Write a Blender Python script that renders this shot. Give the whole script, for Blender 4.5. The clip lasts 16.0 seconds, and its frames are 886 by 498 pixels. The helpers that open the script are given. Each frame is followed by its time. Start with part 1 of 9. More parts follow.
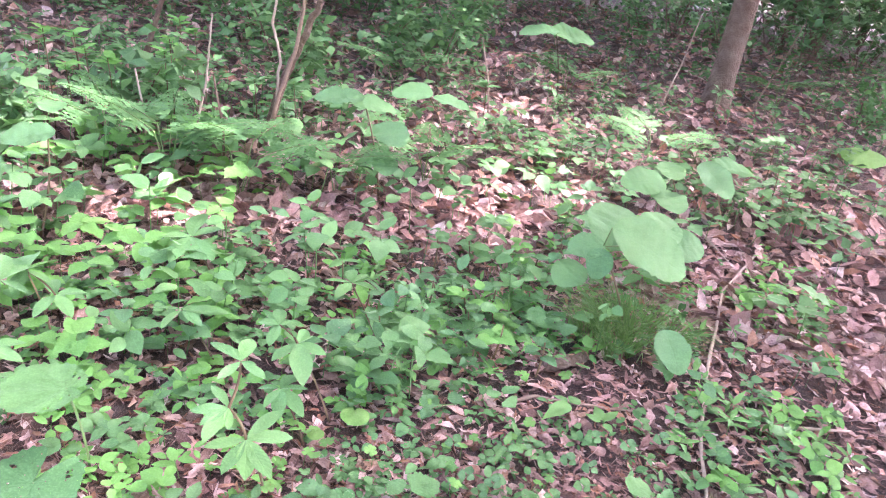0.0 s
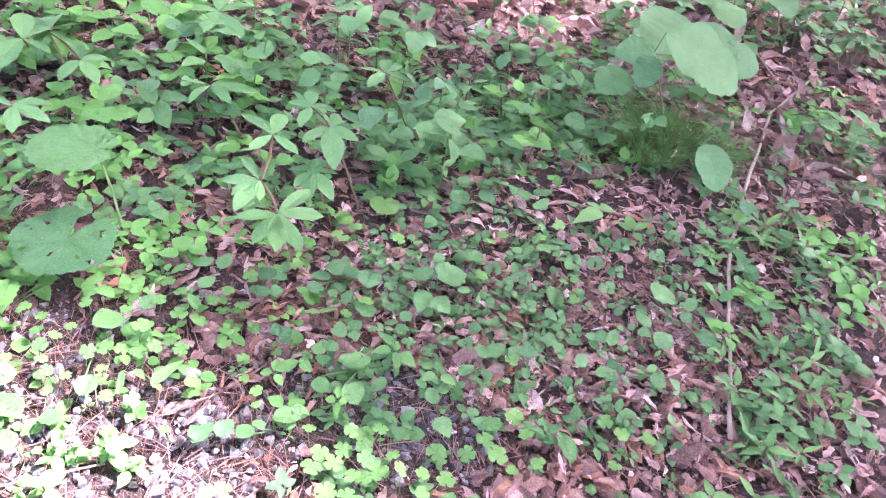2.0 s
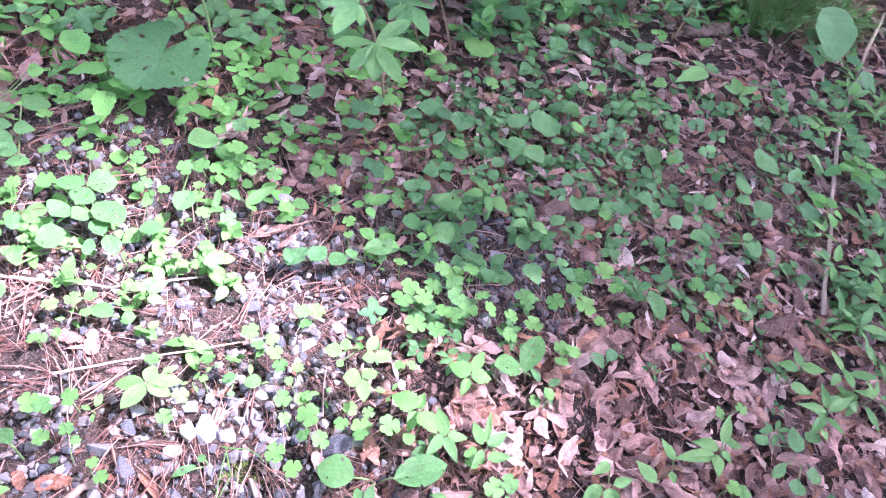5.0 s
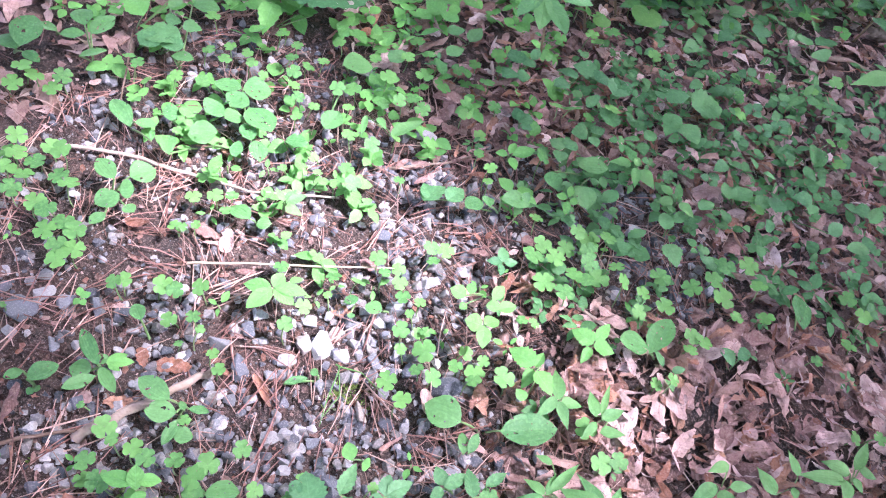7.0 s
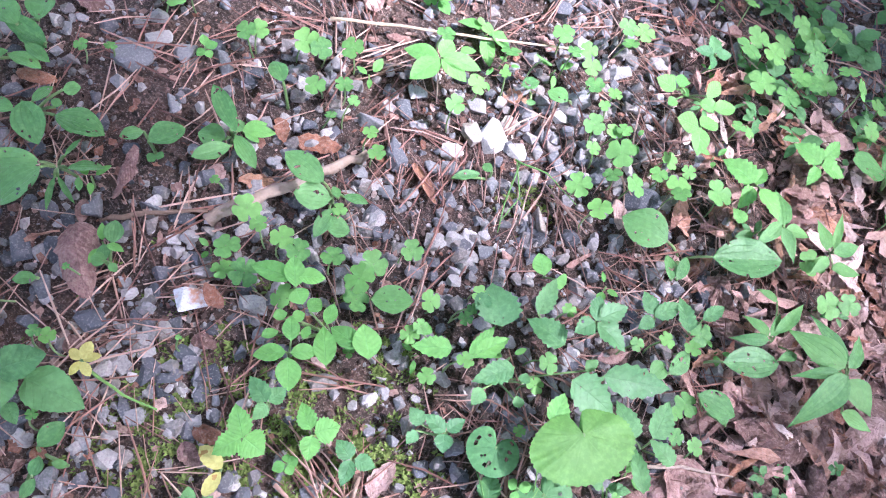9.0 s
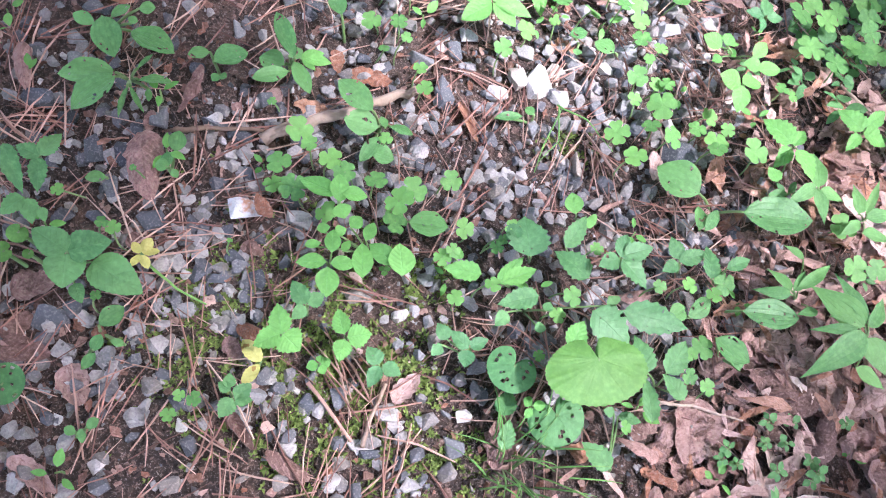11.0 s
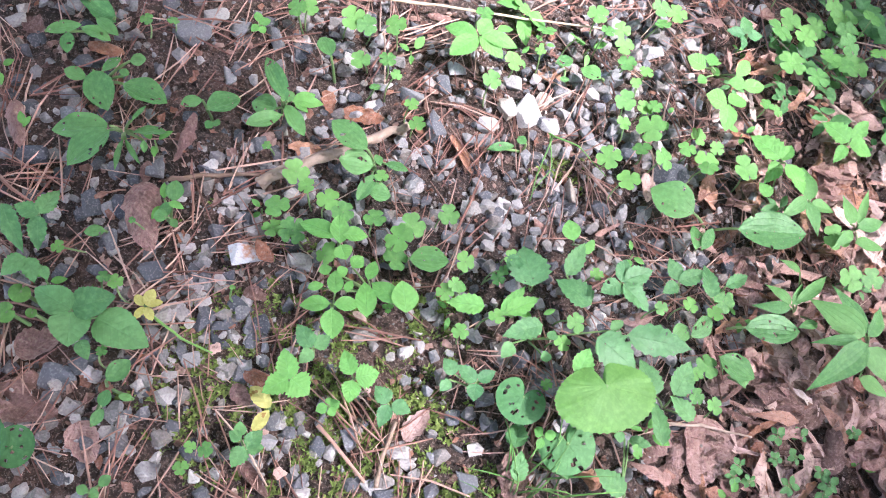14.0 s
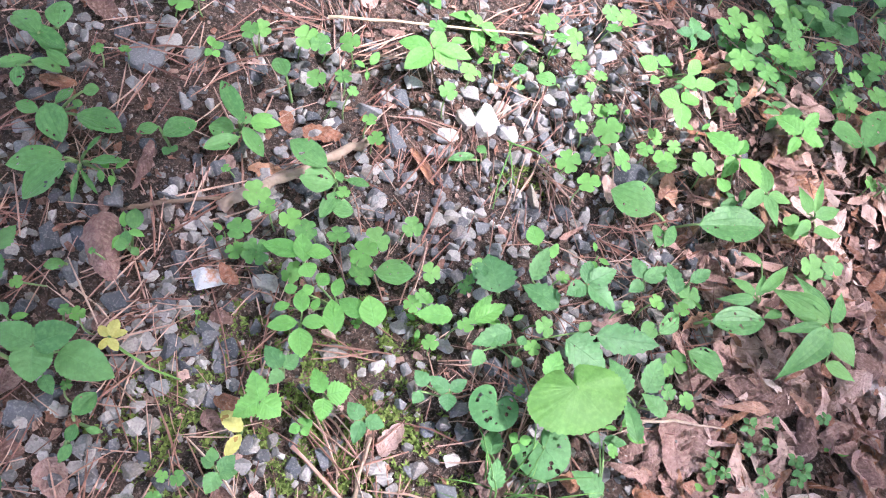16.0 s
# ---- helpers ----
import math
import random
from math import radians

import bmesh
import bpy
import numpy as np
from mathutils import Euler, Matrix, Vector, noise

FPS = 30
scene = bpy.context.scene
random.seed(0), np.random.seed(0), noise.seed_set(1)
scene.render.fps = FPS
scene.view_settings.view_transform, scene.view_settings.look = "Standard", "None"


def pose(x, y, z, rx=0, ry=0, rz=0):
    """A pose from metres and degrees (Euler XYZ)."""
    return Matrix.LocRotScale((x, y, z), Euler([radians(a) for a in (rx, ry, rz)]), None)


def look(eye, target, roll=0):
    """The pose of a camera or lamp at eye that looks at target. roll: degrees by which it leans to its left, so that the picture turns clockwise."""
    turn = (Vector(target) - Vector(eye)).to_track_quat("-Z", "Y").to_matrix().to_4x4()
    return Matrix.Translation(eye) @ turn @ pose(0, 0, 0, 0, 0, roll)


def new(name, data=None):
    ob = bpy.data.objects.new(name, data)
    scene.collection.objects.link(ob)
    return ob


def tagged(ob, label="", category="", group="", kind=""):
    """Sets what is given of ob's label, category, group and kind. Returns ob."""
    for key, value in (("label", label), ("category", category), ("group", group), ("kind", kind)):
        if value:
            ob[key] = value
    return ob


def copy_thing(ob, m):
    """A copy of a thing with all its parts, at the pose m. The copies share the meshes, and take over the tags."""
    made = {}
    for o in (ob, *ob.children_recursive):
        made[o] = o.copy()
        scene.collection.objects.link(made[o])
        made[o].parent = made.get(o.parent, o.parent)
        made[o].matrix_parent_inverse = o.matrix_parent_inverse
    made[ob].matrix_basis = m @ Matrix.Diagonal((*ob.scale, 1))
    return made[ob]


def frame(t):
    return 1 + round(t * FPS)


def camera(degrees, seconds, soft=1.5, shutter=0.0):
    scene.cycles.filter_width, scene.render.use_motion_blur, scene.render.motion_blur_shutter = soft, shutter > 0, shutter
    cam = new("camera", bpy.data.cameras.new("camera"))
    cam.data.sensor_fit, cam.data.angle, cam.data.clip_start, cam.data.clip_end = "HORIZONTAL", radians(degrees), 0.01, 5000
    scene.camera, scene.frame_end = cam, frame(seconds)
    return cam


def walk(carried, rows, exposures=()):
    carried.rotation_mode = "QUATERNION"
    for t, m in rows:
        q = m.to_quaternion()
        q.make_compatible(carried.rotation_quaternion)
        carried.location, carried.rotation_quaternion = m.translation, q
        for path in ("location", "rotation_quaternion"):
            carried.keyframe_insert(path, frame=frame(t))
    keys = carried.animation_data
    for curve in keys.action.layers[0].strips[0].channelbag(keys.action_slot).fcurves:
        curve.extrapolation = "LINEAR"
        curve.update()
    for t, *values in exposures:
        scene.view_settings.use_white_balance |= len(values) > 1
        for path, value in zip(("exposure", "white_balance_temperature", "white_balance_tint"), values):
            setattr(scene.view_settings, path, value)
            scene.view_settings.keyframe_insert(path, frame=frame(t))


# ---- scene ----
cam = camera(61.4, 16.0, soft=1.1)
PATH = [
    (0, (0.127, 0.003, 1.342), (0.356, 1.815, 0.526), 10.1),
    (0.5, (0.124, 0.011, 1.341), (0.348, 1.728, 0.341), 10.7),
    (1, (0.116, 0.015, 1.288), (0.34, 1.663, 0.176), 13.3),
    (1.5, (0.115, 0.019, 1.264), (0.327, 1.615, 0.077), 13.9),
    (2, (0.111, 0.019, 1.237), (0.352, 1.583, 0.013), 15.0),
    (2.5, (0.11, 0.018, 1.205), (0.345, 1.52, -0.095), 14.5),
    (3, (0.099, 0.022, 1.178), (0.327, 1.44, -0.214), 15.8),
    (3.2, (0.097, 0.027, 1.17), (0.316, 1.434, -0.234), 15.9),
    (5.3, (0.036, 0.0, 1.132), (0.198, 1.311, -0.369), 19.0),
    (5.5, (0.043, -0.004, 1.117), (0.17, 1.303, -0.392), 18.0),
    (6, (0.021, -0.004, 1.122), (0.101, 1.284, -0.406), 17.2),
    (6.5, (0.016, -0.005, 1.102), (0.054, 1.271, -0.437), 17.8),
    (7, (-0.011, -0.02, 1.059), (-0.063, 1.21, -0.518), 21.0),
    (7.5, (-0.024, -0.012, 0.954), (-0.129, 1.038, -0.745), 20.2),
    (8, (-0.095, 0.024, 0.884), (-0.133, 0.986, -0.869), 25.0),
    (8.5, (-0.126, 0.031, 0.812), (-0.139, 0.97, -0.953), 24.9),
    (9, (-0.182, -0.024, 0.786), (-0.113, 0.852, -1.01), 31.5),
    (9.5, (-0.194, -0.096, 0.771), (-0.163, 0.666, -1.077), 36.6),
    (10, (-0.163, -0.083, 0.803), (-0.158, 0.638, -1.063), 34.2),
    (10.2, (-0.144, -0.079, 0.806), (-0.147, 0.669, -1.049), 32.9),
    (12.3, (-0.158, -0.11, 0.819), (-0.183, 0.671, -1.023), 29.4),
    (12.5, (-0.165, -0.118, 0.817), (-0.198, 0.664, -1.024), 29.7),
    (13, (-0.19, -0.117, 0.813), (-0.232, 0.649, -1.034), 28.0),
    (13.5, (-0.181, -0.097, 0.816), (-0.249, 0.696, -1.018), 26.4),
    (14, (-0.165, -0.075, 0.819), (-0.176, 0.752, -1.002), 27.8),
    (14.5, (-0.151, -0.061, 0.818), (-0.121, 0.786, -0.994), 26.7),
    (15, (-0.159, -0.075, 0.819), (-0.129, 0.77, -0.994), 28.4),
    (15.5, (-0.154, -0.067, 0.829), (-0.133, 0.807, -0.97), 26.5),
    (16, (-0.151, -0.074, 0.822), (-0.125, 0.811, -0.971), 26.6),
]
walk(cam, [(t, look(eye, target, roll)) for t, eye, target, roll in PATH],
     exposures=[(0.0, 5.53, 6050, 48), (1.0, 5.31, 5950, 50), (2.0, 5.25, 5750, 53), (3.0, 5.22, 5650, 48), (5.5, 4.74, 5430, 49), (7.0, 4.52, 5480, 37), (8.5, 4.37, 5400, 33), (10.0, 4.36, 5500, 30), (12.5, 4.34, 5800, 26), (16.0, 4.35, 5800, 26)])

# ---- world, sun ----
SUN_TO = Vector((0.50, 0.16, 0.85)).normalized()
world = bpy.data.worlds.new("sky")
scene.world = world
world.use_nodes = True
wn = world.node_tree.nodes
sky = wn.new("ShaderNodeTexSky")
sky.sky_type, sky.sun_disc = "NISHITA", False
sky.sun_elevation = math.asin(SUN_TO.z)
sky.sun_rotation = math.atan2(SUN_TO.x, SUN_TO.y)
sky.dust_density, sky.ozone_density = 6.0, 0.5
wn["Background"].inputs["Strength"].default_value = 0.15
world.node_tree.links.new(sky.outputs[0], wn["Background"].inputs["Color"])
sun = new("sun", bpy.data.lights.new("sun", "SUN"))
sun.data.energy, sun.data.angle, sun.data.color = 1.05, radians(3.0), (1.0, 0.95, 0.86)
sun.matrix_world = look(SUN_TO * 30, (0, 0, 0))



# ---- materials ----
class Nodes:
    """A small wrapper to write node trees in a few lines."""

    def __init__(self, name):
        self.mat = bpy.data.materials.new(name)
        self.mat.use_nodes = True
        self.tree = self.mat.node_tree
        self.bsdf = self.tree.nodes["Principled BSDF"]
        self.out = self.tree.nodes["Material Output"]

    def put(self, socket, value):
        if isinstance(value, bpy.types.NodeSocket):
            self.tree.links.new(value, socket)
        else:
            socket.default_value = value

    def node(self, kind, **ins):
        n = self.tree.nodes.new(kind)
        for k, v in ins.items():
            self.put(n.inputs[k.replace("_", " ")], v)
        return n

    def math(self, op, a, b=0.0, c=0.0):
        n = self.tree.nodes.new("ShaderNodeMath")
        n.operation = op
        for s, v in zip(n.inputs, (a, b, c)):
            self.put(s, v)
        return n.outputs[0]

    def noise(self, scale, detail=3.0, coords=None, rough=0.55, w=None):
        n = self.tree.nodes.new("ShaderNodeTexNoise")
        if w is not None:
            n.noise_dimensions = "4D"
            self.put(n.inputs["W"], w)
        n.inputs["Scale"].default_value = scale
        n.inputs["Detail"].default_value = detail
        n.inputs["Roughness"].default_value = rough
        if coords is not None:
            self.put(n.inputs["Vector"], coords)
        return n.outputs[0]

    def ramp(self, fac, stops):
        n = self.tree.nodes.new("ShaderNodeValToRGB")
        e = n.color_ramp.elements
        while len(e) < len(stops):
            e.new(0.5)
        for el, (p, c) in zip(e, stops):
            el.position, el.color = p, (*c, 1.0)
        self.put(n.inputs[0], fac)
        return n.outputs[0]

    def mix(self, fac, a, b, blend="MIX"):
        n = self.tree.nodes.new("ShaderNodeMix")
        n.data_type, n.blend_type = "RGBA", blend
        self.put(n.inputs[0], fac)
        for s, v in ((n.inputs[6], a), (n.inputs[7], b)):
            self.put(s, (*v, 1.0) if isinstance(v, tuple) and len(v) == 3 else v)
        return n.outputs[2]

    def lines(self, x, half):
        """1 on whole numbers of x, falling to 0 at half."""
        d = self.math("ABSOLUTE", self.math("SUBTRACT", x, self.math("ROUND", x)))
        return self.math("MAXIMUM", self.math("SUBTRACT", 1.0, self.math("DIVIDE", d, half)), 0.0)

    def chance(self):
        """A number of its own for each object and each loose piece."""
        a = self.tree.nodes.new("ShaderNodeObjectInfo").outputs["Random"]
        b = self.tree.nodes.new("ShaderNodeNewGeometry").outputs["Random Per Island"]
        return self.math("FRACT", self.math("ADD", a, b))

    def where(self):
        return self.tree.nodes.new("ShaderNodeNewGeometry").outputs["Position"]

    def uv(self):
        s = self.tree.nodes.new("ShaderNodeSeparateXYZ")
        self.put(s.inputs[0], self.tree.nodes.new("ShaderNodeUVMap").outputs[0])
        return s.outputs[0], s.outputs[1]

    def bump(self, height, strength, distance):
        n = self.node("ShaderNodeBump", Height=height, Strength=strength, Distance=distance)
        self.put(self.bsdf.inputs["Normal"], n.outputs[0])
        return n.outputs[0]


def leaf_material(name, dark, light, vein, veins="side", count=7.0, rough=0.5, see=0.3, blotch=0.25, bump=0.5, spot=None, holes=0.0):
    """A living leaf: puffed between its veins, mottled at two scales, and eaten through where holes is set."""
    n = Nodes(name)
    u, v = n.uv()
    across = n.math("ABSOLUTE", n.math("SUBTRACT", n.math("MULTIPLY", u, 2.0), 1.0))
    if veins == "side":
        at = n.math("SUBTRACT", n.math("MULTIPLY", v, count), n.math("MULTIPLY", across, count * 0.26))
        mid = n.math("MAXIMUM", n.math("SUBTRACT", 1.0, n.math("MULTIPLY", across, 14.0)), 0.0)
        pattern = n.math("MAXIMUM", n.math("MULTIPLY", n.lines(at, 0.12), 0.45), mid)
        quilt = n.math("MAXIMUM", n.lines(at, 0.5), mid)
    elif veins == "along":
        at = n.math("MULTIPLY", across, count)
        pattern = n.math("MULTIPLY", n.lines(at, 0.12), 0.5)
        quilt = n.math("MULTIPLY", n.lines(at, 0.5), 0.5)
    else:
        at = n.math("MULTIPLY", u, count)
        fade = n.math("SUBTRACT", 1.1, v)
        pattern = n.math("MULTIPLY", n.lines(at, 0.045), fade)
        quilt = n.math("MULTIPLY", n.lines(at, 0.5), 0.55)
    r = n.chance()
    where = n.where()
    blot = n.noise(38.0, 3.0, where)
    fine = n.noise(190.0, 3.0, where, 0.6)
    col = n.mix(r, dark, light)
    col = n.mix(n.math("MULTIPLY", blot, blotch * 2), col, tuple(c * 0.55 for c in dark))
    col = n.mix(n.math("MULTIPLY", n.math("MAXIMUM", n.math("SUBTRACT", fine, 0.45), 0.0), 1.2), col, tuple(min(1.0, c * 1.35) for c in light))
    col = n.mix(n.math("MULTIPLY", pattern, 0.16), col, vein)
    if spot:
        s = n.noise(90.0, 2.0, where)
        col = n.mix(n.math("MULTIPLY", n.math("GREATER_THAN", s, 0.66), 0.75), col, spot)
    n.put(n.bsdf.inputs["Base Color"], col)
    n.put(n.bsdf.inputs["Roughness"], n.math("ADD", rough - 0.1, n.math("MULTIPLY", blot, 0.28)))
    n.bsdf.inputs["Specular IOR Level"].default_value = 0.35
    height = n.math("SUBTRACT", n.math("ADD", n.math("MULTIPLY", blot, 0.9), n.math("MULTIPLY", fine, 0.35)), n.math("ADD", n.math("MULTIPLY", quilt, 0.13), n.math("MULTIPLY", pattern, 0.22)))
    nrm = n.bump(height, bump, 0.0026)
    tr = n.node("ShaderNodeBsdfTranslucent", Color=n.mix(1.0, col, (0.85, 1.0, 0.55), "MULTIPLY"), Normal=nrm)
    m = n.tree.nodes.new("ShaderNodeMixShader")
    n.put(m.inputs[0], see)
    n.put(m.inputs[1], n.bsdf.outputs[0])
    n.put(m.inputs[2], tr.outputs[0])
    out = m.outputs[0]
    if holes:
        gone = n.math("GREATER_THAN", n.noise(120.0, 1.0, where), 1.0 - holes)
        h = n.tree.nodes.new("ShaderNodeMixShader")
        n.put(h.inputs[0], gone)
        n.put(h.inputs[1], out)
        n.put(h.inputs[2], n.tree.nodes.new("ShaderNodeBsdfTransparent").outputs[0])
        out = h.outputs[0]
    n.put(n.out.inputs[0], out)
    return n.mat


def mottled(name, stops, scale, rough=0.85, bump=0.6, fine=180.0, spread=0.5, distance=0.003, spec=0.25, coords=True):
    """A matt surface: tone by piece and by noise at two scales."""
    n = Nodes(name)
    at = n.where() if coords else None
    a = n.noise(scale, 4.0, at)
    b = n.noise(fine, 3.0, at)
    t = n.math("ADD", n.math("MULTIPLY", n.chance(), spread), n.math("MULTIPLY", n.math("ADD", a, n.math("MULTIPLY", b, 0.5)), (1 - spread) * 0.75))
    col = n.ramp(t, stops)
    col = n.mix(n.math("MULTIPLY", n.math("SUBTRACT", b, 0.35), 0.8), col, tuple(c * 0.45 for c in stops[0][1]))
    n.put(n.bsdf.inputs["Base Color"], col)
    n.bsdf.inputs["Roughness"].default_value = rough
    n.bsdf.inputs["Specular IOR Level"].default_value = spec
    n.bump(n.math("ADD", a, b), bump, distance)
    return n.mat


CLOVER = leaf_material("clover_leaf", (0.081, 0.228, 0.063), (0.162, 0.369, 0.090), (0.180, 0.388, 0.137), "fan", 6.0, 0.55, 0.35, 0.18)
PLANTAIN = leaf_material("plantain_leaf", (0.071, 0.209, 0.063), (0.128, 0.301, 0.090), (0.162, 0.339, 0.137), "along", 3.0, 0.42, 0.28, 0.25, 0.8, holes=0.30)
HERB = leaf_material("herb_leaf", (0.073, 0.209, 0.073), (0.131, 0.306, 0.102), (0.165, 0.339, 0.155), "side", 7.0, 0.5, 0.3, 0.28, 0.5)
DARK = leaf_material("dark_leaf", (0.058, 0.179, 0.068), (0.105, 0.262, 0.095), (0.145, 0.301, 0.145), "side", 6.0, 0.45, 0.28, 0.3, 0.5, holes=0.25)
LIGHT = leaf_material("light_leaf", (0.106, 0.301, 0.071), (0.164, 0.407, 0.095), (0.196, 0.436, 0.191), "side", 7.0, 0.55, 0.35, 0.2, 0.6)
KIDNEY = leaf_material("kidney_leaf", (0.097, 0.247, 0.050), (0.138, 0.306, 0.071), (0.233, 0.436, 0.157), "fan", 9.0, 0.55, 0.35, 0.3, 0.35)
KIDNEY_FRESH = leaf_material("kidney_leaf_fresh", (0.100, 0.262, 0.085), (0.148, 0.345, 0.115), (0.215, 0.425, 0.19), "fan", 9.0, 0.5, 0.3, 0.35, 0.5, holes=0.2)
KIDNEY_DARK = leaf_material("kidney_leaf_dark", (0.066, 0.199, 0.067), (0.097, 0.257, 0.086), (0.141, 0.301, 0.129), "fan", 9.0, 0.6, 0.28, 0.4, 0.6, holes=0.27)
LINDEN = leaf_material("broad_leaf", (0.085, 0.223, 0.092), (0.133, 0.301, 0.111), (0.136, 0.291, 0.129), "side", 6.0, 0.6, 0.35, 0.12, 0.7)
WHORL = leaf_material("whorl_leaf", (0.092, 0.252, 0.090), (0.160, 0.359, 0.118), (0.213, 0.407, 0.178), "side", 8.0, 0.42, 0.3, 0.2, 0.7)
BLADE = leaf_material("blade_leaf", (0.081, 0.228, 0.069), (0.143, 0.320, 0.090), (0.152, 0.330, 0.127), "along", 3.0, 0.5, 0.3, 0.2, 0.7)
FERN = leaf_material("fern_leaf", (0.085, 0.233, 0.086), (0.133, 0.310, 0.104), (0.162, 0.339, 0.137), "side", 5.0, 0.6, 0.35, 0.15)
YELLOW = leaf_material("yellow_leaf", (0.46, 0.44, 0.11), (0.56, 0.55, 0.20), (0.6, 0.58, 0.28), "side", 6.0, 0.6, 0.3, 0.3, 0.6, (0.30, 0.14, 0.04))
WOODS = leaf_material("undergrowth_leaf", (0.053, 0.150, 0.058), (0.121, 0.276, 0.094), (0.136, 0.272, 0.113), "side", 6.0, 0.5, 0.3, 0.2)
CROWN = leaf_material("crown_leaf", (0.07, 0.11, 0.05), (0.11, 0.16, 0.07), (0.1, 0.16, 0.07), "side", 6.0, 0.5, 0.15, 0.2)
STALK = mottled("green_stalk", [(0.2, (0.10, 0.20, 0.06)), (0.8, (0.18, 0.27, 0.10))], 60, 0.6, 0.3)
RED_STALK = mottled("reddish_stalk", [(0.2, (0.09, 0.065, 0.035)), (0.8, (0.17, 0.13, 0.065))], 60, 0.6, 0.3)
BARK = mottled("bark", [(0.25, (0.06, 0.042, 0.03)), (0.5, (0.14, 0.10, 0.07)), (0.8, (0.25, 0.20, 0.155))], 14, 0.9, 1.0, 70, 0.1, 0.03)
TWIG = mottled("dead_wood", [(0.2, (0.13, 0.085, 0.06)), (0.5, (0.27, 0.2, 0.15)), (0.8, (0.42, 0.35, 0.28))], 50, 0.85, 0.8, 260, 0.5)
STRAW = mottled("straw", [(0.2, (0.42, 0.34, 0.22)), (0.8, (0.60, 0.52, 0.36))], 60, 0.7, 0.3)
NEEDLE = mottled("pine_needle", [(0.1, (0.13, 0.064, 0.050)), (0.5, (0.30, 0.158, 0.122)), (0.9, (0.50, 0.35, 0.28))], 30, 0.55, 0.2, 200, 0.8)
GRASS = mottled("grass_blade", [(0.1, (0.075, 0.19, 0.045)), (0.9, (0.17, 0.34, 0.08))], 30, 0.5, 0.2, 200, 0.8)
MOSS = mottled("moss_green", [(0.1, (0.075, 0.115, 0.024)), (0.9, (0.19, 0.25, 0.065))], 40, 0.9, 0.2, 200, 0.8)
SOIL = mottled("soil_crumb", [(0.2, (0.022, 0.016, 0.013)), (0.6, (0.055, 0.038, 0.031)), (0.9, (0.11, 0.08, 0.066))], 60, 0.95, 0.5, 300, 0.7)


def litter_material(name, stops, rough=0.6):
    """A dry leaf: tone by leaf, blotches, a dark midrib and ribbed side veins."""
    n = Nodes(name)
    u, v = n.uv()
    across = n.math("ABSOLUTE", n.math("SUBTRACT", n.math("MULTIPLY", u, 2.0), 1.0))
    at = n.math("SUBTRACT", n.math("MULTIPLY", v, 10.0), n.math("MULTIPLY", across, 3.4))
    mid = n.math("MAXIMUM", n.math("SUBTRACT", 1.0, n.math("MULTIPLY", across, 16.0)), 0.0)
    r = n.chance()
    where = n.where()
    blot = n.noise(30.0, 4.0, where, 0.65)
    fine = n.noise(240.0, 3.0, where, 0.65)
    col = n.ramp(r, stops)
    col = n.mix(n.math("MULTIPLY", n.math("MAXIMUM", n.math("SUBTRACT", blot, 0.38), 0.0), 2.2), col, (0.105, 0.052, 0.036))
    col = n.mix(n.math("MULTIPLY", n.math("MAXIMUM", n.math("SUBTRACT", fine, 0.5), 0.0), 1.5), col, (0.50, 0.385, 0.32))
    col = n.mix(n.math("MULTIPLY", n.math("LESS_THAN", fine, 0.40), 0.45), col, (0.085, 0.045, 0.032))
    col = n.mix(n.math("MULTIPLY", mid, 0.45), col, (0.13, 0.07, 0.05))
    col = n.mix(n.math("MULTIPLY", n.lines(at, 0.13), 0.12), col, (0.46, 0.34, 0.27))
    n.put(n.bsdf.inputs["Base Color"], col)
    n.put(n.bsdf.inputs["Roughness"], n.math("ADD", rough - 0.1, n.math("MULTIPLY", blot, 0.3)))
    n.bsdf.inputs["Specular IOR Level"].default_value = 0.4
    nrm = n.bump(n.math("ADD", n.math("MULTIPLY", n.lines(at, 0.5), -0.1), n.math("ADD", n.math("MULTIPLY", blot, 1.5), n.math("MULTIPLY", fine, 0.6))), 0.8, 0.005)
    tr = n.node("ShaderNodeBsdfTranslucent", Color=col, Normal=nrm)
    m = n.tree.nodes.new("ShaderNodeMixShader")
    n.put(m.inputs[0], 0.12)
    n.put(m.inputs[1], n.bsdf.outputs[0])
    n.put(m.inputs[2], tr.outputs[0])
    n.put(n.out.inputs[0], m.outputs[0])
    return n.mat


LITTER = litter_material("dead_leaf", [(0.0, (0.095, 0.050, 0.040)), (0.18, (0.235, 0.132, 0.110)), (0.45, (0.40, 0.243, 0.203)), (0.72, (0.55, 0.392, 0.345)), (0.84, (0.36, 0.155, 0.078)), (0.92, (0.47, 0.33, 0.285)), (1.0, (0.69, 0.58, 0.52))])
RUST_LEAF = litter_material("rust_leaf", [(0.0, (0.16, 0.060, 0.030)), (0.5, (0.30, 0.125, 0.066)), (1.0, (0.42, 0.22, 0.13))])
# darker browns for the fallen leaves nearer than y 0.36
DARK_DEAD_LEAF = litter_material("dark_dead_leaf", [(0.0, (0.11, 0.060, 0.052)), (0.5, (0.23, 0.135, 0.118)), (0.85, (0.34, 0.215, 0.19)), (1.0, (0.44, 0.32, 0.29))])
CRUMB = litter_material("leaf_crumb", [(0.0, (0.055, 0.033, 0.027)), (0.35, (0.13, 0.070, 0.052)), (0.55, (0.26, 0.105, 0.058)), (0.75, (0.26, 0.155, 0.125)), (0.92, (0.36, 0.24, 0.20)), (1.0, (0.50, 0.41, 0.36))])


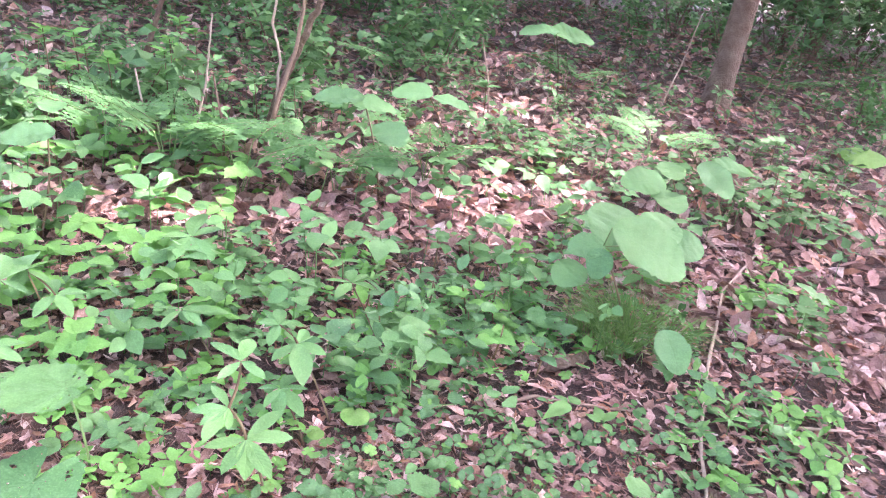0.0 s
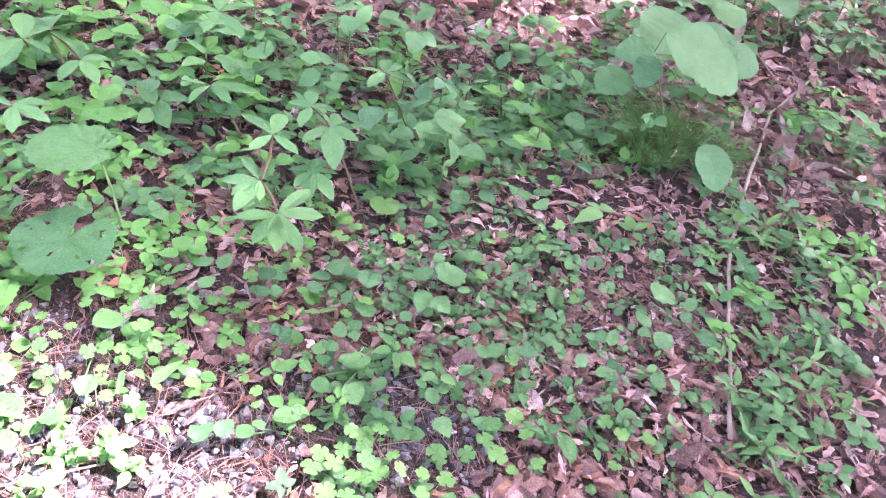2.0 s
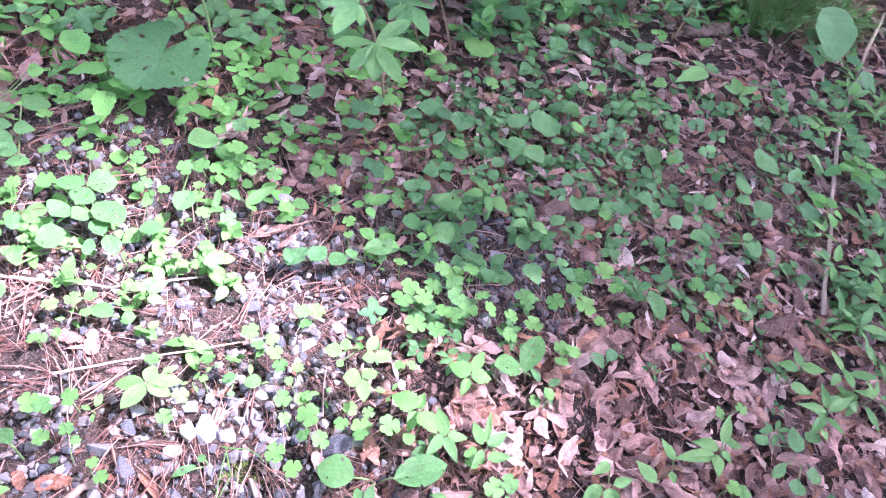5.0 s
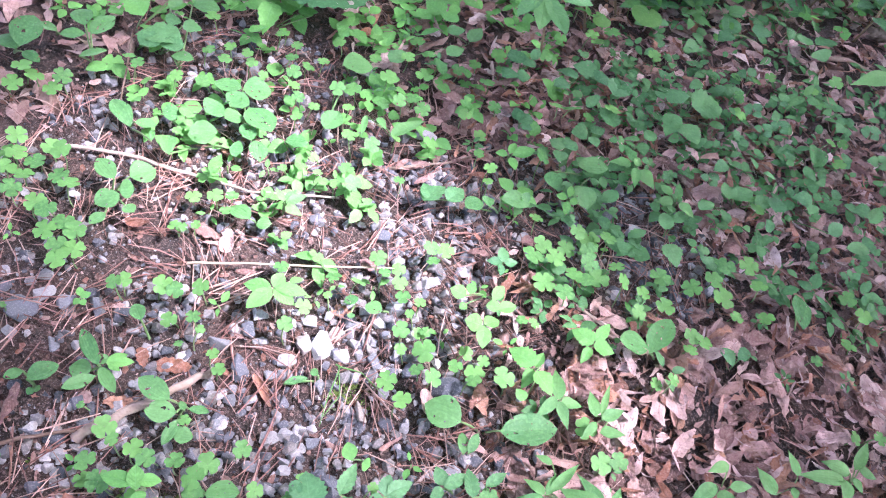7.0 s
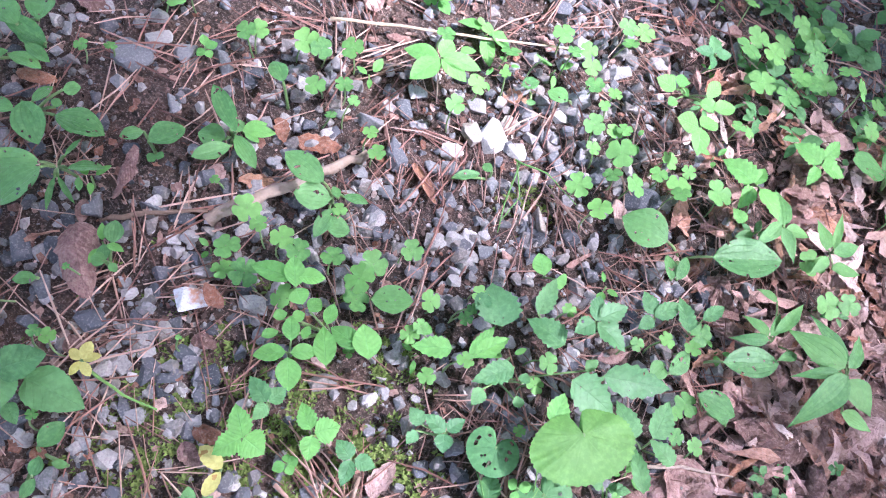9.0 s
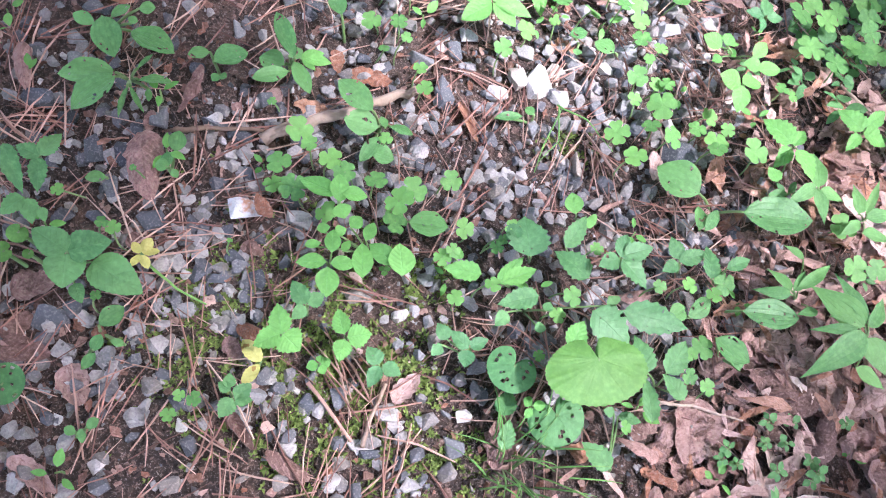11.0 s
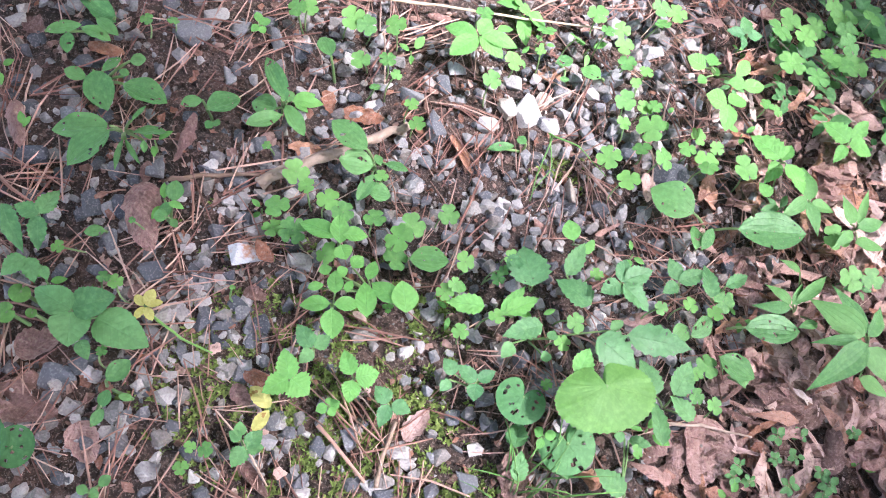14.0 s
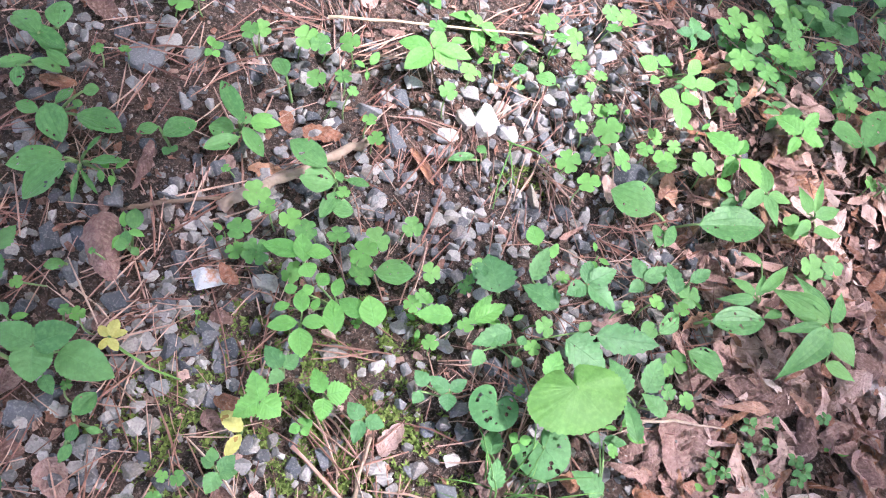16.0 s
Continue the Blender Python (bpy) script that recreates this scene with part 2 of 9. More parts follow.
def stone_material(name, stops, rust=0.0):
    n = Nodes(name)
    at = n.where()
    r = n.chance()
    big = n.noise(45.0, 4.0, at, 0.6, n.math("MULTIPLY", r, 9.0))
    fine = n.noise(420.0, 3.0, at)
    col = n.ramp(n.math("ADD", n.math("MULTIPLY", r, 0.72), n.math("MULTIPLY", big, 0.28)), stops)
    col = n.mix(n.math("MULTIPLY", n.math("GREATER_THAN", fine, 0.58), 0.12), col, (0.52, 0.50, 0.47))
    col = n.mix(n.math("MULTIPLY", n.math("LESS_THAN", fine, 0.43), 0.26), col, (0.06, 0.065, 0.07))
    if rust:
        s = n.node("ShaderNodeMapRange", Value=n.noise(46.0, 5.0, at, 0.7))
        s.inputs["From Min"].default_value, s.inputs["From Max"].default_value = 0.88 - rust, 1.0 - rust
        col = n.mix(n.math("MULTIPLY", s.outputs[0], 0.85), col, (0.36, 0.16, 0.07))
    n.put(n.bsdf.inputs["Base Color"], col)
    n.bsdf.inputs["Roughness"].default_value = 0.8
    n.bsdf.inputs["Specular IOR Level"].default_value = 0.3
    n.bump(n.math("ADD", big, n.math("MULTIPLY", fine, 0.5)), 0.7, 0.003)
    return n.mat


STONE = stone_material("gravel_stone", [(0.1, (0.050, 0.053, 0.060)), (0.3, (0.095, 0.098, 0.107)), (0.45, (0.17, 0.148, 0.13)), (0.6, (0.165, 0.165, 0.168)), (0.8, (0.27, 0.255, 0.24)), (1.0, (0.48, 0.455, 0.43))])
STONE_DARK = stone_material("slate_stone", [(0.2, (0.042, 0.047, 0.056)), (0.6, (0.082, 0.088, 0.098)), (0.9, (0.13, 0.135, 0.14))])
STONE_GREY = stone_material("grey_stone", [(0.2, (0.12, 0.124, 0.128)), (0.6, (0.195, 0.197, 0.196)), (0.9, (0.28, 0.275, 0.265))])
STONE_BROWN = stone_material("brown_stone", [(0.2, (0.15, 0.125, 0.10)), (0.6, (0.23, 0.20, 0.165)), (0.9, (0.32, 0.285, 0.245))])
STONE_PALE = stone_material("pale_stone", [(0.2, (0.19, 0.186, 0.176)), (0.6, (0.275, 0.266, 0.252)), (0.9, (0.36, 0.348, 0.33))])
STONE_RUST = stone_material("rusty_stone", [(0.15, (0.20, 0.21, 0.23)), (0.4, (0.36, 0.37, 0.385)), (0.9, (0.50, 0.50, 0.50))], 0.36)


# ---- the lie of the land ----
def lift(x, y):
    """Height of the ground."""
    far = max(0.0, math.hypot(x, y) - 7.0)
    return (0.014 * noise.noise((x * 2.3, y * 2.3, 3.1)) + 0.006 * noise.noise((x * 9.0, y * 9.0, 7.7))
            + 0.12 * min(1.0, far / 12.0) * noise.noise((x * 0.12, y * 0.12, 0.4)))


def stony(x, y):
    """1 on the gravel, 0 on the leaf litter."""
    a = math.hypot((x + 0.38) / 0.56, (y - 0.32) / 0.80) + 0.30 * noise.noise((x * 3.0, y * 3.0, 1.7))
    b = math.hypot((x - 0.2) / 0.26, (y - 0.98) / 0.16) + 0.3 * noise.noise((x * 4.0, y * 4.0, 5.7))
    return max(0.0, min(1.0, (1.15 - min(a, b)) / 0.3))


def spaced(lo, hi, step, reach):
    inner = np.arange(lo, hi + 1e-6, step)
    grow = step * np.cumsum(1.22 ** np.arange(1, 60))
    grow = grow[grow < reach]
    return np.concatenate([lo - grow[::-1], inner, hi + grow])


def ground_sheet():
    xs, ys = spaced(-1.3, 2.0, 0.025, 150.0), spaced(-0.5, 3.4, 0.025, 150.0)
    verts = [(x, y, lift(x, y) + (0.006 * noise.noise((x * 30, y * 30, 0.0)) if abs(x) < 3 and abs(y) < 4 else 0)) for y in ys for x in xs]
    nx = len(xs)
    faces = [(j * nx + i, j * nx + i + 1, (j + 1) * nx + i + 1, (j + 1) * nx + i) for j in range(len(ys) - 1) for i in range(nx - 1)]
    me = bpy.data.meshes.new("ground")
    me.from_pydata(verts, [], faces)
    me.polygons.foreach_set("use_smooth", [True] * len(faces))
    n = Nodes("forest_soil")
    at = n.where()
    a, b, c, d = n.noise(5.0, 5.0, at), n.noise(38.0, 4.0, at, 0.65), n.noise(210.0, 4.0, at, 0.7), n.noise(520.0, 2.0, at)
    col = n.ramp(n.math("ADD", n.math("MULTIPLY", a, 0.35), n.math("ADD", n.math("MULTIPLY", b, 0.35), n.math("MULTIPLY", c, 0.3))), [(0.34, (0.016, 0.012, 0.010)), (0.48, (0.046, 0.029, 0.022)), (0.6, (0.115, 0.066, 0.048))])
    col = n.mix(n.math("MULTIPLY", n.math("GREATER_THAN", c, 0.57), 0.5), col, (0.21, 0.145, 0.12))
    col = n.mix(n.math("MULTIPLY", n.math("GREATER_THAN", d, 0.62), 0.5), col, (0.30, 0.25, 0.22))
    n.put(n.bsdf.inputs["Base Color"], col)
    n.bsdf.inputs["Roughness"].default_value = 0.9
    n.bump(n.math("ADD", b, n.math("ADD", n.math("MULTIPLY", c, 0.8), n.math("MULTIPLY", d, 0.3))), 1.0, 0.016)
    me.materials.append(n.mat)
    return tagged(new("ground", me), "dark forest soil under gravel, needles and leaf litter", "ground", kind="structure")


ground_sheet()


# ---- shapes ----
def mesh_of(name, verts, faces, mat, uvs=None, smooth=True):
    me = bpy.data.meshes.new(name)
    me.from_pydata([tuple(v) for v in verts], [], faces)
    if uvs is not None:
        lay = me.uv_layers.new(name="UVMap")
        idx = np.empty(len(me.loops), dtype=np.int32)
        me.loops.foreach_get("vertex_index", idx)
        lay.data.foreach_set("uv", np.asarray(uvs, dtype=np.float32)[idx].ravel())
    if smooth:
        me.polygons.foreach_set("use_smooth", [True] * len(me.polygons))
    me.materials.append(mat)
    return me


class Shape:
    """Vertices, faces and leaf coordinates of one template."""

    def __init__(self, verts, faces, uvs=None):
        self.v = np.array(verts, dtype=float)
        self.f = [tuple(f) for f in faces]
        self.uv = np.array(uvs if uvs is not None else np.zeros((len(verts), 2)), dtype=float)

    def mesh(self, name, mat, smooth=True):
        return mesh_of(name, self.v, self.f, mat, self.uv, smooth)

    def moved(self, m):
        m = np.array(m)
        return Shape(self.v @ m[:3, :3].T + m[:3, 3], self.f, self.uv)


def joined(shapes):
    v, f, u, k = [], [], [], 0
    for s in shapes:
        v.append(s.v)
        u.append(s.uv)
        f += [tuple(i + k for i in q) for q in s.f]
        k += len(s.v)
    return Shape(np.concatenate(v), f, np.concatenate(u))


def long_leaf(width=0.5, peak=0.45, tip=1.0, base=0.6, rows=9, cols=2, fold=0.18, droop=0.25, wave=0.0, teeth=0, bite=0.0, twist=0.0, seed=0, lobe=0.0):
    """A leaf of length 1 along +y with its stalk end at the origin."""
    r = np.random.default_rng(seed)
    v, f, u = [], [], []
    n = 2 * cols + 1
    ph = r.uniform(0, 6)
    for i in range(rows + 1):
        t = i / rows
        if t < peak:
            w = math.sin(t / peak * math.pi / 2) ** base
        else:
            w = math.cos((t - peak) / (1 - peak) * math.pi / 2) ** tip
        w *= width / 2
        for j in range(n):
            s = j / cols - 1
            edge = 1.0
            if teeth and abs(s) == 1.0:
                edge = 1.0 - bite * (i % 2)
            edge *= 1.0 - lobe * abs(s) * abs(math.sin(t * math.pi * 4.5)) ** 2
            x = s * w * edge
            y = t - (0.05 * (i % 2) * bite if abs(s) == 1.0 else 0)
            z = fold * abs(x) - droop * t * t * 0.5 + wave * math.sin(t * 14 + ph + 2 * s) * abs(s) * w + 0.02 * r.normal() * w
            z += twist * x * t
            v.append((x, y, z))
            u.append((0.5 + 0.5 * s, t))
    for i in range(rows):
        for j in range(n - 1):
            a = i * n + j
            f.append((a, a + 1, a + n + 1, a + n))
    return Shape(v, f, u)


def dry_leaf(seed, width=0.45, roll=1.2, bend=0.5, twist=0.3, rows=8, cols=2, ribs=0.03, lobe=0.0, lo=0.0, hi=1.0):
    """A fallen leaf of length 1 along y, rolled across, bent along and ribbed; lo, hi: the piece of it that is left."""
    r = np.random.default_rng(seed)
    v, f, u = [], [], []
    n = 2 * cols + 1
    ph, off = r.uniform(0, 6), r.uniform(0, 40)
    for i in range(rows + 1):
        t = lo + (hi - lo) * i / rows
        w = width / 2 * (math.sin(math.pi * min(1.0, t * 0.94 + 0.03) ** 0.85) ** 0.8 + 0.02)
        k = roll * (0.55 + 0.9 * t) / (width / 2) + 1e-4
        a = bend * (t - 0.5) + 1e-4
        tw = twist * (t - 0.5)
        for j in range(n):
            q = j / cols - 1
            edge = 1.0 - lobe * abs(q) * (0.5 + 0.5 * math.sin(t * 28 + ph)) + ((0.10 if cols > 1 else 0.24) * r.normal() if abs(q) == 1 else 0)
            arc = q * w * edge
            kk = k * (1.0 + 0.5 * math.sin(ph + (1 if q > 0 else -1)))
            x, z = math.sin(kk * arc) / kk, (1 - math.cos(kk * arc)) / kk
            z += ribs * math.sin(t * 30 - 4 * abs(q)) * abs(q) * 0.6
            x, z = x * math.cos(tw) - z * math.sin(tw), x * math.sin(tw) + z * math.cos(tw)
            y = (t - 0.5) * math.cos(a)
            z += (t - 0.5) * math.sin(a)
            p = (x * 4 + off, y * 4, 0.0)
            v.append((x + 0.03 * noise.noise((p[1], p[0], 3.0)), y + 0.03 * noise.noise((p[0], p[1], 9.0)), z + 0.08 * noise.noise(p) + 0.05 * noise.noise((p[0] * 3.2, p[1] * 3.2, 5.0))))
            u.append((0.5 + 0.5 * q, t))
    low = min(c[2] for c in v)
    v = [(x, y, z - low) for x, y, z in v]
    for i in range(rows):
        for j in range(n - 1):
            a = i * n + j
            f.append((a, a + 1, a + n + 1, a + n))
    return Shape(v, f, u)


def dry_leaves(first, count, rows, cols, pieces=0.0, curl=1.0):
    """A handful of fallen leaves, some of them torn."""
    r = np.random.default_rng(first)
    out = []
    for i in range(count):
        torn = r.random() < pieces
        lo = r.uniform(0.0, 0.45) if torn else 0.0
        hi = lo + r.uniform(0.3, 0.55) if torn else 1.0
        out.append(dry_leaf(first + i, r.uniform(0.34, 0.60), r.choice([-1, 1]) * r.uniform(0.15, 1.9) * curl, r.normal(0.1, 0.45), r.normal(0, 0.5), rows, cols, r.uniform(0.0, 0.016), r.choice([0.0, 0.12, 0.22, 0.38]), lo, min(1.0, hi)))
    return out


def fan_leaf(radius, rings=3, segs=36, cup=0.15, ripple=0.05, folds=7, start=-math.pi, end=math.pi, seed=0):
    """A leaf round its stalk: radius(angle) with angle 0 along +y. Its sinus lies at -y."""
    r = np.random.default_rng(seed)
    v, f, u = [(0, 0, 0)], [], [(0.5, 0)]
    ph = r.uniform(0, 6)
    for k in range(1, rings + 1):
        q = k / rings
        for i in range(segs + 1):
            a = start + (end - start) * i / segs
            d = radius(a) * q
            z = cup * q * q + ripple * q * math.sin(a * folds + ph) + 0.01 * r.normal() * q
            v.append((d * math.sin(a), d * math.cos(a), z * radius(0)))
            u.append((0.5 + a / (2 * math.pi), q))
    n = segs + 1
    for i in range(segs):
        f.append((0, 1 + i + 1, 1 + i))
        for k in range(rings - 1):
            a = 1 + k * n + i
            f.append((a, a + 1, a + n + 1, a + n))
    return Shape(v, f, u)


def tube(points, radii, sides=5):
    """A tapered round stem along points."""
    v, f = [], []
    pts = [Vector(p) for p in points]
    for i, p in enumerate(pts):
        d = (pts[min(i + 1, len(pts) - 1)] - pts[max(i - 1, 0)]).normalized()
        a = d.orthogonal().normalized()
        b = d.cross(a)
        for k in range(sides):
            w = 2 * math.pi * k / sides
            v.append(p + (a * math.cos(w) + b * math.sin(w)) * radii[i])
    for i in range(len(pts) - 1):
        for k in range(sides):
            a, b = i * sides + k, i * sides + (k + 1) % sides
            f.append((a, b, b + sides, a + sides))
    n = len(v)
    v += [pts[0], pts[-1]]
    for k in range(sides):
        f.append((n, (k + 1) % sides, k))
        f.append((n + 1, (len(pts) - 1) * sides + k, (len(pts) - 1) * sides + (k + 1) % sides))
    return Shape(v, f)


def bowed(a, b, bow, steps=5, wobble=0.0, r=None):
    a, b = Vector(a), Vector(b)
    out = []
    for i in range(steps + 1):
        t = i / steps
        p = a.lerp(b, t) + Vector(bow) * (4 * t * (1 - t))
        if r is not None and 0 < i < steps:
            p += Vector(r.normal(0, wobble, 3))
        out.append(p)
    return out


def rock(seed, sx=1.0, sy=0.8, sz=0.6, count=13, bevel=0.06):
    r = np.random.default_rng(seed)
    bm = bmesh.new()
    for _ in range(count):
        d = r.normal(size=3)
        d /= np.linalg.norm(d) + 1e-9
        d = np.sign(d) * np.abs(d) ** 0.72
        bm.verts.new((d[0] * sx * 0.5, d[1] * sy * 0.5, d[2] * sz * 0.5))
    bmesh.ops.convex_hull(bm, input=bm.verts[:])
    loose = [q for q in bm.verts if not q.link_faces]
    bmesh.ops.delete(bm, geom=loose, context="VERTS")
    if bevel:
        bmesh.ops.bevel(bm, geom=bm.edges[:], offset=bevel, segments=1, affect="EDGES", clamp_overlap=True)
        bmesh.ops.triangulate(bm, faces=bm.faces[:])
    bm.verts.index_update()
    s = Shape([tuple(q.co) for q in bm.verts], [tuple(q.index for q in fa.verts) for fa in bm.faces])
    bm.free()
    return s


def scatter(name, shapes, places, mat, label, category, smooth=True, kind="stuff"):
    """ONE mesh of many small pieces. places: (x, y, z, size, rx, ry, rz, pick)."""
    vs, us, fs, k = [], [], [], 0
    for x, y, z, size, rx, ry, rz, pick in places:
        s = shapes[pick % len(shapes)]
        m = np.array(Euler((rx, ry, rz)).to_matrix()) * size
        vs.append(s.v @ m.T + (x, y, z))
        us.append(s.uv)
        fs += [tuple(i + k for i in q) for q in s.f]
        k += len(s.v)
    me = mesh_of(name, np.concatenate(vs).tolist(), fs, mat, np.concatenate(us), smooth)
    return tagged(new(name, me), label, category, kind=kind)


def part(name, me, parent, m=None, label=""):
    """A mesh object under a thing or a part."""
    ob = new(name, me)
    ob.parent = parent
    if m is not None:
        ob.matrix_basis = m
    if label:
        ob["label"] = label
    return ob


def thing(name, label, category, group="", m=None, data=None):
    ob = tagged(new(name, data), label, category, group)
    if m is not None:
        ob.matrix_basis = m
    return ob


def turned(x, y, z, size, rx=0.0, ry=0.0, rz=0.0):
    return pose(x, y, z, rx, ry, rz) @ Matrix.Scale(size, 4)


# ---- leaf templates ----
def lobes(a, n=3, deep=0.30):
    """Leaflets of a clover leaf: n leaflets, each with a notch."""
    s = (a / (2 * math.pi) * n) % 1.0
    leaflet = 1.0 - 0.26 * abs(2 * s - 1) ** 3
    notch = 0.14 * math.exp(-((s - 0.5) / 0.09) ** 2)
    split = deep * math.exp(-((min(s, 1 - s)) / 0.035) ** 2)
    return (leaflet - notch - split) * 0.5


def kidney(a, deep=0.45, gap=0.2, teeth=22, bite=0.03):
    back = math.pi - abs(a)
    return (0.455 + 0.085 * math.cos(a) - 0.03 * math.cos(2 * a)) * (1 - deep * math.exp(-(back / gap) ** 2)) * (1 + bite * (abs((a * teeth / math.pi) % 1.0 - 0.5) * 2 - 0.5))


CLOVERS = [fan_leaf(lambda a: lobes(a, n), 3, 48, c, 0.05, n, seed=i).mesh("leaf", CLOVER) for i, (n, c) in enumerate([(3, 0.10), (3, -0.08), (4, 0.05), (3, 0.2)])]
CLOVER_SHAPES = [fan_leaf(lambda a: lobes(a, 3), 2, 24, c, 0.05, 3, seed=i + 30) for i, c in enumerate([0.1, -0.08, 0.2])]
PLANTAINS = [long_leaf(w, 0.5, 0.75, 0.7, 10, 3, 0.2, d, 0.05, seed=i) for i, (w, d) in enumerate([(0.62, 0.25), (0.7, 0.5), (0.55, 0.15), (0.66, -0.1)])]
PLANTAIN_ME = [s.mesh("leaf", PLANTAIN) for s in PLANTAINS]
OVATES = [long_leaf(w, 0.36, 1.0, 0.55, 14, 2, 0.2, d, 0.06, 1, 0.16, seed=i + 5) for i, (w, d) in enumerate([(0.80, 0.3), (0.86, 0.5), (0.70, 0.15)])]
HERB_ME = [s.mesh("leaf", HERB) for s in OVATES]
DARK_ME = [s.mesh("leaf", DARK) for s in OVATES]
LIGHT_ME = [s.mesh("leaf", LIGHT) for s in OVATES]
SMOOTH = [long_leaf(w, 0.45, 0.85, 0.7, 8, 2, 0.22, d, 0.03, seed=i + 9) for i, (w, d) in enumerate([(0.5, 0.3), (0.58, 0.1), (0.45, 0.5)])]
YELLOW_ME = [long_leaf(w, 0.5, 0.65, 0.6, 12, 2, 0.2, 0.2, 0.08, 1, 0.08, seed=i + 97).mesh("leaf", YELLOW) for i, w in enumerate((0.62, 0.7, 0.55))]
SMOOTH_ME = [s.mesh("leaf", LIGHT) for s in SMOOTH]
SMOOTH_DARK_ME = [s.mesh("leaf", HERB) for s in SMOOTH]
LANCES = [long_leaf(w, 0.33, 1.25, 0.6, 12, 2, 0.3, d, 0.10, seed=i + 13) for i, (w, d) in enumerate([(0.30, 0.35), (0.34, 0.6), (0.26, 0.2)])]
LANCE_ME = [s.mesh("leaf", BLADE) for s in LANCES]
WHORLS = [long_leaf(w, 0.56, 0.8, 0.85, 10, 2, 0.25, d, 0.03, seed=i + 17) for i, (w, d) in enumerate([(0.36, 0.3), (0.40, 0.5), (0.33, 0.15)])]
WHORL_ME = [s.mesh("leaf", WHORL) for s in WHORLS]
SLIM_ME = [long_leaf(w, 0.58, 0.8, 0.95, 10, 2, 0.22, d, 0.03, seed=i + 117).mesh("leaf", WHORL) for i, (w, d) in enumerate([(0.31, 0.12), (0.36, 0.22), (0.29, 0.02)])]
BROADS = [long_leaf(w, 0.46, 0.55, 0.5, 24, 3, 0.12, d, 0.05, 1, 0.035, seed=i + 21) for i, (w, d) in enumerate([(0.88, 0.25), (0.82, 0.4), (0.95, 0.12)])]
BROAD_ME = [s.mesh("leaf", LINDEN) for s in BROADS]
HEART_ME = [long_leaf(w, 0.32, 0.8, 0.42, 22, 3, 0.14, d, 0.05, 1, 0.05, seed=i + 27).mesh("leaf", HERB) for i, (w, d) in enumerate([(0.92, 0.25), (0.86, 0.4), (0.98, 0.15)])]
KIDNEY_SHAPES = [fan_leaf(kidney, 4, 66, c, 0.014, 5, seed=i + 41) for i, c in enumerate([0.08, -0.12])]
WIDE_KIDNEY = [fan_leaf(lambda a: (0.15 * math.cos(a) + math.sqrt(0.25 - (0.15 * math.sin(a)) ** 2)) * (1 - 0.86 * math.exp(-((math.pi - abs(a)) / 0.16) ** 2))
                        * (1 + 0.035 * (abs((a * 26 / math.pi) % 1.0 - 0.5) * 2 - 0.5)), 6, 104, -0.10, 0.016, 5, seed=47)]
WIDE_KIDNEY[0].v[:, 1] *= 0.70
WIDE_KIDNEY[0].v[:, 0] *= 1.12
WIDE_KIDNEY_ME = [s.mesh("leaf", KIDNEY) for s in WIDE_KIDNEY] * 2
KIDNEY_ME = [s.mesh("leaf", KIDNEY) for s in KIDNEY_SHAPES]
EATEN = [fan_leaf(lambda a: kidney(a, 0.86, 0.40), 8, 80, c, 0.014, 5, seed=i + 41) for i, c in enumerate([0.08, -0.12])]
for k, s in enumerate(EATEN):
    bites = [(int(q), int(p)) for q, p in zip(np.random.default_rng(k).integers(8, 72, 9), np.random.default_rng(k + 5).integers(3, 7, 9))]
    s.f = [f for j, f in enumerate(s.f) if not any(j // 8 - b in (0, 1, -1) and j % 8 == p for b, p in bites)]
KIDNEY_DARK_ME = [s.mesh("leaf", KIDNEY_DARK) for s in EATEN]
NOTCHED = [fan_leaf(lambda a: (0.49 + 0.03 * math.cos(a) + 0.02 * math.cos(5 * a)) * (1 - 0.93 * math.exp(-((math.pi - abs(a)) / 0.26) ** 4)) * (1 + 0.03 * math.sin(a * 31)), 8, 96, 0.05, 0.02, 5, seed=k + 51) for k in (0, 1)]
HOLED = [fan_leaf(lambda a: (0.26 * math.cos(a) + math.sqrt(0.25 - (0.26 * math.sin(a)) ** 2)) * (1 - 0.7 * math.exp(-((math.pi - abs(a)) / 0.3) ** 2)) * (1 + 0.03 * math.sin(a * 31)), 8, 96, 0.02, 0.02, 7, seed=k + 61) for k in (0, 1)]
for k, s in enumerate(NOTCHED + HOLED):
    bites = [(int(q), int(p)) for q, p in zip(np.random.default_rng(k).integers(8, 88, 7), np.random.default_rng(k + 5).integers(3, 7, 7))]
    s.f = [f for j, f in enumerate(s.f) if not any(j // 8 - b in (0, 1) and j % 8 == p for b, p in bites)]
NOTCHED_ME = [s.mesh("leaf", KIDNEY_DARK) for s in NOTCHED]
HOLED_ME = [s.mesh("leaf", KIDNEY_FRESH) for s in HOLED]


def stalk_between(a, b, thick, mat, bow=(0, 0, 0)):
    return tube(bowed(a, b, bow, 4), [thick, thick * 0.9, thick * 0.85, thick * 0.8, thick * 0.75], 5).mesh("stalk", mat)


# ---- kinds of plants ----
CLOVER_STALK = tube(bowed((0, 0, 0), (0, 0, 1), (0.10, 0.05, 0), 4), [0.022] * 5, 5).mesh("clover", STALK)


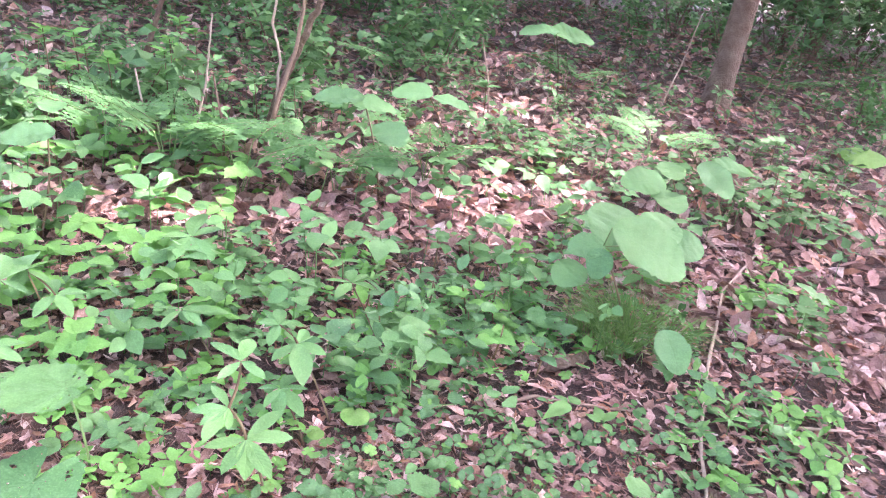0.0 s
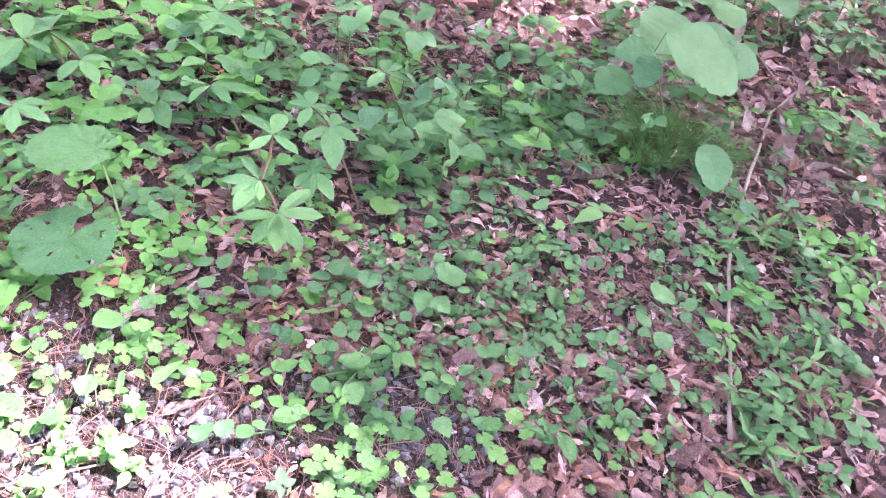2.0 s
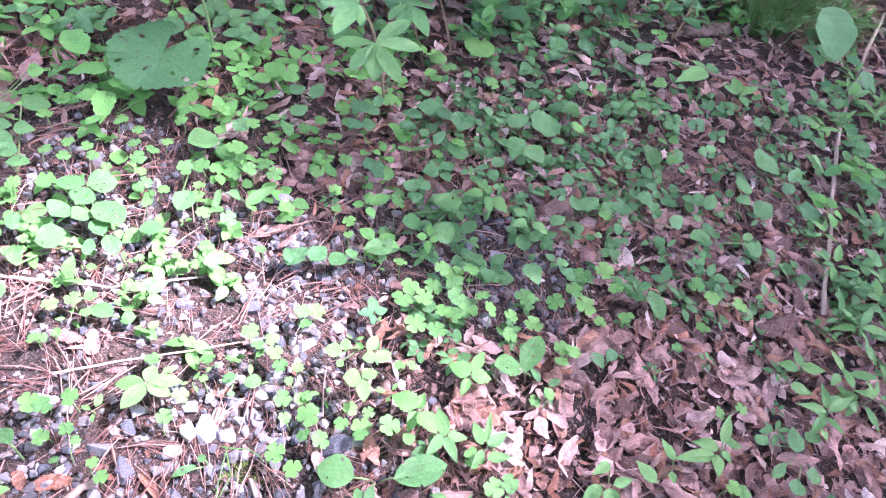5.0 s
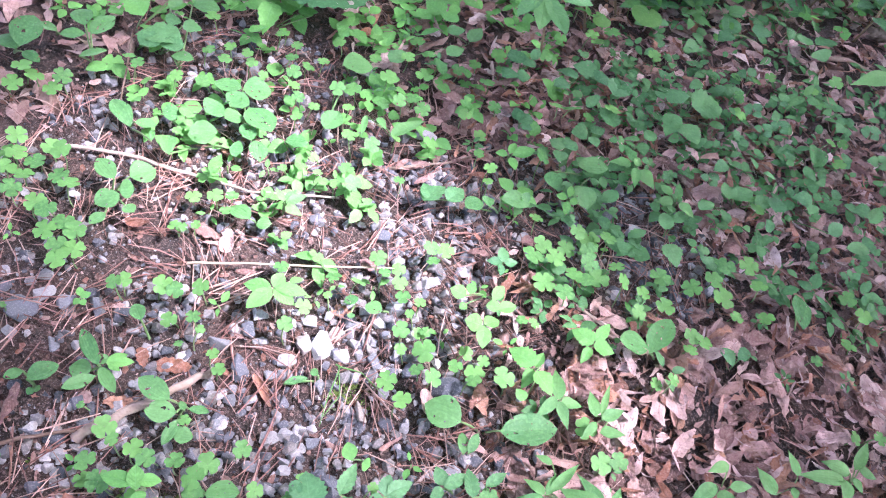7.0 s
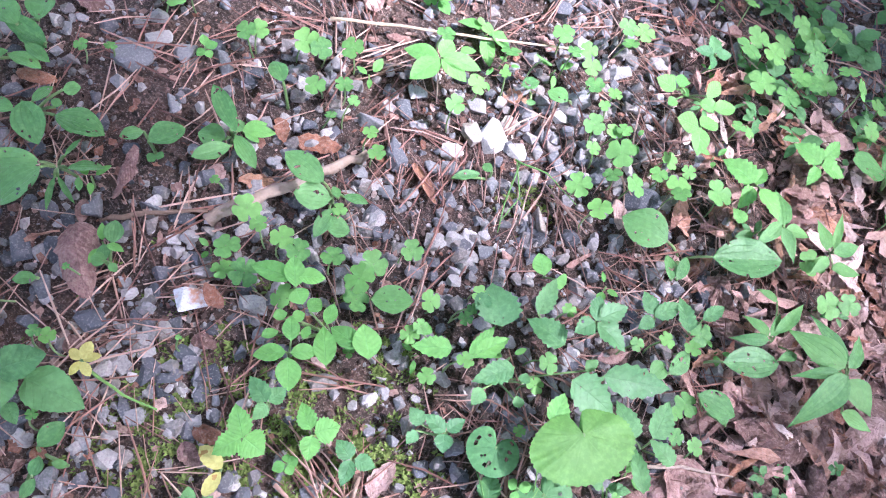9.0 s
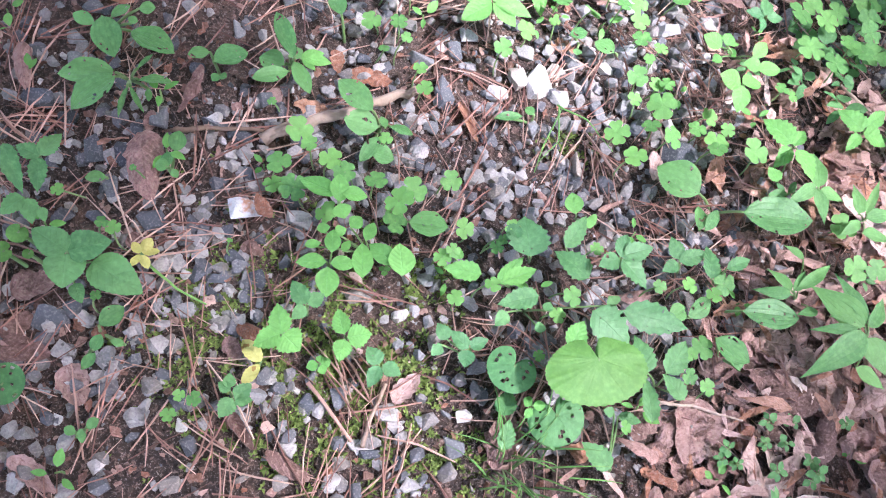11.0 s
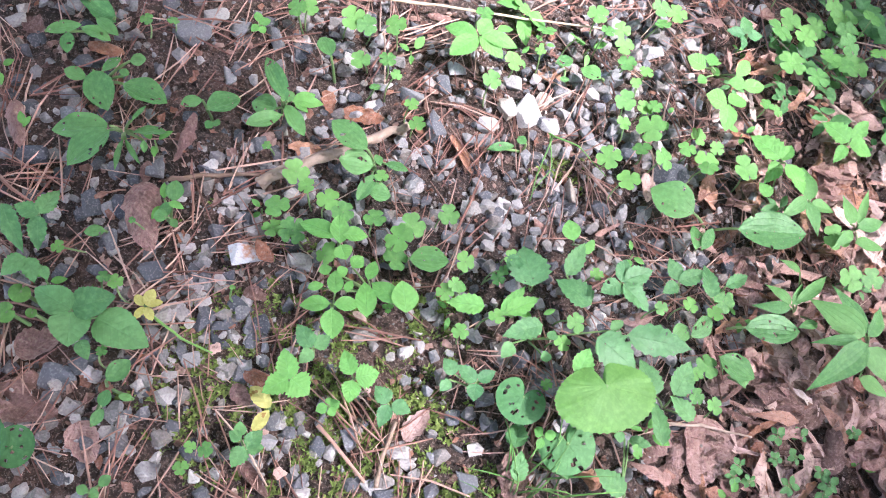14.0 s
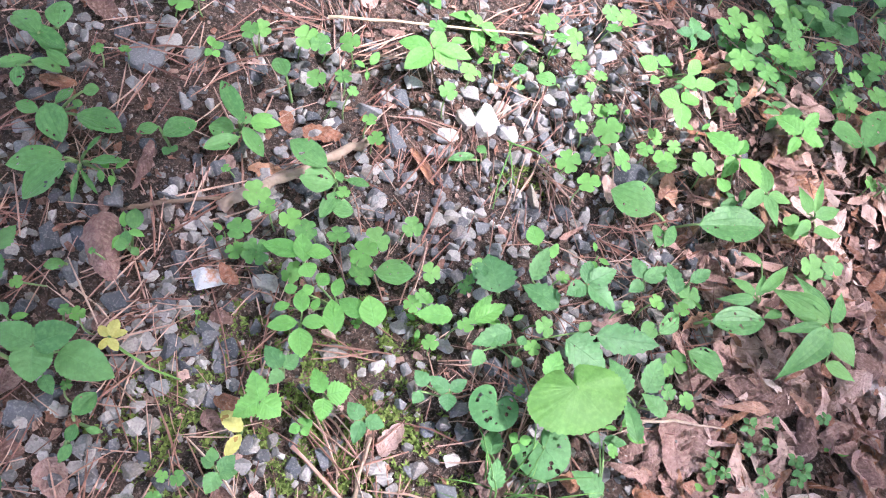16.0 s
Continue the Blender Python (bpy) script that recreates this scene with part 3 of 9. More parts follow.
def clover(x, y, size, tall, r, group="clover leaves on the gravel"):
    """One round leaf of three notched leaflets on a thin stalk; x, y: the leaf's place."""
    ob = thing("clover", "small light-green clover leaf with three notched leaflets on a thin stalk", "clover", group, data=CLOVER_STALK)
    g = lift(x, y)
    foot = Vector((x + r.normal(0, 0.007), y + r.normal(0, 0.007), g - 0.004))
    top = Vector((x, y, g + tall))
    q = (top - foot).to_track_quat("Z", "Y").to_matrix().to_4x4()
    ob.matrix_basis = Matrix.Translation(foot) @ q @ Matrix.Diagonal((0.05, 0.05, (top - foot).length, 1))
    leaf_m = turned(x, y, g + tall, size, r.normal(0, 11), r.normal(0, 11), r.uniform(0, 360))
    part("leaf", CLOVERS[int(r.integers(len(CLOVERS)))], ob, ob.matrix_basis.inverted() @ leaf_m)
    return ob


def rosette(name, label, category, x, y, leaves, meshes, mat, r, stem=0.0, lean=(0, 0), group="", thick=0.0014):
    """A low plant: each leaf (dx, dy, height, length, heading, pitch) has its stalk end at dx, dy from the foot; heading 0 is +y, clockwise minus."""
    g = lift(x, y)
    ob = thing(name, label, category, group, pose(x, y, g))
    top = Vector((lean[0], lean[1], stem))
    if stem:
        part("stem", tube(bowed((0, 0, -0.01), top, (0.004, 0.003, 0), 4), [thick * 1.5] * 3 + [thick * 1.2] * 2).mesh("stem", mat), ob)
    for dx, dy, h, length, heading, pitch, *wide in leaves:
        at = Vector((dx, dy, h))
        root = top if stem else Vector((0, 0, -0.004))
        if (at - root).length > 0.008:
            part("stalk", stalk_between(root, at, thick, mat, (0, 0, 0.004)), ob)
        part("leaf", meshes[int(r.integers(len(meshes)))], ob, turned(dx, dy, h, length, pitch, r.normal(0, 9), heading) @ Matrix.Diagonal((wide[0] if wide else 1.0, 1.0, 1.0, 1.0)))
    return ob


def spray(count, length, r, height=0.05, spread=0.02, pitch=8.0, first=None, jitter=12.0):
    """Leaves spread all round a foot."""
    a0 = r.uniform(0, 360) if first is None else first
    out = []
    for i in range(count):
        a = a0 + 360.0 * i / count + r.normal(0, jitter)
        w = radians(a)
        s = spread * r.uniform(0.6, 1.3)
        out.append((-math.sin(w) * s, math.cos(w) * s, height * r.uniform(0.75, 1.2), length * r.uniform(0.75, 1.15), a, pitch + r.normal(0, 9)))
    return out


R = np.random.default_rng(21)


def plantain(x, y, leaves):
    return rosette("plantain", "low green plantain with oval ribbed leaves on gravel and soil", "plantain", x, y, leaves, PLANTAIN_ME, STALK, R, group="plantains", thick=0.0022)


def smooth_herb(x, y, leaves):
    return rosette("herb", "light-green seedling with smooth oval leaflets in a star", "herb", x, y, leaves, SMOOTH_ME, STALK, R, group="light-green seedlings")


def three_leaf_herb(x, y, leaves, meshes):
    tone = {id(DARK_ME): "dark-green", id(LIGHT_ME): "bright-green"}.get(id(meshes), "mid-green")
    return rosette("strawberry_plant", tone + " herb with three toothed leaflets on a stalk", "herb", x, y, leaves, meshes, STALK, R, group="three-leaved herbs")


def leafy_herb(x, y, leaves, meshes):
    tone = {id(DARK_ME): "dark-green", id(LIGHT_ME): "bright-green"}.get(id(meshes), "mid-green")
    return rosette("leafy_herb", tone + " woodland herb with broad toothed leaves", "herb", x, y, leaves, meshes, STALK, R, group="broad-leaved herbs")


def tiny_herb(x, y, leaves):
    return rosette("herb", "tiny herb with small round green leaves on dead leaves", "herb", x, y, leaves, SMOOTH_DARK_ME, STALK, R, group="tiny herbs")


def yellow_seedling(x, y, leaves):
    return rosette("seedling", "yellowed withering seedling with brown-spotted leaves", "seedling", x, y, leaves, YELLOW_ME, STALK, R)


def lance_herb(x, y, leaves):
    return rosette("bamboo_grass", "low plant with narrow pointed wavy green leaves", "grass", x, y, leaves, LANCE_ME, STALK, R, group="narrow-leaved plants")


def kidney_plant(x, y, h, size, heading, meshes, tilt):
    bright = meshes in (KIDNEY_ME, WIDE_KIDNEY_ME, HOLED_ME)
    label = "bright-green round toothed leaf with a deep notch on a stalk" if bright else "dull-green round leaf with small holes and a deep notch"
    g = lift(x, y)
    a = radians(heading)
    foot = Vector((x + math.sin(a) * 0.25 * size, y - math.cos(a) * 0.25 * size, g - 0.004))
    ob = thing("butterbur", label, "butterbur", "round-leaved plants", Matrix.Translation(foot))
    top = Vector((x, y, g + h)) - foot
    part("stalk", stalk_between((0, 0, 0), top, 0.0025 + 0.006 * size, STALK, (0.01, 0, 0)), ob)
    part("leaf", meshes[int(R.integers(2))], ob, Matrix.Translation(-foot) @ turned(x, y, g + h, size, -tilt, R.normal(0, 5), heading))
    return ob


STONE_SHAPES = [rock(100 + i, 1.0, R.uniform(0.68, 0.95), R.uniform(0.45, 0.7), int(R.integers(10, 16)), 0.05) for i in range(14)]
STONE_MESHES = {}
STONE_WORDS = {STONE_DARK.name: "dark slate-grey angular stone", STONE_GREY.name: "mid-grey angular stone", STONE_PALE.name: "pale speckled angular stone",
               STONE_BROWN.name: "brownish-grey angular stone", STONE_RUST.name: "white quartz stone with rust-brown stains", STONE.name: "grey angular pebble"}


def stone(x, y, size, mat, form=None, group="stones on the gravel"):
    """form: breadth by length, and the heading of the length."""
    i = int(R.integers(len(STONE_SHAPES)))
    if (i, mat.name) not in STONE_MESHES:
        STONE_MESHES[i, mat.name] = STONE_SHAPES[i].mesh("stone", mat, False)
    if form:
        m = pose(x, y, lift(x, y) + 0.14 * size, R.normal(0, 7), R.normal(0, 7), form[1]) @ Matrix.Diagonal((size * 1.05, size * 1.2 * form[0], size * 0.85, 1.0))
    else:
        m = turned(x, y, lift(x, y) + 0.16 * size, size * 1.12, R.normal(0, 9), R.normal(0, 9), R.uniform(0, 360))
    return thing("stone", STONE_WORDS[mat.name] + " lying half sunk in gravel", "stone", group, m, STONE_MESHES[i, mat.name])


def clover_patch(places):
    for x, y, size in places:
        clover(x, y, size, 0.045 + 0.008 * R.normal(), R)


def stick(points, radii, mat, label, name="twig", sides=7):
    """A dead branch with a slightly knotty outline; points: x, y, height over the ground."""
    pts = [Vector((x, y, lift(x, y) + z)) for x, y, z in points]
    fine, rad = [], []
    for i in range(len(pts) - 1):
        for k in range(4):
            t = k / 4
            q = pts[i].lerp(pts[i + 1], t)
            fine.append(q + Vector(R.normal(0, radii[0] * 0.25, 3)))
            rad.append((radii[0] + (radii[1] - radii[0]) * (i + t) / (len(pts) - 1)) * R.uniform(0.85, 1.2))
    fine.append(pts[-1])
    rad.append(radii[1])
    s = tube(fine, rad, sides)
    return thing(name, label, "twig", "fallen twigs", data=s.mesh("twig", mat))


def frond(length, r):
    """A fern frond: a rib along +y and its two rows of side ribs, each with small leaflets."""
    rib = [Vector((0, length * t, 0.10 * length * math.sin(t * 2.6))) for t in np.linspace(0, 1, 9)]
    leaflets = []
    small = long_leaf(0.42, 0.35, 0.9, 0.6, 3, 1, 0.1, 0.1)
    for i in range(1, 14):
        t = i / 14
        k = t * 8
        a = rib[int(k)].lerp(rib[min(8, int(k) + 1)], k - int(k))
        s = 0.46 * length * (1 - t) ** 0.85 + 0.015
        for side in (-1, 1):
            droop = r.uniform(0.05, 0.3)
            for q in range(6):
                d = (q + 0.6) / 6
                base = a + Vector((side * s * d, s * 0.35 * d, -droop * s * d * d))
                for up in (-1, 1):
                    leaflets.append(small.moved(turned(*base, s * 0.31 * (1.1 - d) + 0.008, r.normal(0, 10), r.normal(0, 10), side * (-90 + 20) + up * 58)))
    return tube(rib, [0.003 - 0.00025 * i for i in range(9)], 5), joined(leaflets)


# ---- trees: stems in view, and the crowns that shade the floor ----
def tree(x, y, girth, tall, lean, crown_places, label, knots=0.12, seed=0):
    r = np.random.default_rng(seed)
    ob = thing("tree", label, "tree", "woodland trees", pose(x, y, lift(x, y)))
    pts, rad = [], []
    for i in range(15):
        t = (i / 14) ** 1.6
        pts.append((lean[0] * t * tall + 0.03 * r.normal() * t, lean[1] * t * tall + 0.03 * r.normal() * t, -0.05 + t * tall))
        flare = 1 + 0.7 * math.exp(-t * tall / 0.10)
        rad.append(girth * flare * (1 - 0.75 * t))
    s = tube(pts, rad, 18)
    for k in range(len(s.v)):
        w = noise.noise((s.v[k][0] * 14, s.v[k][1] * 14, s.v[k][2] * 3 + seed))
        c = np.array(pts[min(14, k // 18)])
        s.v[k] = c + (s.v[k] - c) * (1 + knots * w)
    part("trunk", s.mesh("trunk", BARK), ob)
    top = Vector(pts[-1])
    for i in range(6):
        a = 2 * math.pi * i / 6 + r.uniform(-0.4, 0.4)
        lo = Vector(pts[9 + i % 5])
        hi = lo + Vector((math.cos(a) * tall * 0.28, math.sin(a) * tall * 0.28, tall * 0.16))
        part("limb", tube(bowed(lo, hi, (0, 0, 0.25), 6), [girth * 0.35 * (1 - 0.14 * j) for j in range(7)], 8).mesh("limb", BARK), ob)
    if crown_places:
        shape = Shape([(0, 0, 0), (0.37, 0.3, 0.05), (-0.37, 0.3, 0.05), (0.33, 0.7, -0.02), (-0.33, 0.7, -0.02), (0, 1, -0.15)], [(0, 1, 2), (1, 3, 4, 2), (3, 5, 4)], [(0.5, 0), (1, 0.3), (0, 0.3), (1, 0.7), (0, 0.7), (0.5, 1)])
        vs, us, fs, k = [], [], [], 0
        for px, py, pz, size, rx, ry, rz in crown_places:
            m = np.array(Euler((rx, ry, rz)).to_matrix()) * size
            vs.append(shape.v @ m.T + (px - x, py - y, pz))
            us.append(shape.uv)
            fs += [tuple(i + k for i in q) for q in shape.f]
            k += len(shape.v)
        part("crown", mesh_of("crown", np.concatenate(vs).tolist(), fs, CROWN, np.concatenate(us)), ob)
    return ob


# where sun comes through the crowns: centre and half-sizes on the ground
GAPS = [(-0.42, 0.68, 0.58, 0.38), (0.02, 0.80, 0.22, 0.16), (0.2, 0.53, 0.15, 0.10)]
# where the crowns are thin, and where they are thickest
THIN = [(0.8, 3.6, 0.6, 0.9, 0.38), (-0.5, 2.4, 1.0, 1.2, 0.15), (-0.12, 0.24, 0.38, 0.48, 0.905), (-0.6, 1.0, 0.6, 0.36, 0.72), (0.30, 0.60, 0.42, 0.32, 0.85), (0.35, 1.15, 0.6, 0.45, 0.35), (0.75, 1.0, 0.5, 0.4, 0.25)]
THICK = [(-0.9, -0.55, -0.1, 0.30, 11), (-0.75, -0.3, 1.2, 1.6, 7), (0.2, 0.75, -0.15, 0.33, 24), (-1.0, -0.2, -0.6, 0.08, 40), (-1.3, -0.65, 0.0, 0.5, 22), (0.4, 1.2, -0.3, 0.5, 32), (0.45, 1.9, 1.7, 3.1, 46), (0.35, 1.1, 1.35, 1.9, 14), (-0.1, 0.7, 1.7, 2.2, 10), (2.0, 4.5, 4.0, 8.0, 26), (-2.6, -0.8, 3.8, 5.5, 34), (-4.5, 0.6, 5.5, 10.0, 90)]
TRUNKS = [(3.50, 7.26, 0.125, 9.0, (0.0, 0.02)), (8.2, 14.1, 0.16, 10.0, (0.02, 0.0)), (-4.5, 9.5, 0.14, 9.0, (0.02, 0.01)), (-3.6, -2.5, 0.16, 9.0, (0.05, 0.02)),
          (4.2, -2.8, 0.15, 9.0, (-0.04, 0.03)), (1.8, 12.5, 0.13, 9.5, (0.0, 0.02)), (7.0, 3.6, 0.14, 9.0, (-0.03, 0.0)), (-6.0, 3.0, 0.15, 9.0, (0.03, 0.0))]


def crowns(amount):
    out = [[] for _ in TRUNKS]
    r = np.random.default_rng(5)
    sprays = [(r.uniform(-13, 19), r.uniform(-8, 26), r.uniform(4.6, 8.4)) for _ in range(amount // 14)]
    more = np.random.default_rng(6)
    for x0, x1, y0, y1, count in THICK:
        for _ in range(count):
            cz = more.uniform(4.6, 8.4)
            sprays.append((more.uniform(x0, x1) + SUN_TO.x / SUN_TO.z * cz, more.uniform(y0, y1) + SUN_TO.y / SUN_TO.z * cz, cz))
    for cx, cy, cz in sprays:
        # leaves hang in sprays of a dozen
        near = min(range(len(TRUNKS)), key=lambda i: (TRUNKS[i][0] - cx) ** 2 + (TRUNKS[i][1] - cy) ** 2)
        for _ in range(14):
            px, py, pz = cx + r.normal(0, 0.45), cy + r.normal(0, 0.45), cz + r.normal(0, 0.08)
            edge, luck = r.normal(), r.random()
            leaf = (px, py, pz, r.uniform(0.22, 0.40) * (1.6 if py > 9 else 1.0), r.normal(0, 0.35), r.normal(0, 0.35), r.uniform(0, 6.28))
            # where the middle of the leaf throws its shade
            mx, my = px - 0.5 * leaf[3] * math.sin(leaf[6]), py + 0.5 * leaf[3] * math.cos(leaf[6])
            gx, gy = mx - SUN_TO.x / SUN_TO.z * pz, my - SUN_TO.y / SUN_TO.z * pz
            if any(((gx - a) / c) ** 2 + ((gy - b) / d) ** 2 < 1.0 + 0.35 * edge for a, b, c, d in GAPS):
                continue
            if any(((gx - a) / c) ** 2 + ((gy - b) / d) ** 2 < 1.0 and luck < q for a, b, c, d, q in THIN):
                continue
            out[near].append(leaf)
    for _ in range(5000):
        # the wood goes on all round
        d, a = r.uniform(17, 48), r.uniform(0, 6.28)
        px, py = 2 + d * math.sin(a), 8 + d * math.cos(a)
        near = min(range(len(TRUNKS)), key=lambda i: (TRUNKS[i][0] - px) ** 2 + (TRUNKS[i][1] - py) ** 2)
        out[near].append((px, py, r.uniform(5.0, 9.0), r.uniform(1.2, 2.4), r.normal(0, 0.3), r.normal(0, 0.3), r.uniform(0, 6.28)))
    return out


CROWN_SETS = crowns(58000)
for (tx, ty, girth, tall, lean), places in zip(TRUNKS, CROWN_SETS):
    tree(tx, ty, girth, tall, lean, places, "grey-brown woodland tree with rough bark and a leafy crown", seed=int(tx * 10) % 97)
# plantains
plantain(-0.700, 0.372, [(0.028, -0.034, 0.050, 0.046, 69, 6), (0.042, -0.017, 0.050, 0.045, 29, 6), (0.024, -0.033, 0.040, 0.036, -93, 6)])
plantain(-0.513, -0.097, [(0.021, 0.016, 0.060, 0.048, 44, 6)])
plantain(-0.921, 0.837, [(0.042, -0.032, 0.050, 0.053, 67, 6), (0.050, -0.032, 0.060, 0.087, 21, 6), (0.054, -0.033, 0.050, 0.035, -95, 6)])
plantain(-0.797, 0.893, [(0.017, -0.052, 0.060, 0.049, -38, 6), (-0.002, 0.009, 0.060, 0.060, -13, 6), (-0.031, 0.032, 0.050, 0.058, 44, 6)])
plantain(-0.895, 0.923, [(0.046, -0.047, 0.060, 0.044, 93, 6), (0.046, -0.042, 0.050, 0.043, -55, 6)])
# plants with smooth light-green leaflets
# herbs with three toothed leaflets
# leafy herbs with broad toothed leaves
# yellowing seedlings
yellow_seedling(-0.415, 0.064, [(-0.000, 0.001, 0.030, 0.019, 7, 6), (0.001, 0.001, 0.030, 0.017, -47, 6), (0.001, -0.001, 0.030, 0.017, -119, 6), (-0.000, -0.001, 0.030, 0.016, 177, 6), (-0.001, 0.000, 0.030, 0.015, 70, 6)])
yellow_seedling(-0.248, 0.027, [(0.001, 0.007, 0.030, 0.030, 73, 6), (-0.002, -0.022, 0.030, 0.026, -7, 6)])
# kidney-leaved plants
kidney_plant(-0.658, 0.119, 0.050, 0.026, -140, KIDNEY_DARK_ME, 8)
kidney_plant(-0.643, 0.077, 0.050, 0.031, -139, KIDNEY_ME, 8)
kidney_plant(-0.494, 1.285, 0.095, 0.215, 164, NOTCHED_ME, 6)
kidney_plant(-0.479, 1.436, 0.240, 0.185, 92, HOLED_ME, 4)
kidney_plant(0.180, 1.690, 0.060, 0.083, -176, KIDNEY_ME, 8)
kidney_plant(0.081, 1.611, 0.050, 0.046, -174, KIDNEY_ME, 8)
kidney_plant(0.822, 2.288, 0.100, 0.141, 162, KIDNEY_DARK_ME, 8)
kidney_plant(0.168, 1.381, 0.060, 0.058, -175, KIDNEY_DARK_ME, 8)
kidney_plant(3.826, 5.250, 0.200, 0.325, 149, KIDNEY_ME, 20)
# creeping grass with lance-shaped leaves
lance_herb(0.975, 0.822, [(-0.057, -0.046, 0.070, 0.066, 89, 10), (-0.056, -0.039, 0.070, 0.061, -3, 10), (-0.051, -0.044, 0.070, 0.077, -53, 10), (-0.060, -0.058, 0.070, 0.044, -137, 10), (-0.066, -0.059, 0.070, 0.057, 140, 10)])
# plants on and beside the gravel
plantain(-0.658, 0.337, [(0.018, 0.002, 0.040, 0.053, 86, 4, 0.70), (-0.033, -0.057, 0.040, 0.040, -42, 4, 0.77), (-0.012, -0.044, 0.040, 0.029, -146, 4, 1.04), (-0.004, -0.031, 0.040, 0.034, -78, 4, 0.89), (0.001, -0.010, 0.040, 0.034, -101, 4, 0.71)])
plantain(-0.625, 0.276, [(0.003, -0.020, 0.035, 0.027, 96, 4, 1.15), (0.003, -0.007, 0.035, 0.050, -130, 4, 0.99), (0.012, -0.002, 0.035, 0.027, -12, 4, 1.06), (0.028, 0.026, 0.035, 0.019, -53, 4, 1.47), (0.034, 0.004, 0.035, 0.011, 15, 4, 1.54), (0.040, -0.004, 0.035, 0.051, -77, 4, 1.13)])
plantain(-0.565, 0.234, [(0.003, -0.017, 0.040, 0.062, 122, 4, 0.74), (0.011, -0.025, 0.050, 0.057, 162, 4, 0.98), (0.028, -0.010, 0.040, 0.036, -56, 4, 0.85), (0.043, -0.013, 0.040, 0.016, -142, 4, 0.91), (0.024, -0.024, 0.040, 0.038, -158, 4, 0.30), (0.026, -0.022, 0.040, 0.035, -120, 4, 0.29), (0.018, 0.001, 0.040, 0.024, -9, 4, 0.41)])
plantain(-0.488, 0.300, [(-0.011, 0.001, 0.035, 0.025, 136, 4, 1.36), (0.000, -0.007, 0.035, 0.043, -27, 4, 1.01), (0.006, -0.008, 0.015, 0.011, 169, 4, 1.53), (0.007, -0.008, 0.015, 0.009, -83, 4, 2.00)])
plantain(-0.428, 0.362, [(0.018, -0.021, 0.060, 0.064, 53, 4, 0.61), (0.005, -0.023, 0.035, 0.031, 101, 4, 1.35), (0.014, -0.027, 0.035, 0.045, 143, 4, 0.70), (0.011, -0.013, 0.035, 0.047, -122, 4, 0.76), (0.003, -0.010, 0.035, 0.019, -27, 4, 1.30)])
smooth_herb(-0.422, 0.375, [(0.010, -0.018, 0.035, 0.031, -31, 4, 1.14), (0.011, -0.015, 0.035, 0.034, -61, 4, 1.03), (0.012, -0.018, 0.035, 0.019, -90, 4, 1.45)])
plantain(-0.297, 0.360, [(-0.006, -0.020, 0.060, 0.055, 78, 4, 1.04), (0.009, -0.029, 0.050, 0.042, 112, 4, 1.17), (0.014, -0.031, 0.035, 0.042, 177, 4, 0.80), (0.017, -0.054, 0.035, 0.027, -68, 4, 1.40), (0.017, -0.012, 0.035, 0.029, -77, 4, 1.02), (0.013, -0.017, 0.035, 0.016, 47, 4, 1.14)])
three_leaf_herb(-0.580, 0.101, [(0.029, -0.012, 0.060, 0.028, 96, 4, 0.90), (0.029, -0.011, 0.060, 0.033, 3, 4, 0.77), (0.029, -0.014, 0.060, 0.039, -142, 4, 0.75), (-0.008, -0.021, 0.060, 0.055, -124, 4, 0.48)], HERB_ME)
plantain(-0.456, 0.164, [(-0.001, 0.014, 0.030, 0.025, 25, 4, 1.20), (0.003, -0.006, 0.030, 0.019, 32, 4, 1.40), (0.005, -0.005, 0.030, 0.016, 104, 4, 1.39), (0.009, -0.005, 0.030, 0.012, -114, 4, 1.37)])
plantain(-0.504, 0.119, [(0.003, -0.003, 0.020, 0.023, 120, 4, 0.87)])
plantain(-0.394, 0.431, [(-0.009, 0.000, 0.050, 0.033, 49, 4, 0.98)])
smooth_herb(-0.278, 0.235, [(0.004, -0.021, 0.085, 0.044, 92, 4, 1.21), (0.010, -0.026, 0.085, 0.033, 32, 4, 1.18), (0.006, -0.015, 0.085, 0.028, -64, 4, 1.42), (0.011, -0.027, 0.085, 0.018, -130, 4, 1.98)])
smooth_herb(-0.517, 0.450, [(0.011, -0.014, 0.030, 0.018, 42, 4, 1.26), (0.012, -0.016, 0.030, 0.016, -26, 4, 1.70), (0.012, -0.018, 0.030, 0.012, 165, 4, 1.99), (0.015, -0.018, 0.030, 0.011, -123, 4, 1.89)])
smooth_herb(-0.660, 0.181, [(0.017, -0.007, 0.030, 0.019, 51, 4, 0.88), (0.019, -0.009, 0.030, 0.016, 18, 4, 1.00)])
smooth_herb(-0.261, 0.599, [(0.000, -0.037, 0.060, 0.045, 101, 4, 1.24), (0.000, -0.037, 0.060, 0.052, 158, 4, 0.96), (0.001, -0.036, 0.060, 0.041, -101, 4, 1.35), (0.002, -0.032, 0.060, 0.051, -72, 4, 1.05), (0.000, -0.033, 0.060, 0.031, -3, 4, 1.29), (0.018, -0.013, 0.060, 0.023, -39, 4, 1.49)])
plantain(-0.142, 0.631, [(-0.014, -0.024, 0.030, 0.025, -48, 4, 1.20), (0.004, -0.037, 0.030, 0.010, -156, 4, 2.10)])
plantain(-0.084, 0.641, [(-0.010, -0.028, 0.035, 0.029, 82, 4, 1.42)])
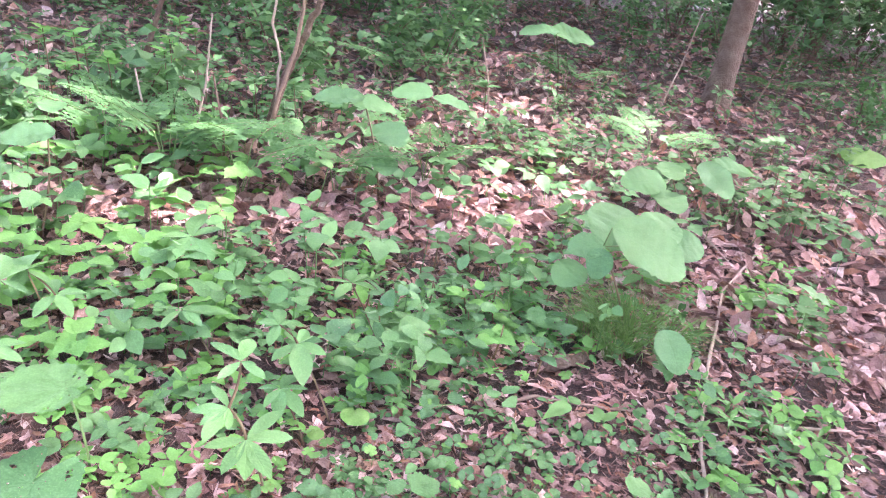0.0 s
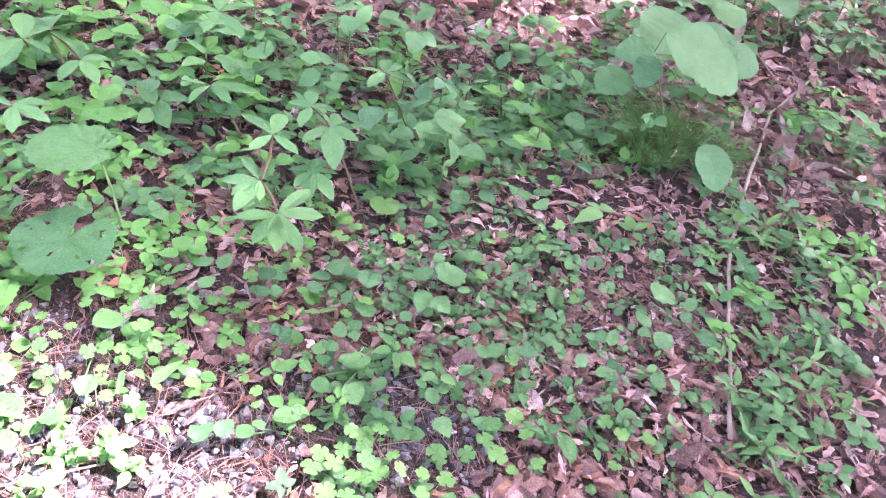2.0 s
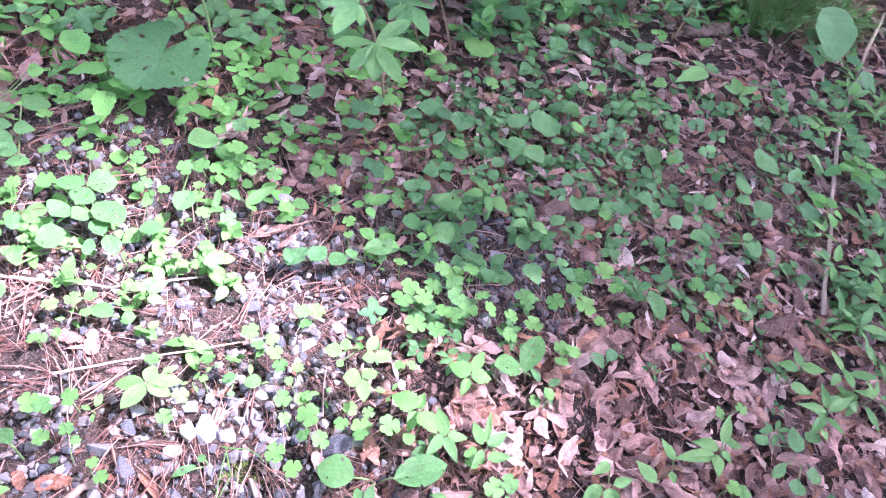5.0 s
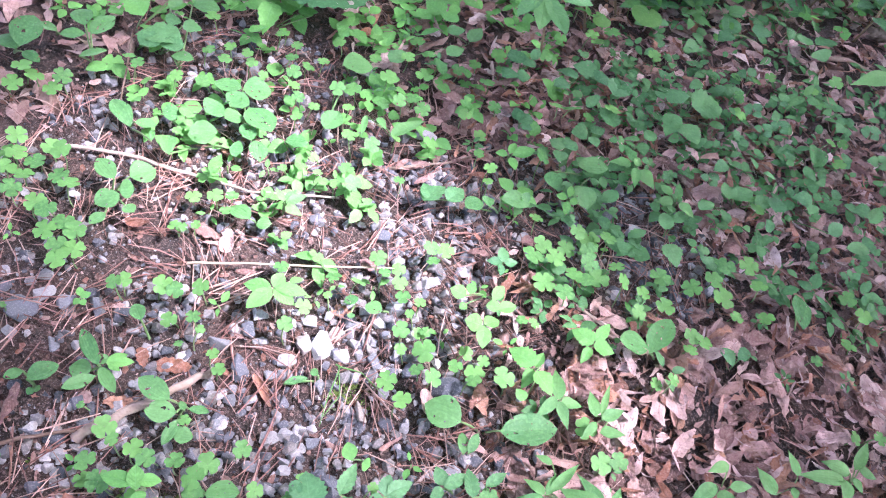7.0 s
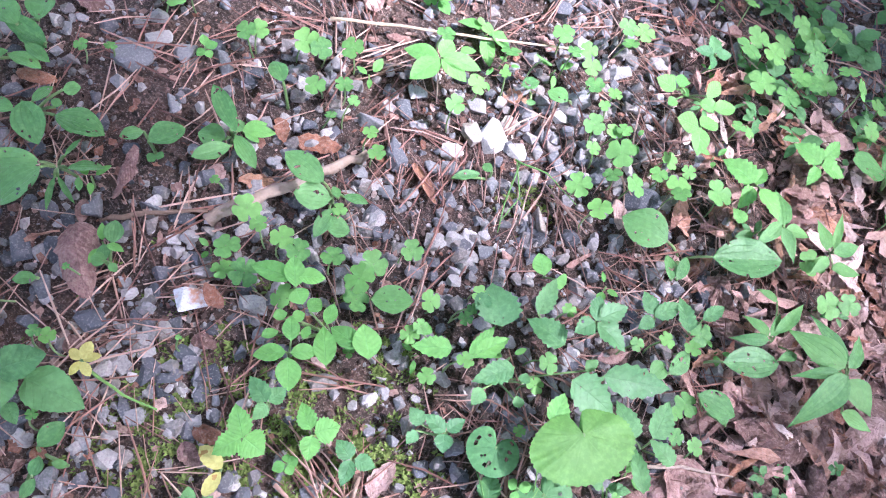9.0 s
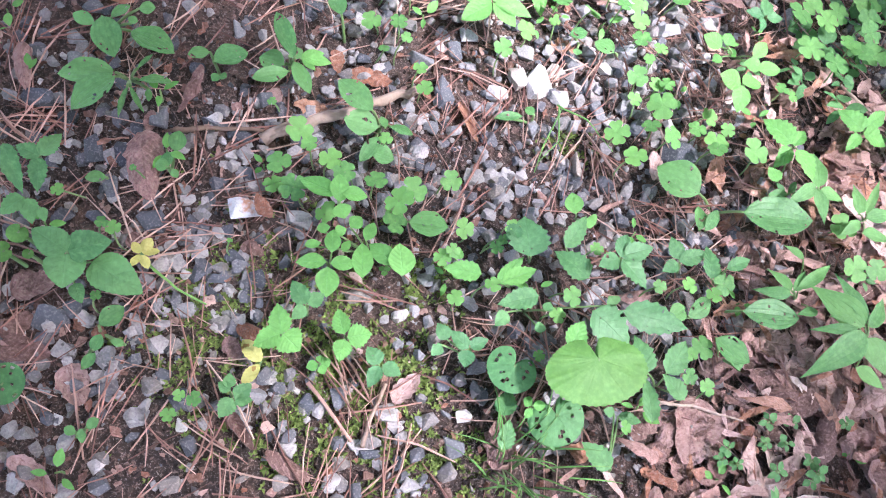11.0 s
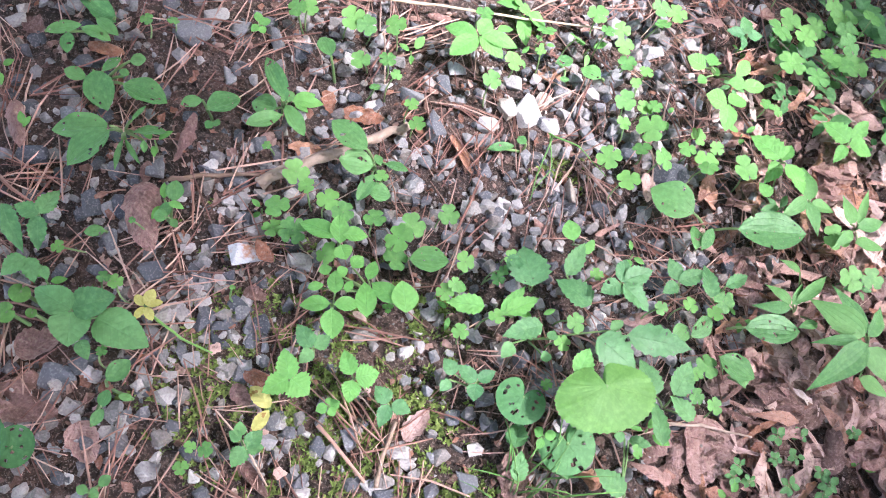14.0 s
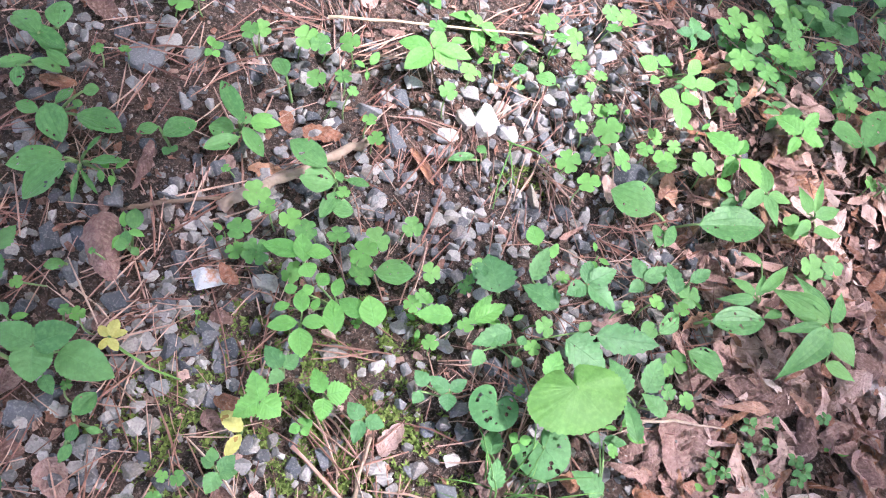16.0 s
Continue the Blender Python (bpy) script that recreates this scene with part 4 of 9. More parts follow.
smooth_herb(0.059, 0.749, [(-0.037, -0.068, 0.070, 0.029, 88, 4, 1.70), (-0.033, -0.062, 0.070, 0.024, 4, 4, 1.52), (0.005, -0.055, 0.070, 0.038, -16, 4, 1.07), (-0.032, -0.083, 0.070, 0.014, 149, 4, 2.30), (0.021, -0.062, 0.070, 0.024, 109, 4, 1.79), (0.018, -0.069, 0.070, 0.034, -53, 4, 1.24)])
smooth_herb(0.094, 0.703, [(-0.031, -0.070, 0.080, 0.030, 95, 4, 2.15), (-0.030, -0.066, 0.080, 0.028, -47, 4, 2.01), (-0.029, -0.069, 0.080, 0.037, -165, 4, 1.49)])
three_leaf_herb(0.077, 0.834, [(-0.018, -0.046, 0.050, 0.038, 12, 4, 0.73), (-0.018, -0.046, 0.050, 0.029, 112, 4, 1.01), (-0.014, -0.047, 0.050, 0.025, -56, 4, 1.14), (-0.019, -0.051, 0.050, 0.025, -168, 4, 0.93)], DARK_ME)
plantain(0.121, 0.505, [(-0.036, -0.020, 0.045, 0.060, 82, 4, 1.28), (-0.018, -0.066, 0.045, 0.035, 16, 4, 0.80), (-0.011, -0.062, 0.045, 0.036, -7, 4, 0.83)])
plantain(0.126, 0.505, [(0.018, -0.009, 0.045, 0.089, -66, 4, 0.89)])
leafy_herb(0.186, 0.660, [(-0.024, -0.043, 0.055, 0.048, 68, 4, 1.08), (-0.021, -0.060, 0.070, 0.045, -128, 4, 1.22), (-0.022, -0.107, 0.055, 0.023, 50, 4, 1.21), (-0.024, -0.050, 0.055, 0.038, 169, 4, 0.71), (-0.020, -0.044, 0.055, 0.033, -8, 4, 0.76), (-0.016, -0.031, 0.055, 0.014, 85, 4, 2.37)], LIGHT_ME)
lance_herb(0.245, 0.627, [(-0.031, -0.049, 0.060, 0.058, 17, 4, 1.20), (-0.034, -0.047, 0.060, 0.054, 153, 4, 1.17), (-0.030, -0.051, 0.060, 0.048, -149, 4, 1.54), (-0.027, -0.053, 0.060, 0.040, -69, 4, 1.48)])
lance_herb(0.318, 0.621, [(-0.044, -0.047, 0.060, 0.047, 17, 4, 1.37), (-0.035, -0.041, 0.060, 0.061, -3, 4, 0.72), (-0.033, -0.047, 0.060, 0.048, -45, 4, 1.43), (-0.031, -0.070, 0.060, 0.044, -67, 4, 1.73), (-0.039, -0.056, 0.060, 0.039, 154, 4, 1.23)])
leafy_herb(0.273, 0.748, [(-0.026, -0.043, 0.050, 0.043, 69, 4, 1.03), (-0.025, -0.035, 0.050, 0.051, -24, 4, 0.57), (-0.025, -0.046, 0.050, 0.039, -79, 4, 1.05), (-0.029, -0.052, 0.050, 0.039, 165, 4, 0.68)], LIGHT_ME)
plantain(-0.139, 0.480, [(-0.042, -0.037, 0.020, 0.038, -48, 4, 0.59), (-0.002, -0.002, 0.020, 0.015, 74, 4, 1.22)])
smooth_herb(-0.029, 0.390, [(-0.011, -0.030, 0.060, 0.027, 36, 4, 1.43), (0.015, -0.027, 0.060, 0.012, 90, 4, 3.28)])
three_leaf_herb(-0.555, 0.047, [(0.025, -0.001, 0.060, 0.028, -132, 4, 0.88), (0.022, -0.002, 0.060, 0.028, 160, 4, 0.97), (0.041, -0.002, 0.060, 0.017, -125, 4, 1.00)], HERB_ME)
leafy_herb(-0.479, 0.017, [(0.025, 0.002, 0.085, 0.043, 88, 4, 0.82), (0.026, 0.000, 0.085, 0.034, -149, 4, 1.23), (0.025, 0.003, 0.085, 0.040, -42, 4, 0.93), (0.044, 0.008, 0.070, 0.058, -90, 4, 0.76), (0.037, -0.016, 0.050, 0.021, -125, 4, 0.86)], HEART_ME)
plantain(-0.405, -0.022, [(0.004, 0.003, 0.030, 0.029, -15, 4, 1.16), (0.015, -0.021, 0.030, 0.018, 9, 4, 1.22), (0.018, -0.040, 0.030, 0.019, 0, 4, 1.17), (0.037, 0.000, 0.030, 0.015, 105, 4, 0.83)])
plantain(-0.354, -0.104, [(0.008, 0.000, 0.040, 0.013, -18, 4, 1.59), (0.003, -0.009, 0.040, 0.012, 94, 4, 1.46), (0.006, -0.011, 0.040, 0.008, -44, 4, 2.40)])
smooth_herb(-0.247, 0.164, [(0.000, -0.010, 0.055, 0.032, 122, 4, 1.24), (0.004, -0.009, 0.055, 0.028, -57, 4, 1.37), (0.004, -0.014, 0.055, 0.034, -150, 4, 1.30), (-0.001, 0.002, 0.055, 0.026, 29, 4, 1.20)])
smooth_herb(-0.220, 0.207, [(0.014, -0.047, 0.055, 0.042, 31, 4, 1.24), (0.036, -0.015, 0.055, 0.037, 78, 4, 1.41), (0.049, -0.021, 0.055, 0.037, 36, 4, 1.46), (-0.005, -0.009, 0.055, 0.025, 9, 4, 1.33), (-0.038, -0.020, 0.055, 0.014, -36, 4, 1.85), (-0.056, -0.027, 0.055, 0.015, -47, 4, 1.40), (-0.056, -0.050, 0.055, 0.018, -40, 4, 1.43), (-0.019, -0.033, 0.055, 0.015, 3, 4, 1.44), (-0.027, -0.005, 0.055, 0.018, -12, 4, 1.88)])
plantain(-0.183, 0.267, [(-0.015, -0.020, 0.050, 0.045, -69, 4, 1.31)])
three_leaf_herb(-0.238, 0.107, [(-0.001, -0.005, 0.060, 0.030, 61, 4, 0.90), (0.001, -0.004, 0.060, 0.021, -22, 4, 1.13), (0.000, -0.007, 0.060, 0.019, 168, 4, 1.08)], HERB_ME)
three_leaf_herb(-0.186, 0.104, [(-0.004, -0.005, 0.050, 0.028, 46, 4, 1.10), (0.001, -0.006, 0.050, 0.026, -49, 4, 1.24), (-0.001, -0.010, 0.050, 0.024, -160, 4, 1.33)], LIGHT_ME)
three_leaf_herb(-0.242, 0.067, [(0.000, -0.004, 0.060, 0.033, 41, 4, 1.08), (-0.002, -0.004, 0.060, 0.029, 149, 4, 1.27), (0.001, -0.003, 0.060, 0.024, -102, 4, 1.59)], LIGHT_ME)
three_leaf_herb(-0.137, 0.098, [(-0.006, -0.005, 0.040, 0.023, 59, 4, 1.14), (-0.005, -0.006, 0.040, 0.026, -175, 4, 0.98), (-0.002, -0.003, 0.040, 0.022, -87, 4, 1.21)], DARK_ME)
smooth_herb(-0.194, 0.065, [(-0.003, -0.002, 0.030, 0.013, 141, 4, 1.84), (-0.002, 0.000, 0.030, 0.008, 23, 4, 2.94), (0.000, -0.001, 0.030, 0.011, -33, 4, 2.07), (0.000, -0.002, 0.030, 0.010, -126, 4, 2.29)])
smooth_herb(-0.195, 0.197, [(0.002, -0.005, 0.020, 0.009, -26, 4, 1.89), (0.002, -0.005, 0.020, 0.007, 90, 4, 2.24), (0.002, -0.006, 0.020, 0.006, -135, 4, 2.71)])
three_leaf_herb(-0.250, -0.012, [(-0.007, 0.006, 0.045, 0.015, 28, 4, 1.11), (-0.004, 0.004, 0.045, 0.015, 86, 4, 1.10), (0.002, -0.001, 0.045, 0.022, -180, 4, 1.15), (0.004, 0.000, 0.045, 0.022, -15, 4, 1.21), (0.005, -0.001, 0.045, 0.017, -57, 4, 1.08)], HERB_ME)
leafy_herb(-0.053, 0.304, [(-0.010, -0.027, 0.070, 0.051, 33, 4, 1.17), (-0.037, -0.002, 0.070, 0.023, 167, 4, 1.16)], DARK_ME)
leafy_herb(-0.005, 0.326, [(-0.031, -0.024, 0.080, 0.048, -5, 4, 0.71), (0.007, -0.041, 0.080, 0.046, 77, 4, 0.87)], HERB_ME)
three_leaf_herb(0.051, 0.358, [(-0.033, -0.041, 0.100, 0.030, 5, 4, 1.17), (-0.033, -0.043, 0.100, 0.027, 143, 4, 1.22), (-0.030, -0.042, 0.100, 0.041, -109, 4, 0.91), (-0.030, -0.037, 0.100, 0.038, -42, 4, 0.94)], DARK_ME)
three_leaf_herb(0.115, 0.395, [(-0.025, -0.018, 0.060, 0.029, 43, 4, 1.18), (-0.024, -0.020, 0.060, 0.042, -40, 4, 0.64), (-0.025, -0.023, 0.060, 0.023, 149, 4, 0.98)], HERB_ME)
leafy_herb(0.160, 0.410, [(-0.027, -0.033, 0.060, 0.044, 24, 4, 0.66), (-0.015, -0.010, 0.060, 0.041, -37, 4, 0.51)], HERB_ME)
leafy_herb(-0.108, 0.244, [(0.009, -0.007, 0.050, 0.044, 114, 4, 0.83), (-0.024, -0.008, 0.050, 0.016, 10, 4, 1.21)], LIGHT_ME)
leafy_herb(-0.058, 0.262, [(-0.021, -0.025, 0.050, 0.046, -15, 4, 0.66), (-0.016, -0.020, 0.050, 0.044, -37, 4, 0.75)], LIGHT_ME)
leafy_herb(-0.032, 0.245, [(-0.002, 0.000, 0.060, 0.049, 135, 4, 0.78), (-0.023, -0.036, 0.060, 0.021, 169, 4, 1.08), (0.079, 0.039, 0.060, 0.013, 63, 4, 2.07), (0.013, -0.011, 0.060, 0.012, 0, 4, 1.60), (0.019, -0.036, 0.060, 0.013, 38, 4, 1.61)], HERB_ME)
leafy_herb(0.063, 0.288, [(-0.011, -0.014, 0.080, 0.076, -73, 4, 0.70), (-0.042, -0.036, 0.085, 0.056, -101, 4, 0.91)], DARK_ME)
plantain(0.168, 0.363, [(-0.039, -0.039, 0.050, 0.040, -26, 4, 0.95), (-0.057, -0.053, 0.050, 0.028, -25, 4, 1.13)])
plantain(0.179, 0.378, [(0.009, -0.007, 0.045, 0.073, -64, 4, 0.93)])
three_leaf_herb(-0.060, 0.162, [(-0.011, -0.007, 0.050, 0.028, 77, 4, 1.00), (-0.010, -0.005, 0.050, 0.023, -34, 4, 0.99), (-0.011, -0.009, 0.050, 0.019, -161, 4, 1.35), (-0.035, -0.011, 0.050, 0.021, 60, 4, 1.13), (-0.038, -0.019, 0.050, 0.016, 169, 4, 1.19)], DARK_ME)
leafy_herb(0.011, 0.120, [(-0.014, -0.004, 0.040, 0.030, 15, 4, 1.02), (0.002, -0.035, 0.040, 0.033, 15, 4, 0.93), (0.050, -0.007, 0.040, 0.017, 23, 4, 0.91), (0.049, 0.034, 0.040, 0.013, 18, 4, 1.52)], HERB_ME)
smooth_herb(0.031, 0.147, [(-0.017, -0.011, 0.060, 0.011, 79, 4, 2.17), (-0.015, -0.011, 0.060, 0.014, -53, 4, 1.61), (-0.016, -0.014, 0.060, 0.012, -180, 4, 1.80)])
leafy_herb(0.146, 0.250, [(-0.040, -0.020, 0.070, 0.043, 38, 4, 0.85), (-0.021, -0.009, 0.070, 0.048, -9, 4, 0.80), (0.008, -0.024, 0.070, 0.034, 67, 4, 0.89), (-0.014, -0.065, 0.070, 0.049, 30, 4, 0.48)], HERB_ME)
leafy_herb(0.052, 0.245, [(-0.039, -0.048, 0.100, 0.035, -4, 4, 0.94)], LIGHT_ME)
plantain(0.201, 0.327, [(-0.032, -0.007, 0.050, 0.045, -99, 4, 1.14), (0.007, -0.026, 0.050, 0.021, 43, 4, 1.54)])
leafy_herb(0.134, 0.130, [(-0.012, -0.003, 0.040, 0.040, 77, 4, 0.84), (-0.028, 0.051, 0.040, 0.028, -73, 4, 0.68), (-0.033, 0.051, 0.040, 0.013, 102, 4, 1.43)], HERB_ME)
lance_herb(0.371, 0.454, [(-0.053, -0.042, 0.080, 0.093, 152, 4, 1.02), (-0.058, -0.034, 0.080, 0.071, 78, 4, 1.48), (-0.057, -0.028, 0.080, 0.066, 52, 4, 1.02), (-0.054, -0.032, 0.080, 0.056, -17, 4, 1.09), (-0.064, -0.043, 0.080, 0.055, 119, 4, 0.75), (-0.051, -0.045, 0.080, 0.046, -128, 4, 2.48), (-0.053, -0.088, 0.080, 0.042, -92, 4, 1.66), (-0.071, -0.036, 0.080, 0.031, 106, 4, 1.38)])
lance_herb(0.268, 0.454, [(-0.038, -0.034, 0.060, 0.045, 116, 4, 1.01), (-0.039, -0.029, 0.060, 0.036, 67, 4, 1.42), (-0.037, -0.028, 0.060, 0.041, -15, 4, 1.05), (-0.033, -0.023, 0.060, 0.077, -29, 4, 0.60), (-0.039, 0.019, 0.060, 0.028, 81, 4, 1.83), (-0.001, -0.035, 0.060, 0.027, 128, 4, 1.66)])
tiny_herb(0.254, 0.231, [(-0.015, -0.011, 0.029, 0.009, -159, 4, 1.85), (-0.018, -0.012, 0.032, 0.010, 126, 4, 1.26), (-0.018, -0.009, 0.033, 0.009, 54, 4, 1.78), (-0.013, -0.006, 0.026, 0.010, -29, 4, 1.45)])
tiny_herb(0.290, 0.290, [(-0.014, -0.010, 0.028, 0.012, -70, 4, 1.35), (-0.015, -0.013, 0.028, 0.010, -156, 4, 1.71), (-0.022, -0.017, 0.037, 0.012, 131, 4, 1.27), (-0.019, -0.011, 0.031, 0.009, 57, 4, 1.79), (-0.019, -0.012, 0.035, 0.012, -24, 4, 1.18)])
tiny_herb(0.317, 0.304, [(-0.018, -0.012, 0.028, 0.011, 127, 4, 1.31), (-0.017, -0.009, 0.027, 0.009, 40, 4, 1.80), (-0.020, -0.013, 0.036, 0.012, -30, 4, 1.21), (-0.016, -0.012, 0.030, 0.009, -108, 4, 1.77)])
tiny_herb(0.319, 0.278, [(-0.014, -0.010, 0.027, 0.010, -66, 4, 1.41), (-0.021, -0.016, 0.036, 0.009, -153, 4, 1.58), (-0.017, -0.011, 0.026, 0.011, 138, 4, 1.30), (-0.022, -0.013, 0.034, 0.009, 54, 4, 1.96)])
tiny_herb(0.294, 0.261, [(-0.017, -0.009, 0.031, 0.008, -14, 4, 1.43), (-0.017, -0.012, 0.034, 0.008, -75, 4, 1.68), (-0.020, -0.014, 0.036, 0.008, -165, 4, 1.60), (-0.020, -0.013, 0.034, 0.009, 130, 4, 1.06), (-0.021, -0.012, 0.036, 0.008, 50, 4, 1.61)])
tiny_herb(0.320, 0.241, [(-0.023, -0.015, 0.037, 0.013, 147, 4, 1.15), (-0.018, -0.009, 0.027, 0.010, 73, 4, 1.85), (-0.017, -0.008, 0.029, 0.012, -9, 4, 1.29), (-0.013, -0.008, 0.025, 0.012, -75, 4, 1.43), (-0.018, -0.013, 0.031, 0.010, -163, 4, 1.85)])
tiny_herb(0.369, 0.266, [(-0.023, -0.014, 0.034, 0.011, -169, 4, 1.73), (-0.026, -0.014, 0.035, 0.013, 128, 4, 1.37), (-0.022, -0.009, 0.030, 0.011, 41, 4, 1.83), (-0.022, -0.011, 0.035, 0.014, -30, 4, 1.14), (-0.020, -0.012, 0.032, 0.011, -100, 4, 1.81)])
tiny_herb(0.382, 0.341, [(-0.024, -0.015, 0.032, 0.009, 110, 4, 1.61), (-0.025, -0.015, 0.036, 0.008, 14, 4, 1.71), (-0.022, -0.014, 0.033, 0.010, -53, 4, 1.32), (-0.024, -0.018, 0.036, 0.007, -135, 4, 1.96), (-0.025, -0.018, 0.035, 0.009, 147, 4, 1.21)])
tiny_herb(0.356, 0.275, [(-0.020, -0.011, 0.033, 0.010, -60, 4, 1.45), (-0.018, -0.012, 0.029, 0.009, -144, 4, 2.10), (-0.022, -0.013, 0.032, 0.011, 138, 4, 1.18), (-0.022, -0.011, 0.032, 0.009, 69, 4, 1.85)])
tiny_herb(0.251, 0.216, [(-0.015, -0.011, 0.033, 0.007, -98, 4, 1.75), (-0.019, -0.014, 0.037, 0.008, 172, 4, 1.48), (-0.016, -0.009, 0.028, 0.009, 110, 4, 1.38), (-0.014, -0.007, 0.026, 0.008, 23, 4, 1.73)])
tiny_herb(0.270, 0.220, [(-0.016, -0.008, 0.026, 0.009, 125, 4, 1.33), (-0.020, -0.010, 0.035, 0.007, 33, 4, 1.92), (-0.015, -0.007, 0.030, 0.009, -35, 4, 1.14), (-0.013, -0.008, 0.027, 0.007, -105, 4, 1.70), (-0.016, -0.010, 0.029, 0.008, 165, 4, 1.43)])
tiny_herb(0.364, 0.254, [(-0.017, -0.006, 0.026, 0.010, 5, 4, 1.67), (-0.020, -0.010, 0.032, 0.012, -59, 4, 1.28), (-0.016, -0.010, 0.026, 0.009, -139, 4, 1.80), (-0.024, -0.013, 0.034, 0.012, 145, 4, 1.16)])
clover_patch([(-0.360, 0.275, 0.034), (-0.338, 0.261, 0.021), (-0.312, 0.266, 0.029), (-0.355, 0.226, 0.031), (-0.350, 0.209, 0.025), (-0.325, 0.209, 0.033), (-0.290, 0.260, 0.028), (-0.255, 0.272, 0.028), (-0.213, 0.282, 0.033), (-0.218, 0.255, 0.035), (-0.409, 0.498, 0.033), (-0.389, 0.498, 0.028), (-0.359, 0.519, 0.030), (-0.373, 0.453, 0.027), (-0.345, 0.473, 0.024), (-0.325, 0.459, 0.016), (-0.279, 0.213, 0.021), (-0.473, 0.470, 0.026), (-0.462, 0.480, 0.026), (-0.605, 0.352, 0.017), (-0.582, 0.370, 0.015), (-0.336, 0.419, 0.015), (-0.289, 0.431, 0.020), (-0.272, 0.417, 0.023), (-0.276, 0.331, 0.018), (-0.409, 0.293, 0.012), (-0.517, 0.071, 0.015), (-0.474, 0.133, 0.008), (-0.219, 0.522, 0.027), (-0.206, 0.560, 0.029)])
clover_patch([(-0.188, 0.634, 0.028), (-0.147, 0.635, 0.028), (-0.137, 0.703, 0.032), (-0.115, 0.670, 0.022), (-0.098, 0.694, 0.026), (-0.086, 0.667, 0.028), (-0.072, 0.648, 0.027), (-0.043, 0.653, 0.022), (-0.053, 0.589, 0.030), (-0.042, 0.560, 0.022), (-0.025, 0.598, 0.025), (-0.007, 0.572, 0.040), (-0.007, 0.538, 0.026), (0.022, 0.530, 0.033), (-0.009, 0.475, 0.031), (-0.041, 0.499, 0.034), (0.056, 0.601, 0.028), (0.047, 0.569, 0.026), (0.087, 0.604, 0.022), (0.081, 0.577, 0.036), (0.080, 0.554, 0.026), (0.123, 0.576, 0.039), (0.145, 0.708, 0.022), (0.122, 0.690, 0.022), (-0.182, 0.596, 0.016), (0.106, 0.835, 0.044), (0.117, 0.872, 0.040), (0.138, 0.786, 0.044), (0.160, 0.890, 0.039), (0.181, 0.819, 0.033)])
clover_patch([(0.176, 0.779, 0.039), (0.203, 0.858, 0.039), (0.230, 0.849, 0.043), (0.224, 0.930, 0.035), (0.198, 0.929, 0.041), (0.203, 0.819, 0.034), (0.267, 0.837, 0.032), (-0.039, 0.769, 0.034), (-0.051, 0.735, 0.024), (-0.063, 0.759, 0.029), (0.268, 0.556, 0.037), (0.145, 0.850, 0.039), (0.198, 0.891, 0.037), (0.170, 0.926, 0.034), (0.252, 0.876, 0.031), (-0.272, 0.618, 0.027), (-0.051, 0.621, 0.016), (-0.015, 0.602, 0.022), (-0.183, 0.320, 0.027), (-0.092, 0.319, 0.022), (-0.294, -0.036, 0.013), (-0.279, -0.032, 0.017), (-0.288, -0.057, 0.016), (-0.212, 0.243, 0.032), (-0.280, 0.202, 0.021), (-0.448, 0.068, 0.017), (-0.460, 0.066, 0.014), (-0.345, 0.121, 0.007), (-0.417, 0.002, 0.012), (-0.141, 0.274, 0.026)])
clover_patch([(-0.145, 0.230, 0.022), (-0.109, 0.204, 0.021), (0.003, 0.274, 0.026), (-0.003, 0.243, 0.021), (0.116, 0.360, 0.022), (0.145, 0.363, 0.021), (0.158, 0.395, 0.031), (-0.083, 0.228, 0.020), (-0.099, 0.275, 0.017), (-0.097, 0.287, 0.013), (0.162, 0.305, 0.031), (0.162, 0.266, 0.021), (0.184, 0.265, 0.022), (0.305, 0.515, 0.037), (0.330, 0.528, 0.031), (0.087, 0.341, 0.018), (0.002, 0.340, 0.018), (0.150, 0.286, 0.017), (0.115, 0.171, 0.017), (-0.139, 0.241, 0.018), (0.001, 0.194, 0.014)])
kidney_plant(0.042, 0.198, 0.110, 0.100, -142, WIDE_KIDNEY_ME, 0)
kidney_plant(-0.023, 0.159, 0.070, 0.055, 175, KIDNEY_DARK_ME, 6)
kidney_plant(0.044, 0.144, 0.050, 0.064, -135, KIDNEY_DARK_ME, 4)
kidney_plant(-0.506, -0.068, 0.060, 0.042, -150, KIDNEY_ME, 5)
kidney_plant(-0.464, -0.125, 0.070, 0.075, -120, KIDNEY_DARK_ME, 5)
kidney_plant(-0.582, 0.004, 0.050, 0.046, 160, KIDNEY_DARK_ME, 5)
kidney_plant(-0.432, -0.110, 0.050, 0.040, -60, KIDNEY_DARK_ME, 5)
kidney_plant(-0.520, 0.015, 0.050, 0.022, -172, KIDNEY_ME, 6)
kidney_plant(-0.518, -0.008, 0.050, 0.022, 143, KIDNEY_ME, 6)
kidney_plant(-0.502, 0.004, 0.040, 0.012, -167, KIDNEY_ME, 6)
